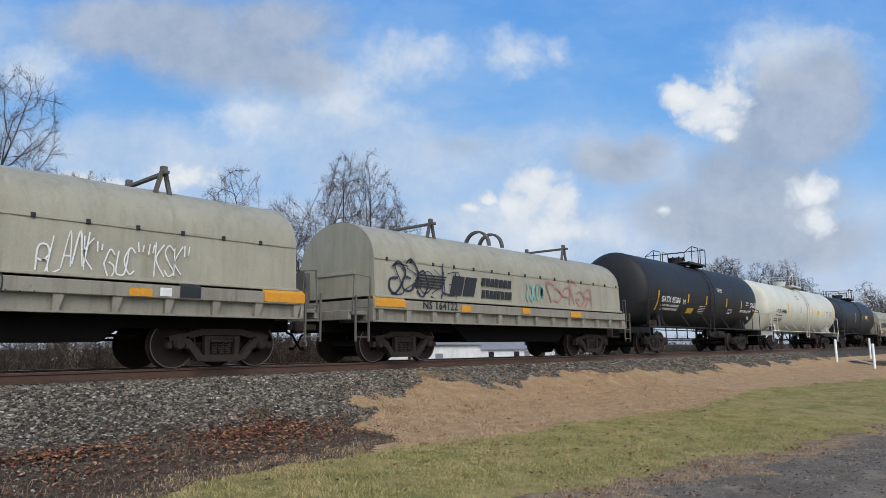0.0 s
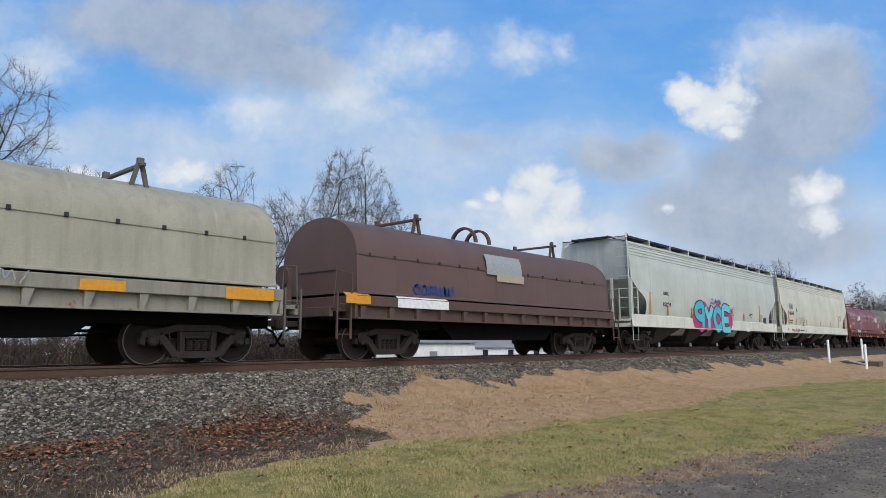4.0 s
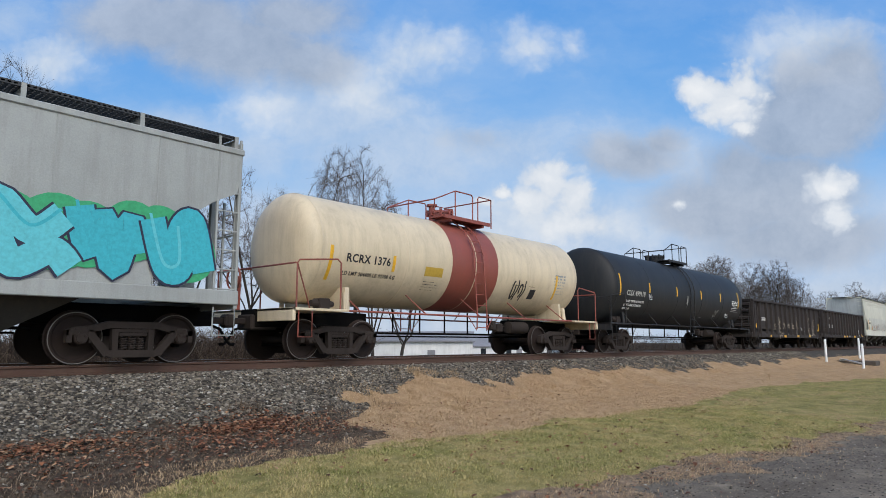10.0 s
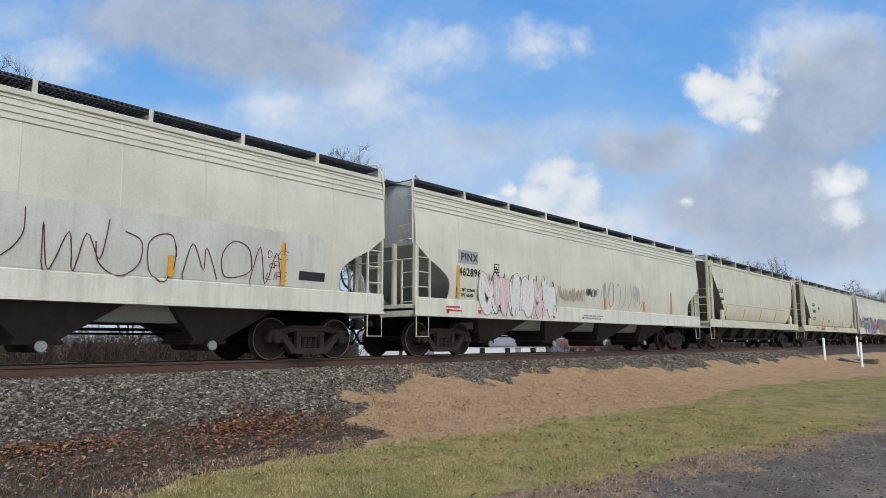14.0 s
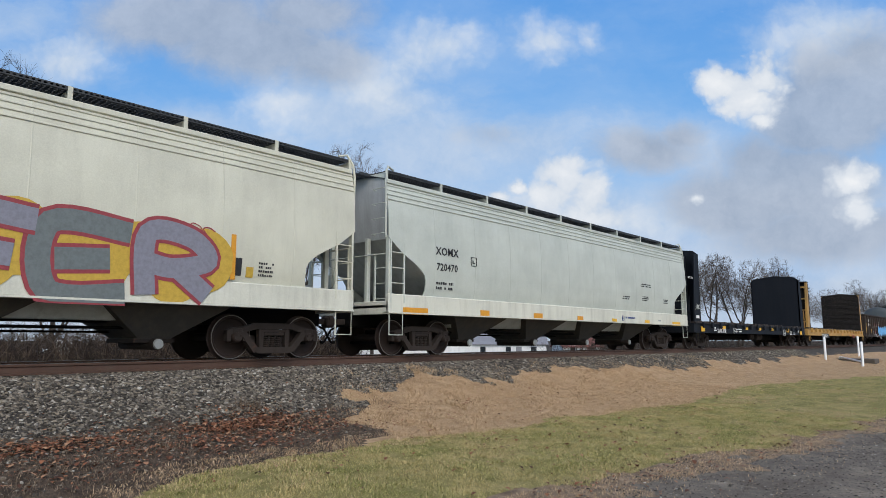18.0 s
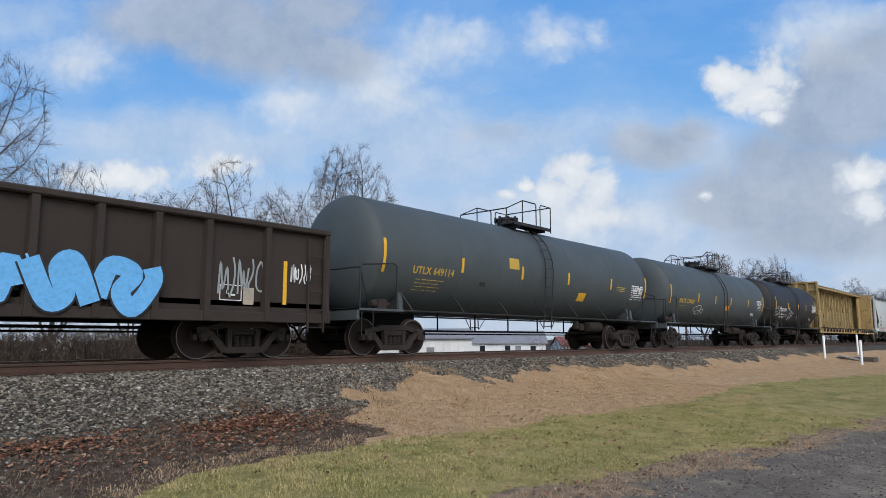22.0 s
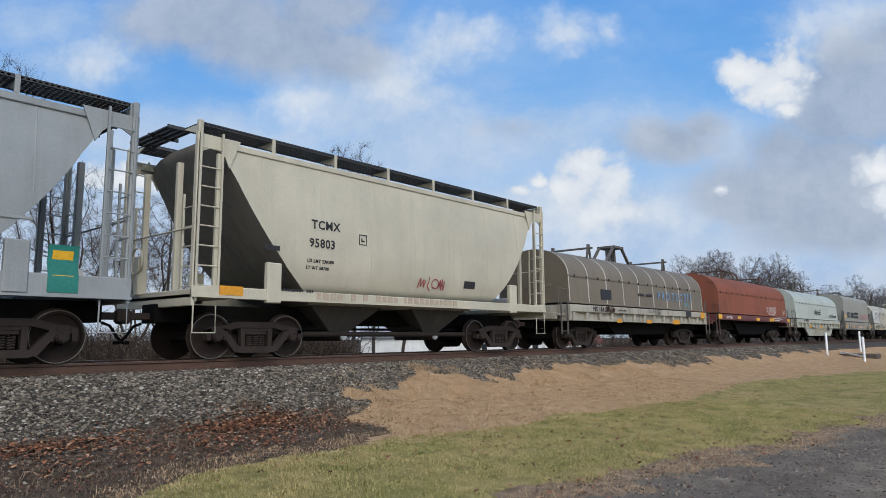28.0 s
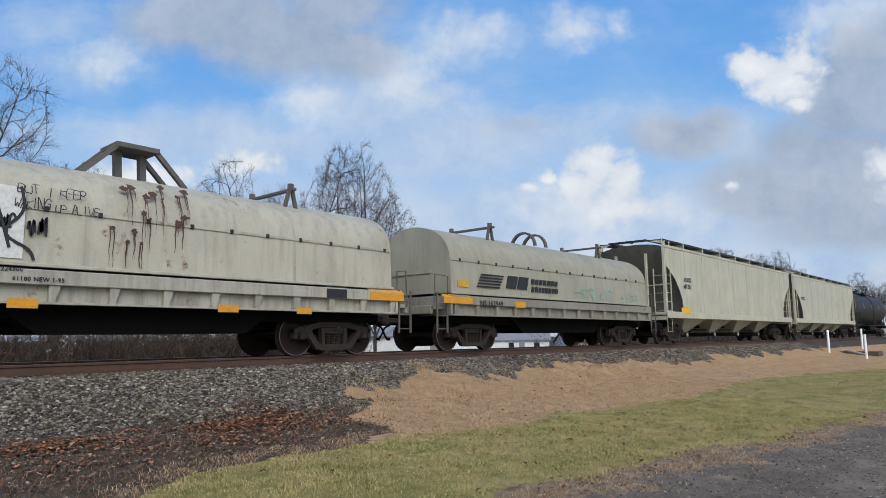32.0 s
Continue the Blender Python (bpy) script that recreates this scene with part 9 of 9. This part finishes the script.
tree(8.4, 35.0, 19.0, 0, 20, 5.40, "large bare spreading tree with drooping twigs")
tree(20.6, 48.2, 17.3, 2, 70, 5.20)
tree(22.5, 36.9, 10.9, 0, 200, 3.60)
tree(28.0, 42.8, 15.8, 2, 268, 5.00)
tree(33.6, 40.0, 18.0, 1, 335, 5.20)
tree(36.8, 35.8, 20.0, 1, 109, 4.70, "tall bare tree with wide arching limbs")
tree(39.6, 32.6, 19.1, 3, 176, 4.30)
tree(39.6, 29.6, 14.3, 2, 243, 3.20)
tree(43.9, 30.7, 10.4, 0, 310, 3.20)

for i, (x, y, h) in enumerate(((108.8, 43, 13.5), (104, 27.5, 14), (110, 26.8, 15.5), (114, 27, 15), (118.7, 24.6, 16), (122, 25, 15), (125.1, 21.8, 15.5), (130, 22.5, 14.5), (137, 23, 14), (146.8, 22.2, 15), (158, 24, 13), (175, 22, 13.5), (190, 22, 14), (220, 20.9, 18.5), (231, 22, 17), (250, 24, 15), (280, 21, 17))):
    tree(x, y, h, i % 6, 47 * i, 0.3 * h, "bare tree in a distant row beyond the track", "distant trees")


def make_thicket(name, n, spots, label, lo=1.0, hi=2.6):
    rnd, mb = random.Random(21), Mesh()
    for _ in range(n):
        x0, x1, y0, y1 = rnd.choice(spots)
        x, y = rnd.uniform(x0, x1), rnd.uniform(y0, y1)
        z = ground_z(x, y) - 0.05
        h = rnd.uniform(lo, hi)
        dx, dy = rnd.gauss(0, 0.5), rnd.gauss(0, 0.5)
        a, b, c = Vector((x, y, z)), Vector((x + dx * h * 0.4, y + dy * h * 0.4, z + h * 0.55)), Vector((x + dx * h, y + dy * h, z + h))
        mb.tube([a, b, c], [0.022, 0.015, 0.006], 3, cap=False)
        for _k in range(5):
            s = rnd.uniform(0.3, 0.95)
            p = a.lerp(c, s)
            q = p + Vector((rnd.gauss(0, 0.35), rnd.gauss(0, 0.35), rnd.uniform(0.1, 0.5))) * h * 0.4
            mb.tube([p, q], [0.011, 0.005], 3, cap=False)
    me = bpy.data.meshes.new(name)
    me.from_pydata(mb.v, [], mb.f)
    me.materials.append(M_BRUSH)
    tagged(new(name, me), label, "brush", kind="stuff")


M_BRUSH = island_colours("brush_twigs", ((0.0, (0.022, 0.016, 0.012)), (0.6, (0.052, 0.037, 0.027)), (1.0, (0.12, 0.088, 0.062))), 0.9)
make_thicket("thicket", 5200, ((4, 24, 16, 27), (8, 30, 20, 30), (20, 26, 16, 26), (12, 36, 28, 36)), "tangled brown leafless brush behind the track")
make_thicket("far_thicket", 2400, ((78, 140, 26, 40), (110, 300, 14, 26)), "low brown brush along the far side", 1.2, 3.5)


# ---- buildings beyond the track, white posts ----
M_SIDING = paint("white_siding", (0.72, 0.72, 0.70), 0.6, 0.2)
M_ROOFG = paint("grey_roof", (0.22, 0.22, 0.235), 0.8, 0.3)
M_ROOFR = paint("red_brown_roof", (0.20, 0.075, 0.06), 0.8, 0.3)
M_GLASS, _gn, _gb = material("dark_window_glass", 0.08, 0, 0.5)
_gb.inputs["Base Color"].default_value = (0.02, 0.025, 0.03, 1)
M_POST = paint("white_post_paint", (0.78, 0.78, 0.76), 0.5, 0.15)


def building(name, label, x, y, turn, length, depth, eave, ridge, base, wall_mat, roof_mat, windows=3):
    b = thing(name, label, "building", pose(x, y, base, 0, 0, turn))
    L, D = length / 2, depth / 2
    part("wall", Mesh().prism([(-D, 0), (D, 0), (D, eave), (0, ridge), (-D, eave)], "x", -L, L), wall_mat, b)
    s = (ridge - eave) / D
    part("roof", Mesh().prism([(-D - 0.35, eave - 0.35 * s + 0.05), (0, ridge + 0.05), (D + 0.35, eave - 0.35 * s + 0.05), (D + 0.35, eave - 0.35 * s + 0.2), (0, ridge + 0.2), (-D - 0.35, eave - 0.35 * s + 0.2)], "x", -L - 0.3, L + 0.3), roof_mat, b)
    for i in range(windows):
        wx = -L + length * (i + 0.5) / windows
        w = part("window", Mesh().box(wx - 0.5, wx + 0.5, -D - 0.04, -D + 0.02, 1.0, 2.1, 0.01), M_SIDING, b)
        part("pane", Mesh().box(wx - 0.42, wx + 0.42, -D - 0.055, -D - 0.041, 1.08, 2.02), M_GLASS, w)
    part("door", Mesh().box(L * 0.2, L * 0.2 + 0.9, -D - 0.04, -D + 0.02, 0.0, 2.0, 0.01), roof_mat, b)


building("long_shed", "long low white building with grey roof", 58.7, 42.5, -48.6, 13.0, 6, 3.0, 4.0, -2.5, M_SIDING, M_ROOFG, 0)
building("small_house", "small white house with red-brown roof", 104.8, 47.6, -40, 7, 6, 1.9, 3.3, -2.6, M_SIDING, M_ROOFR, 2)
building("garden_shed", "tiny white gabled shed", 14.7, 30.2, -20, 1.0, 1.2, 0.75, 1.3, -1.6, M_SIDING, M_SIDING, 0)
building("garden_shed", "tiny white gabled shed", 19.3, 30.9, 30, 0.9, 0.9, 0.9, 1.35, -1.6, M_SIDING, M_SIDING, 0)
building("far_house", "white farmhouse with grey roof", 90, 52, -50, 12, 8, 2.4, 4.2, -2.6, M_SIDING, M_ROOFG, 3)


def marker_post(x, y, h, r=0.07):
    z = ground_z(x, y)
    p = thing("marker_post", "white-painted round post beside the track", "post", pose(x, y, z), group="white posts")
    part("shaft", Mesh().lathe([(-0.2, r), (h - 0.03, r), (h, r * 0.7), (h + 0.005, 0.01)], 14, "z"), M_POST, p)
    part("collar", Mesh().lathe([(h - 0.16, r + 0.006), (h - 0.10, r + 0.006)], 14, "z"), M_POST, p)


marker_post(48.0, -3.17, 1.42)
marker_post(46.06, -5.49, 1.45)
marker_post(59.0, -3.11, 1.5)
gr = thing("guard_rail", "low white pipe rail between posts", "rail", pose(0, 0, 0))
part("pipe", Mesh().tube([(51.2, -3.4, ground_z(51.2, -3.4) + 0.18), (46.06, -5.49, ground_z(46.06, -5.49) + 0.28)], 0.05, 10), M_POST, gr)
part("foot", Mesh().box(51.1, 51.3, -3.5, -3.3, ground_z(51.2, -3.4) - 0.1, ground_z(51.2, -3.4) + 0.2, 0.01), M_POST, gr)
part("timber", Mesh().box(50.6, 52.2, -5.4, -3.2, ground_z(51, -4.4) - 0.1, ground_z(51, -4.4) + 0.22, 0.03), M_TIE, gr, "dark timber kerb")


# ---- what moves: the train, its wheels, the clouds ----
def travel(t):
    """Metres run since the start: steady, then slowing a little."""
    return 19.5 * t - (0.036 * (t - 23) ** 2 if t > 23 else 0.0)


def motions():
    times = (0, 4, 8, 12, 16, 20, 23, 24, 25, 26, 27, 28, 29, 30, 31, 32)
    for car, u in CARS:
        walk(car, [(t, pose(u - travel(t), 0, 0)) for t in times])
    # every wheelset turns with the way run; those on equal seats share one set of keys
    for k, sets in WHEELSETS.items():
        first = sets[0]
        rows = []
        for n in range(32 * FPS + 1):
            t = n / FPS
            a = k[1] * travel(t) / WHEEL_R
            rows.append((t, Matrix.Translation(SEAT[k].translation) @ Matrix.Rotation(a, 4, "Y")))
        walk(first, rows)
        for w in sets[1:]:
            w.rotation_mode = "QUATERNION"
            w.animation_data_create()
            w.animation_data.action = first.animation_data.action
            w.animation_data.action_slot = first.animation_data.action_slot
    walk(sky_backdrop, [(0, view(44.1, 7.42, 0)), (16, view(41.3, 7.85, 0)), (32, view(38.5, 8.28, 0))])


SEAT = {k: sets[0].matrix_basis.copy() for k, sets in WHEELSETS.items()}
motions()
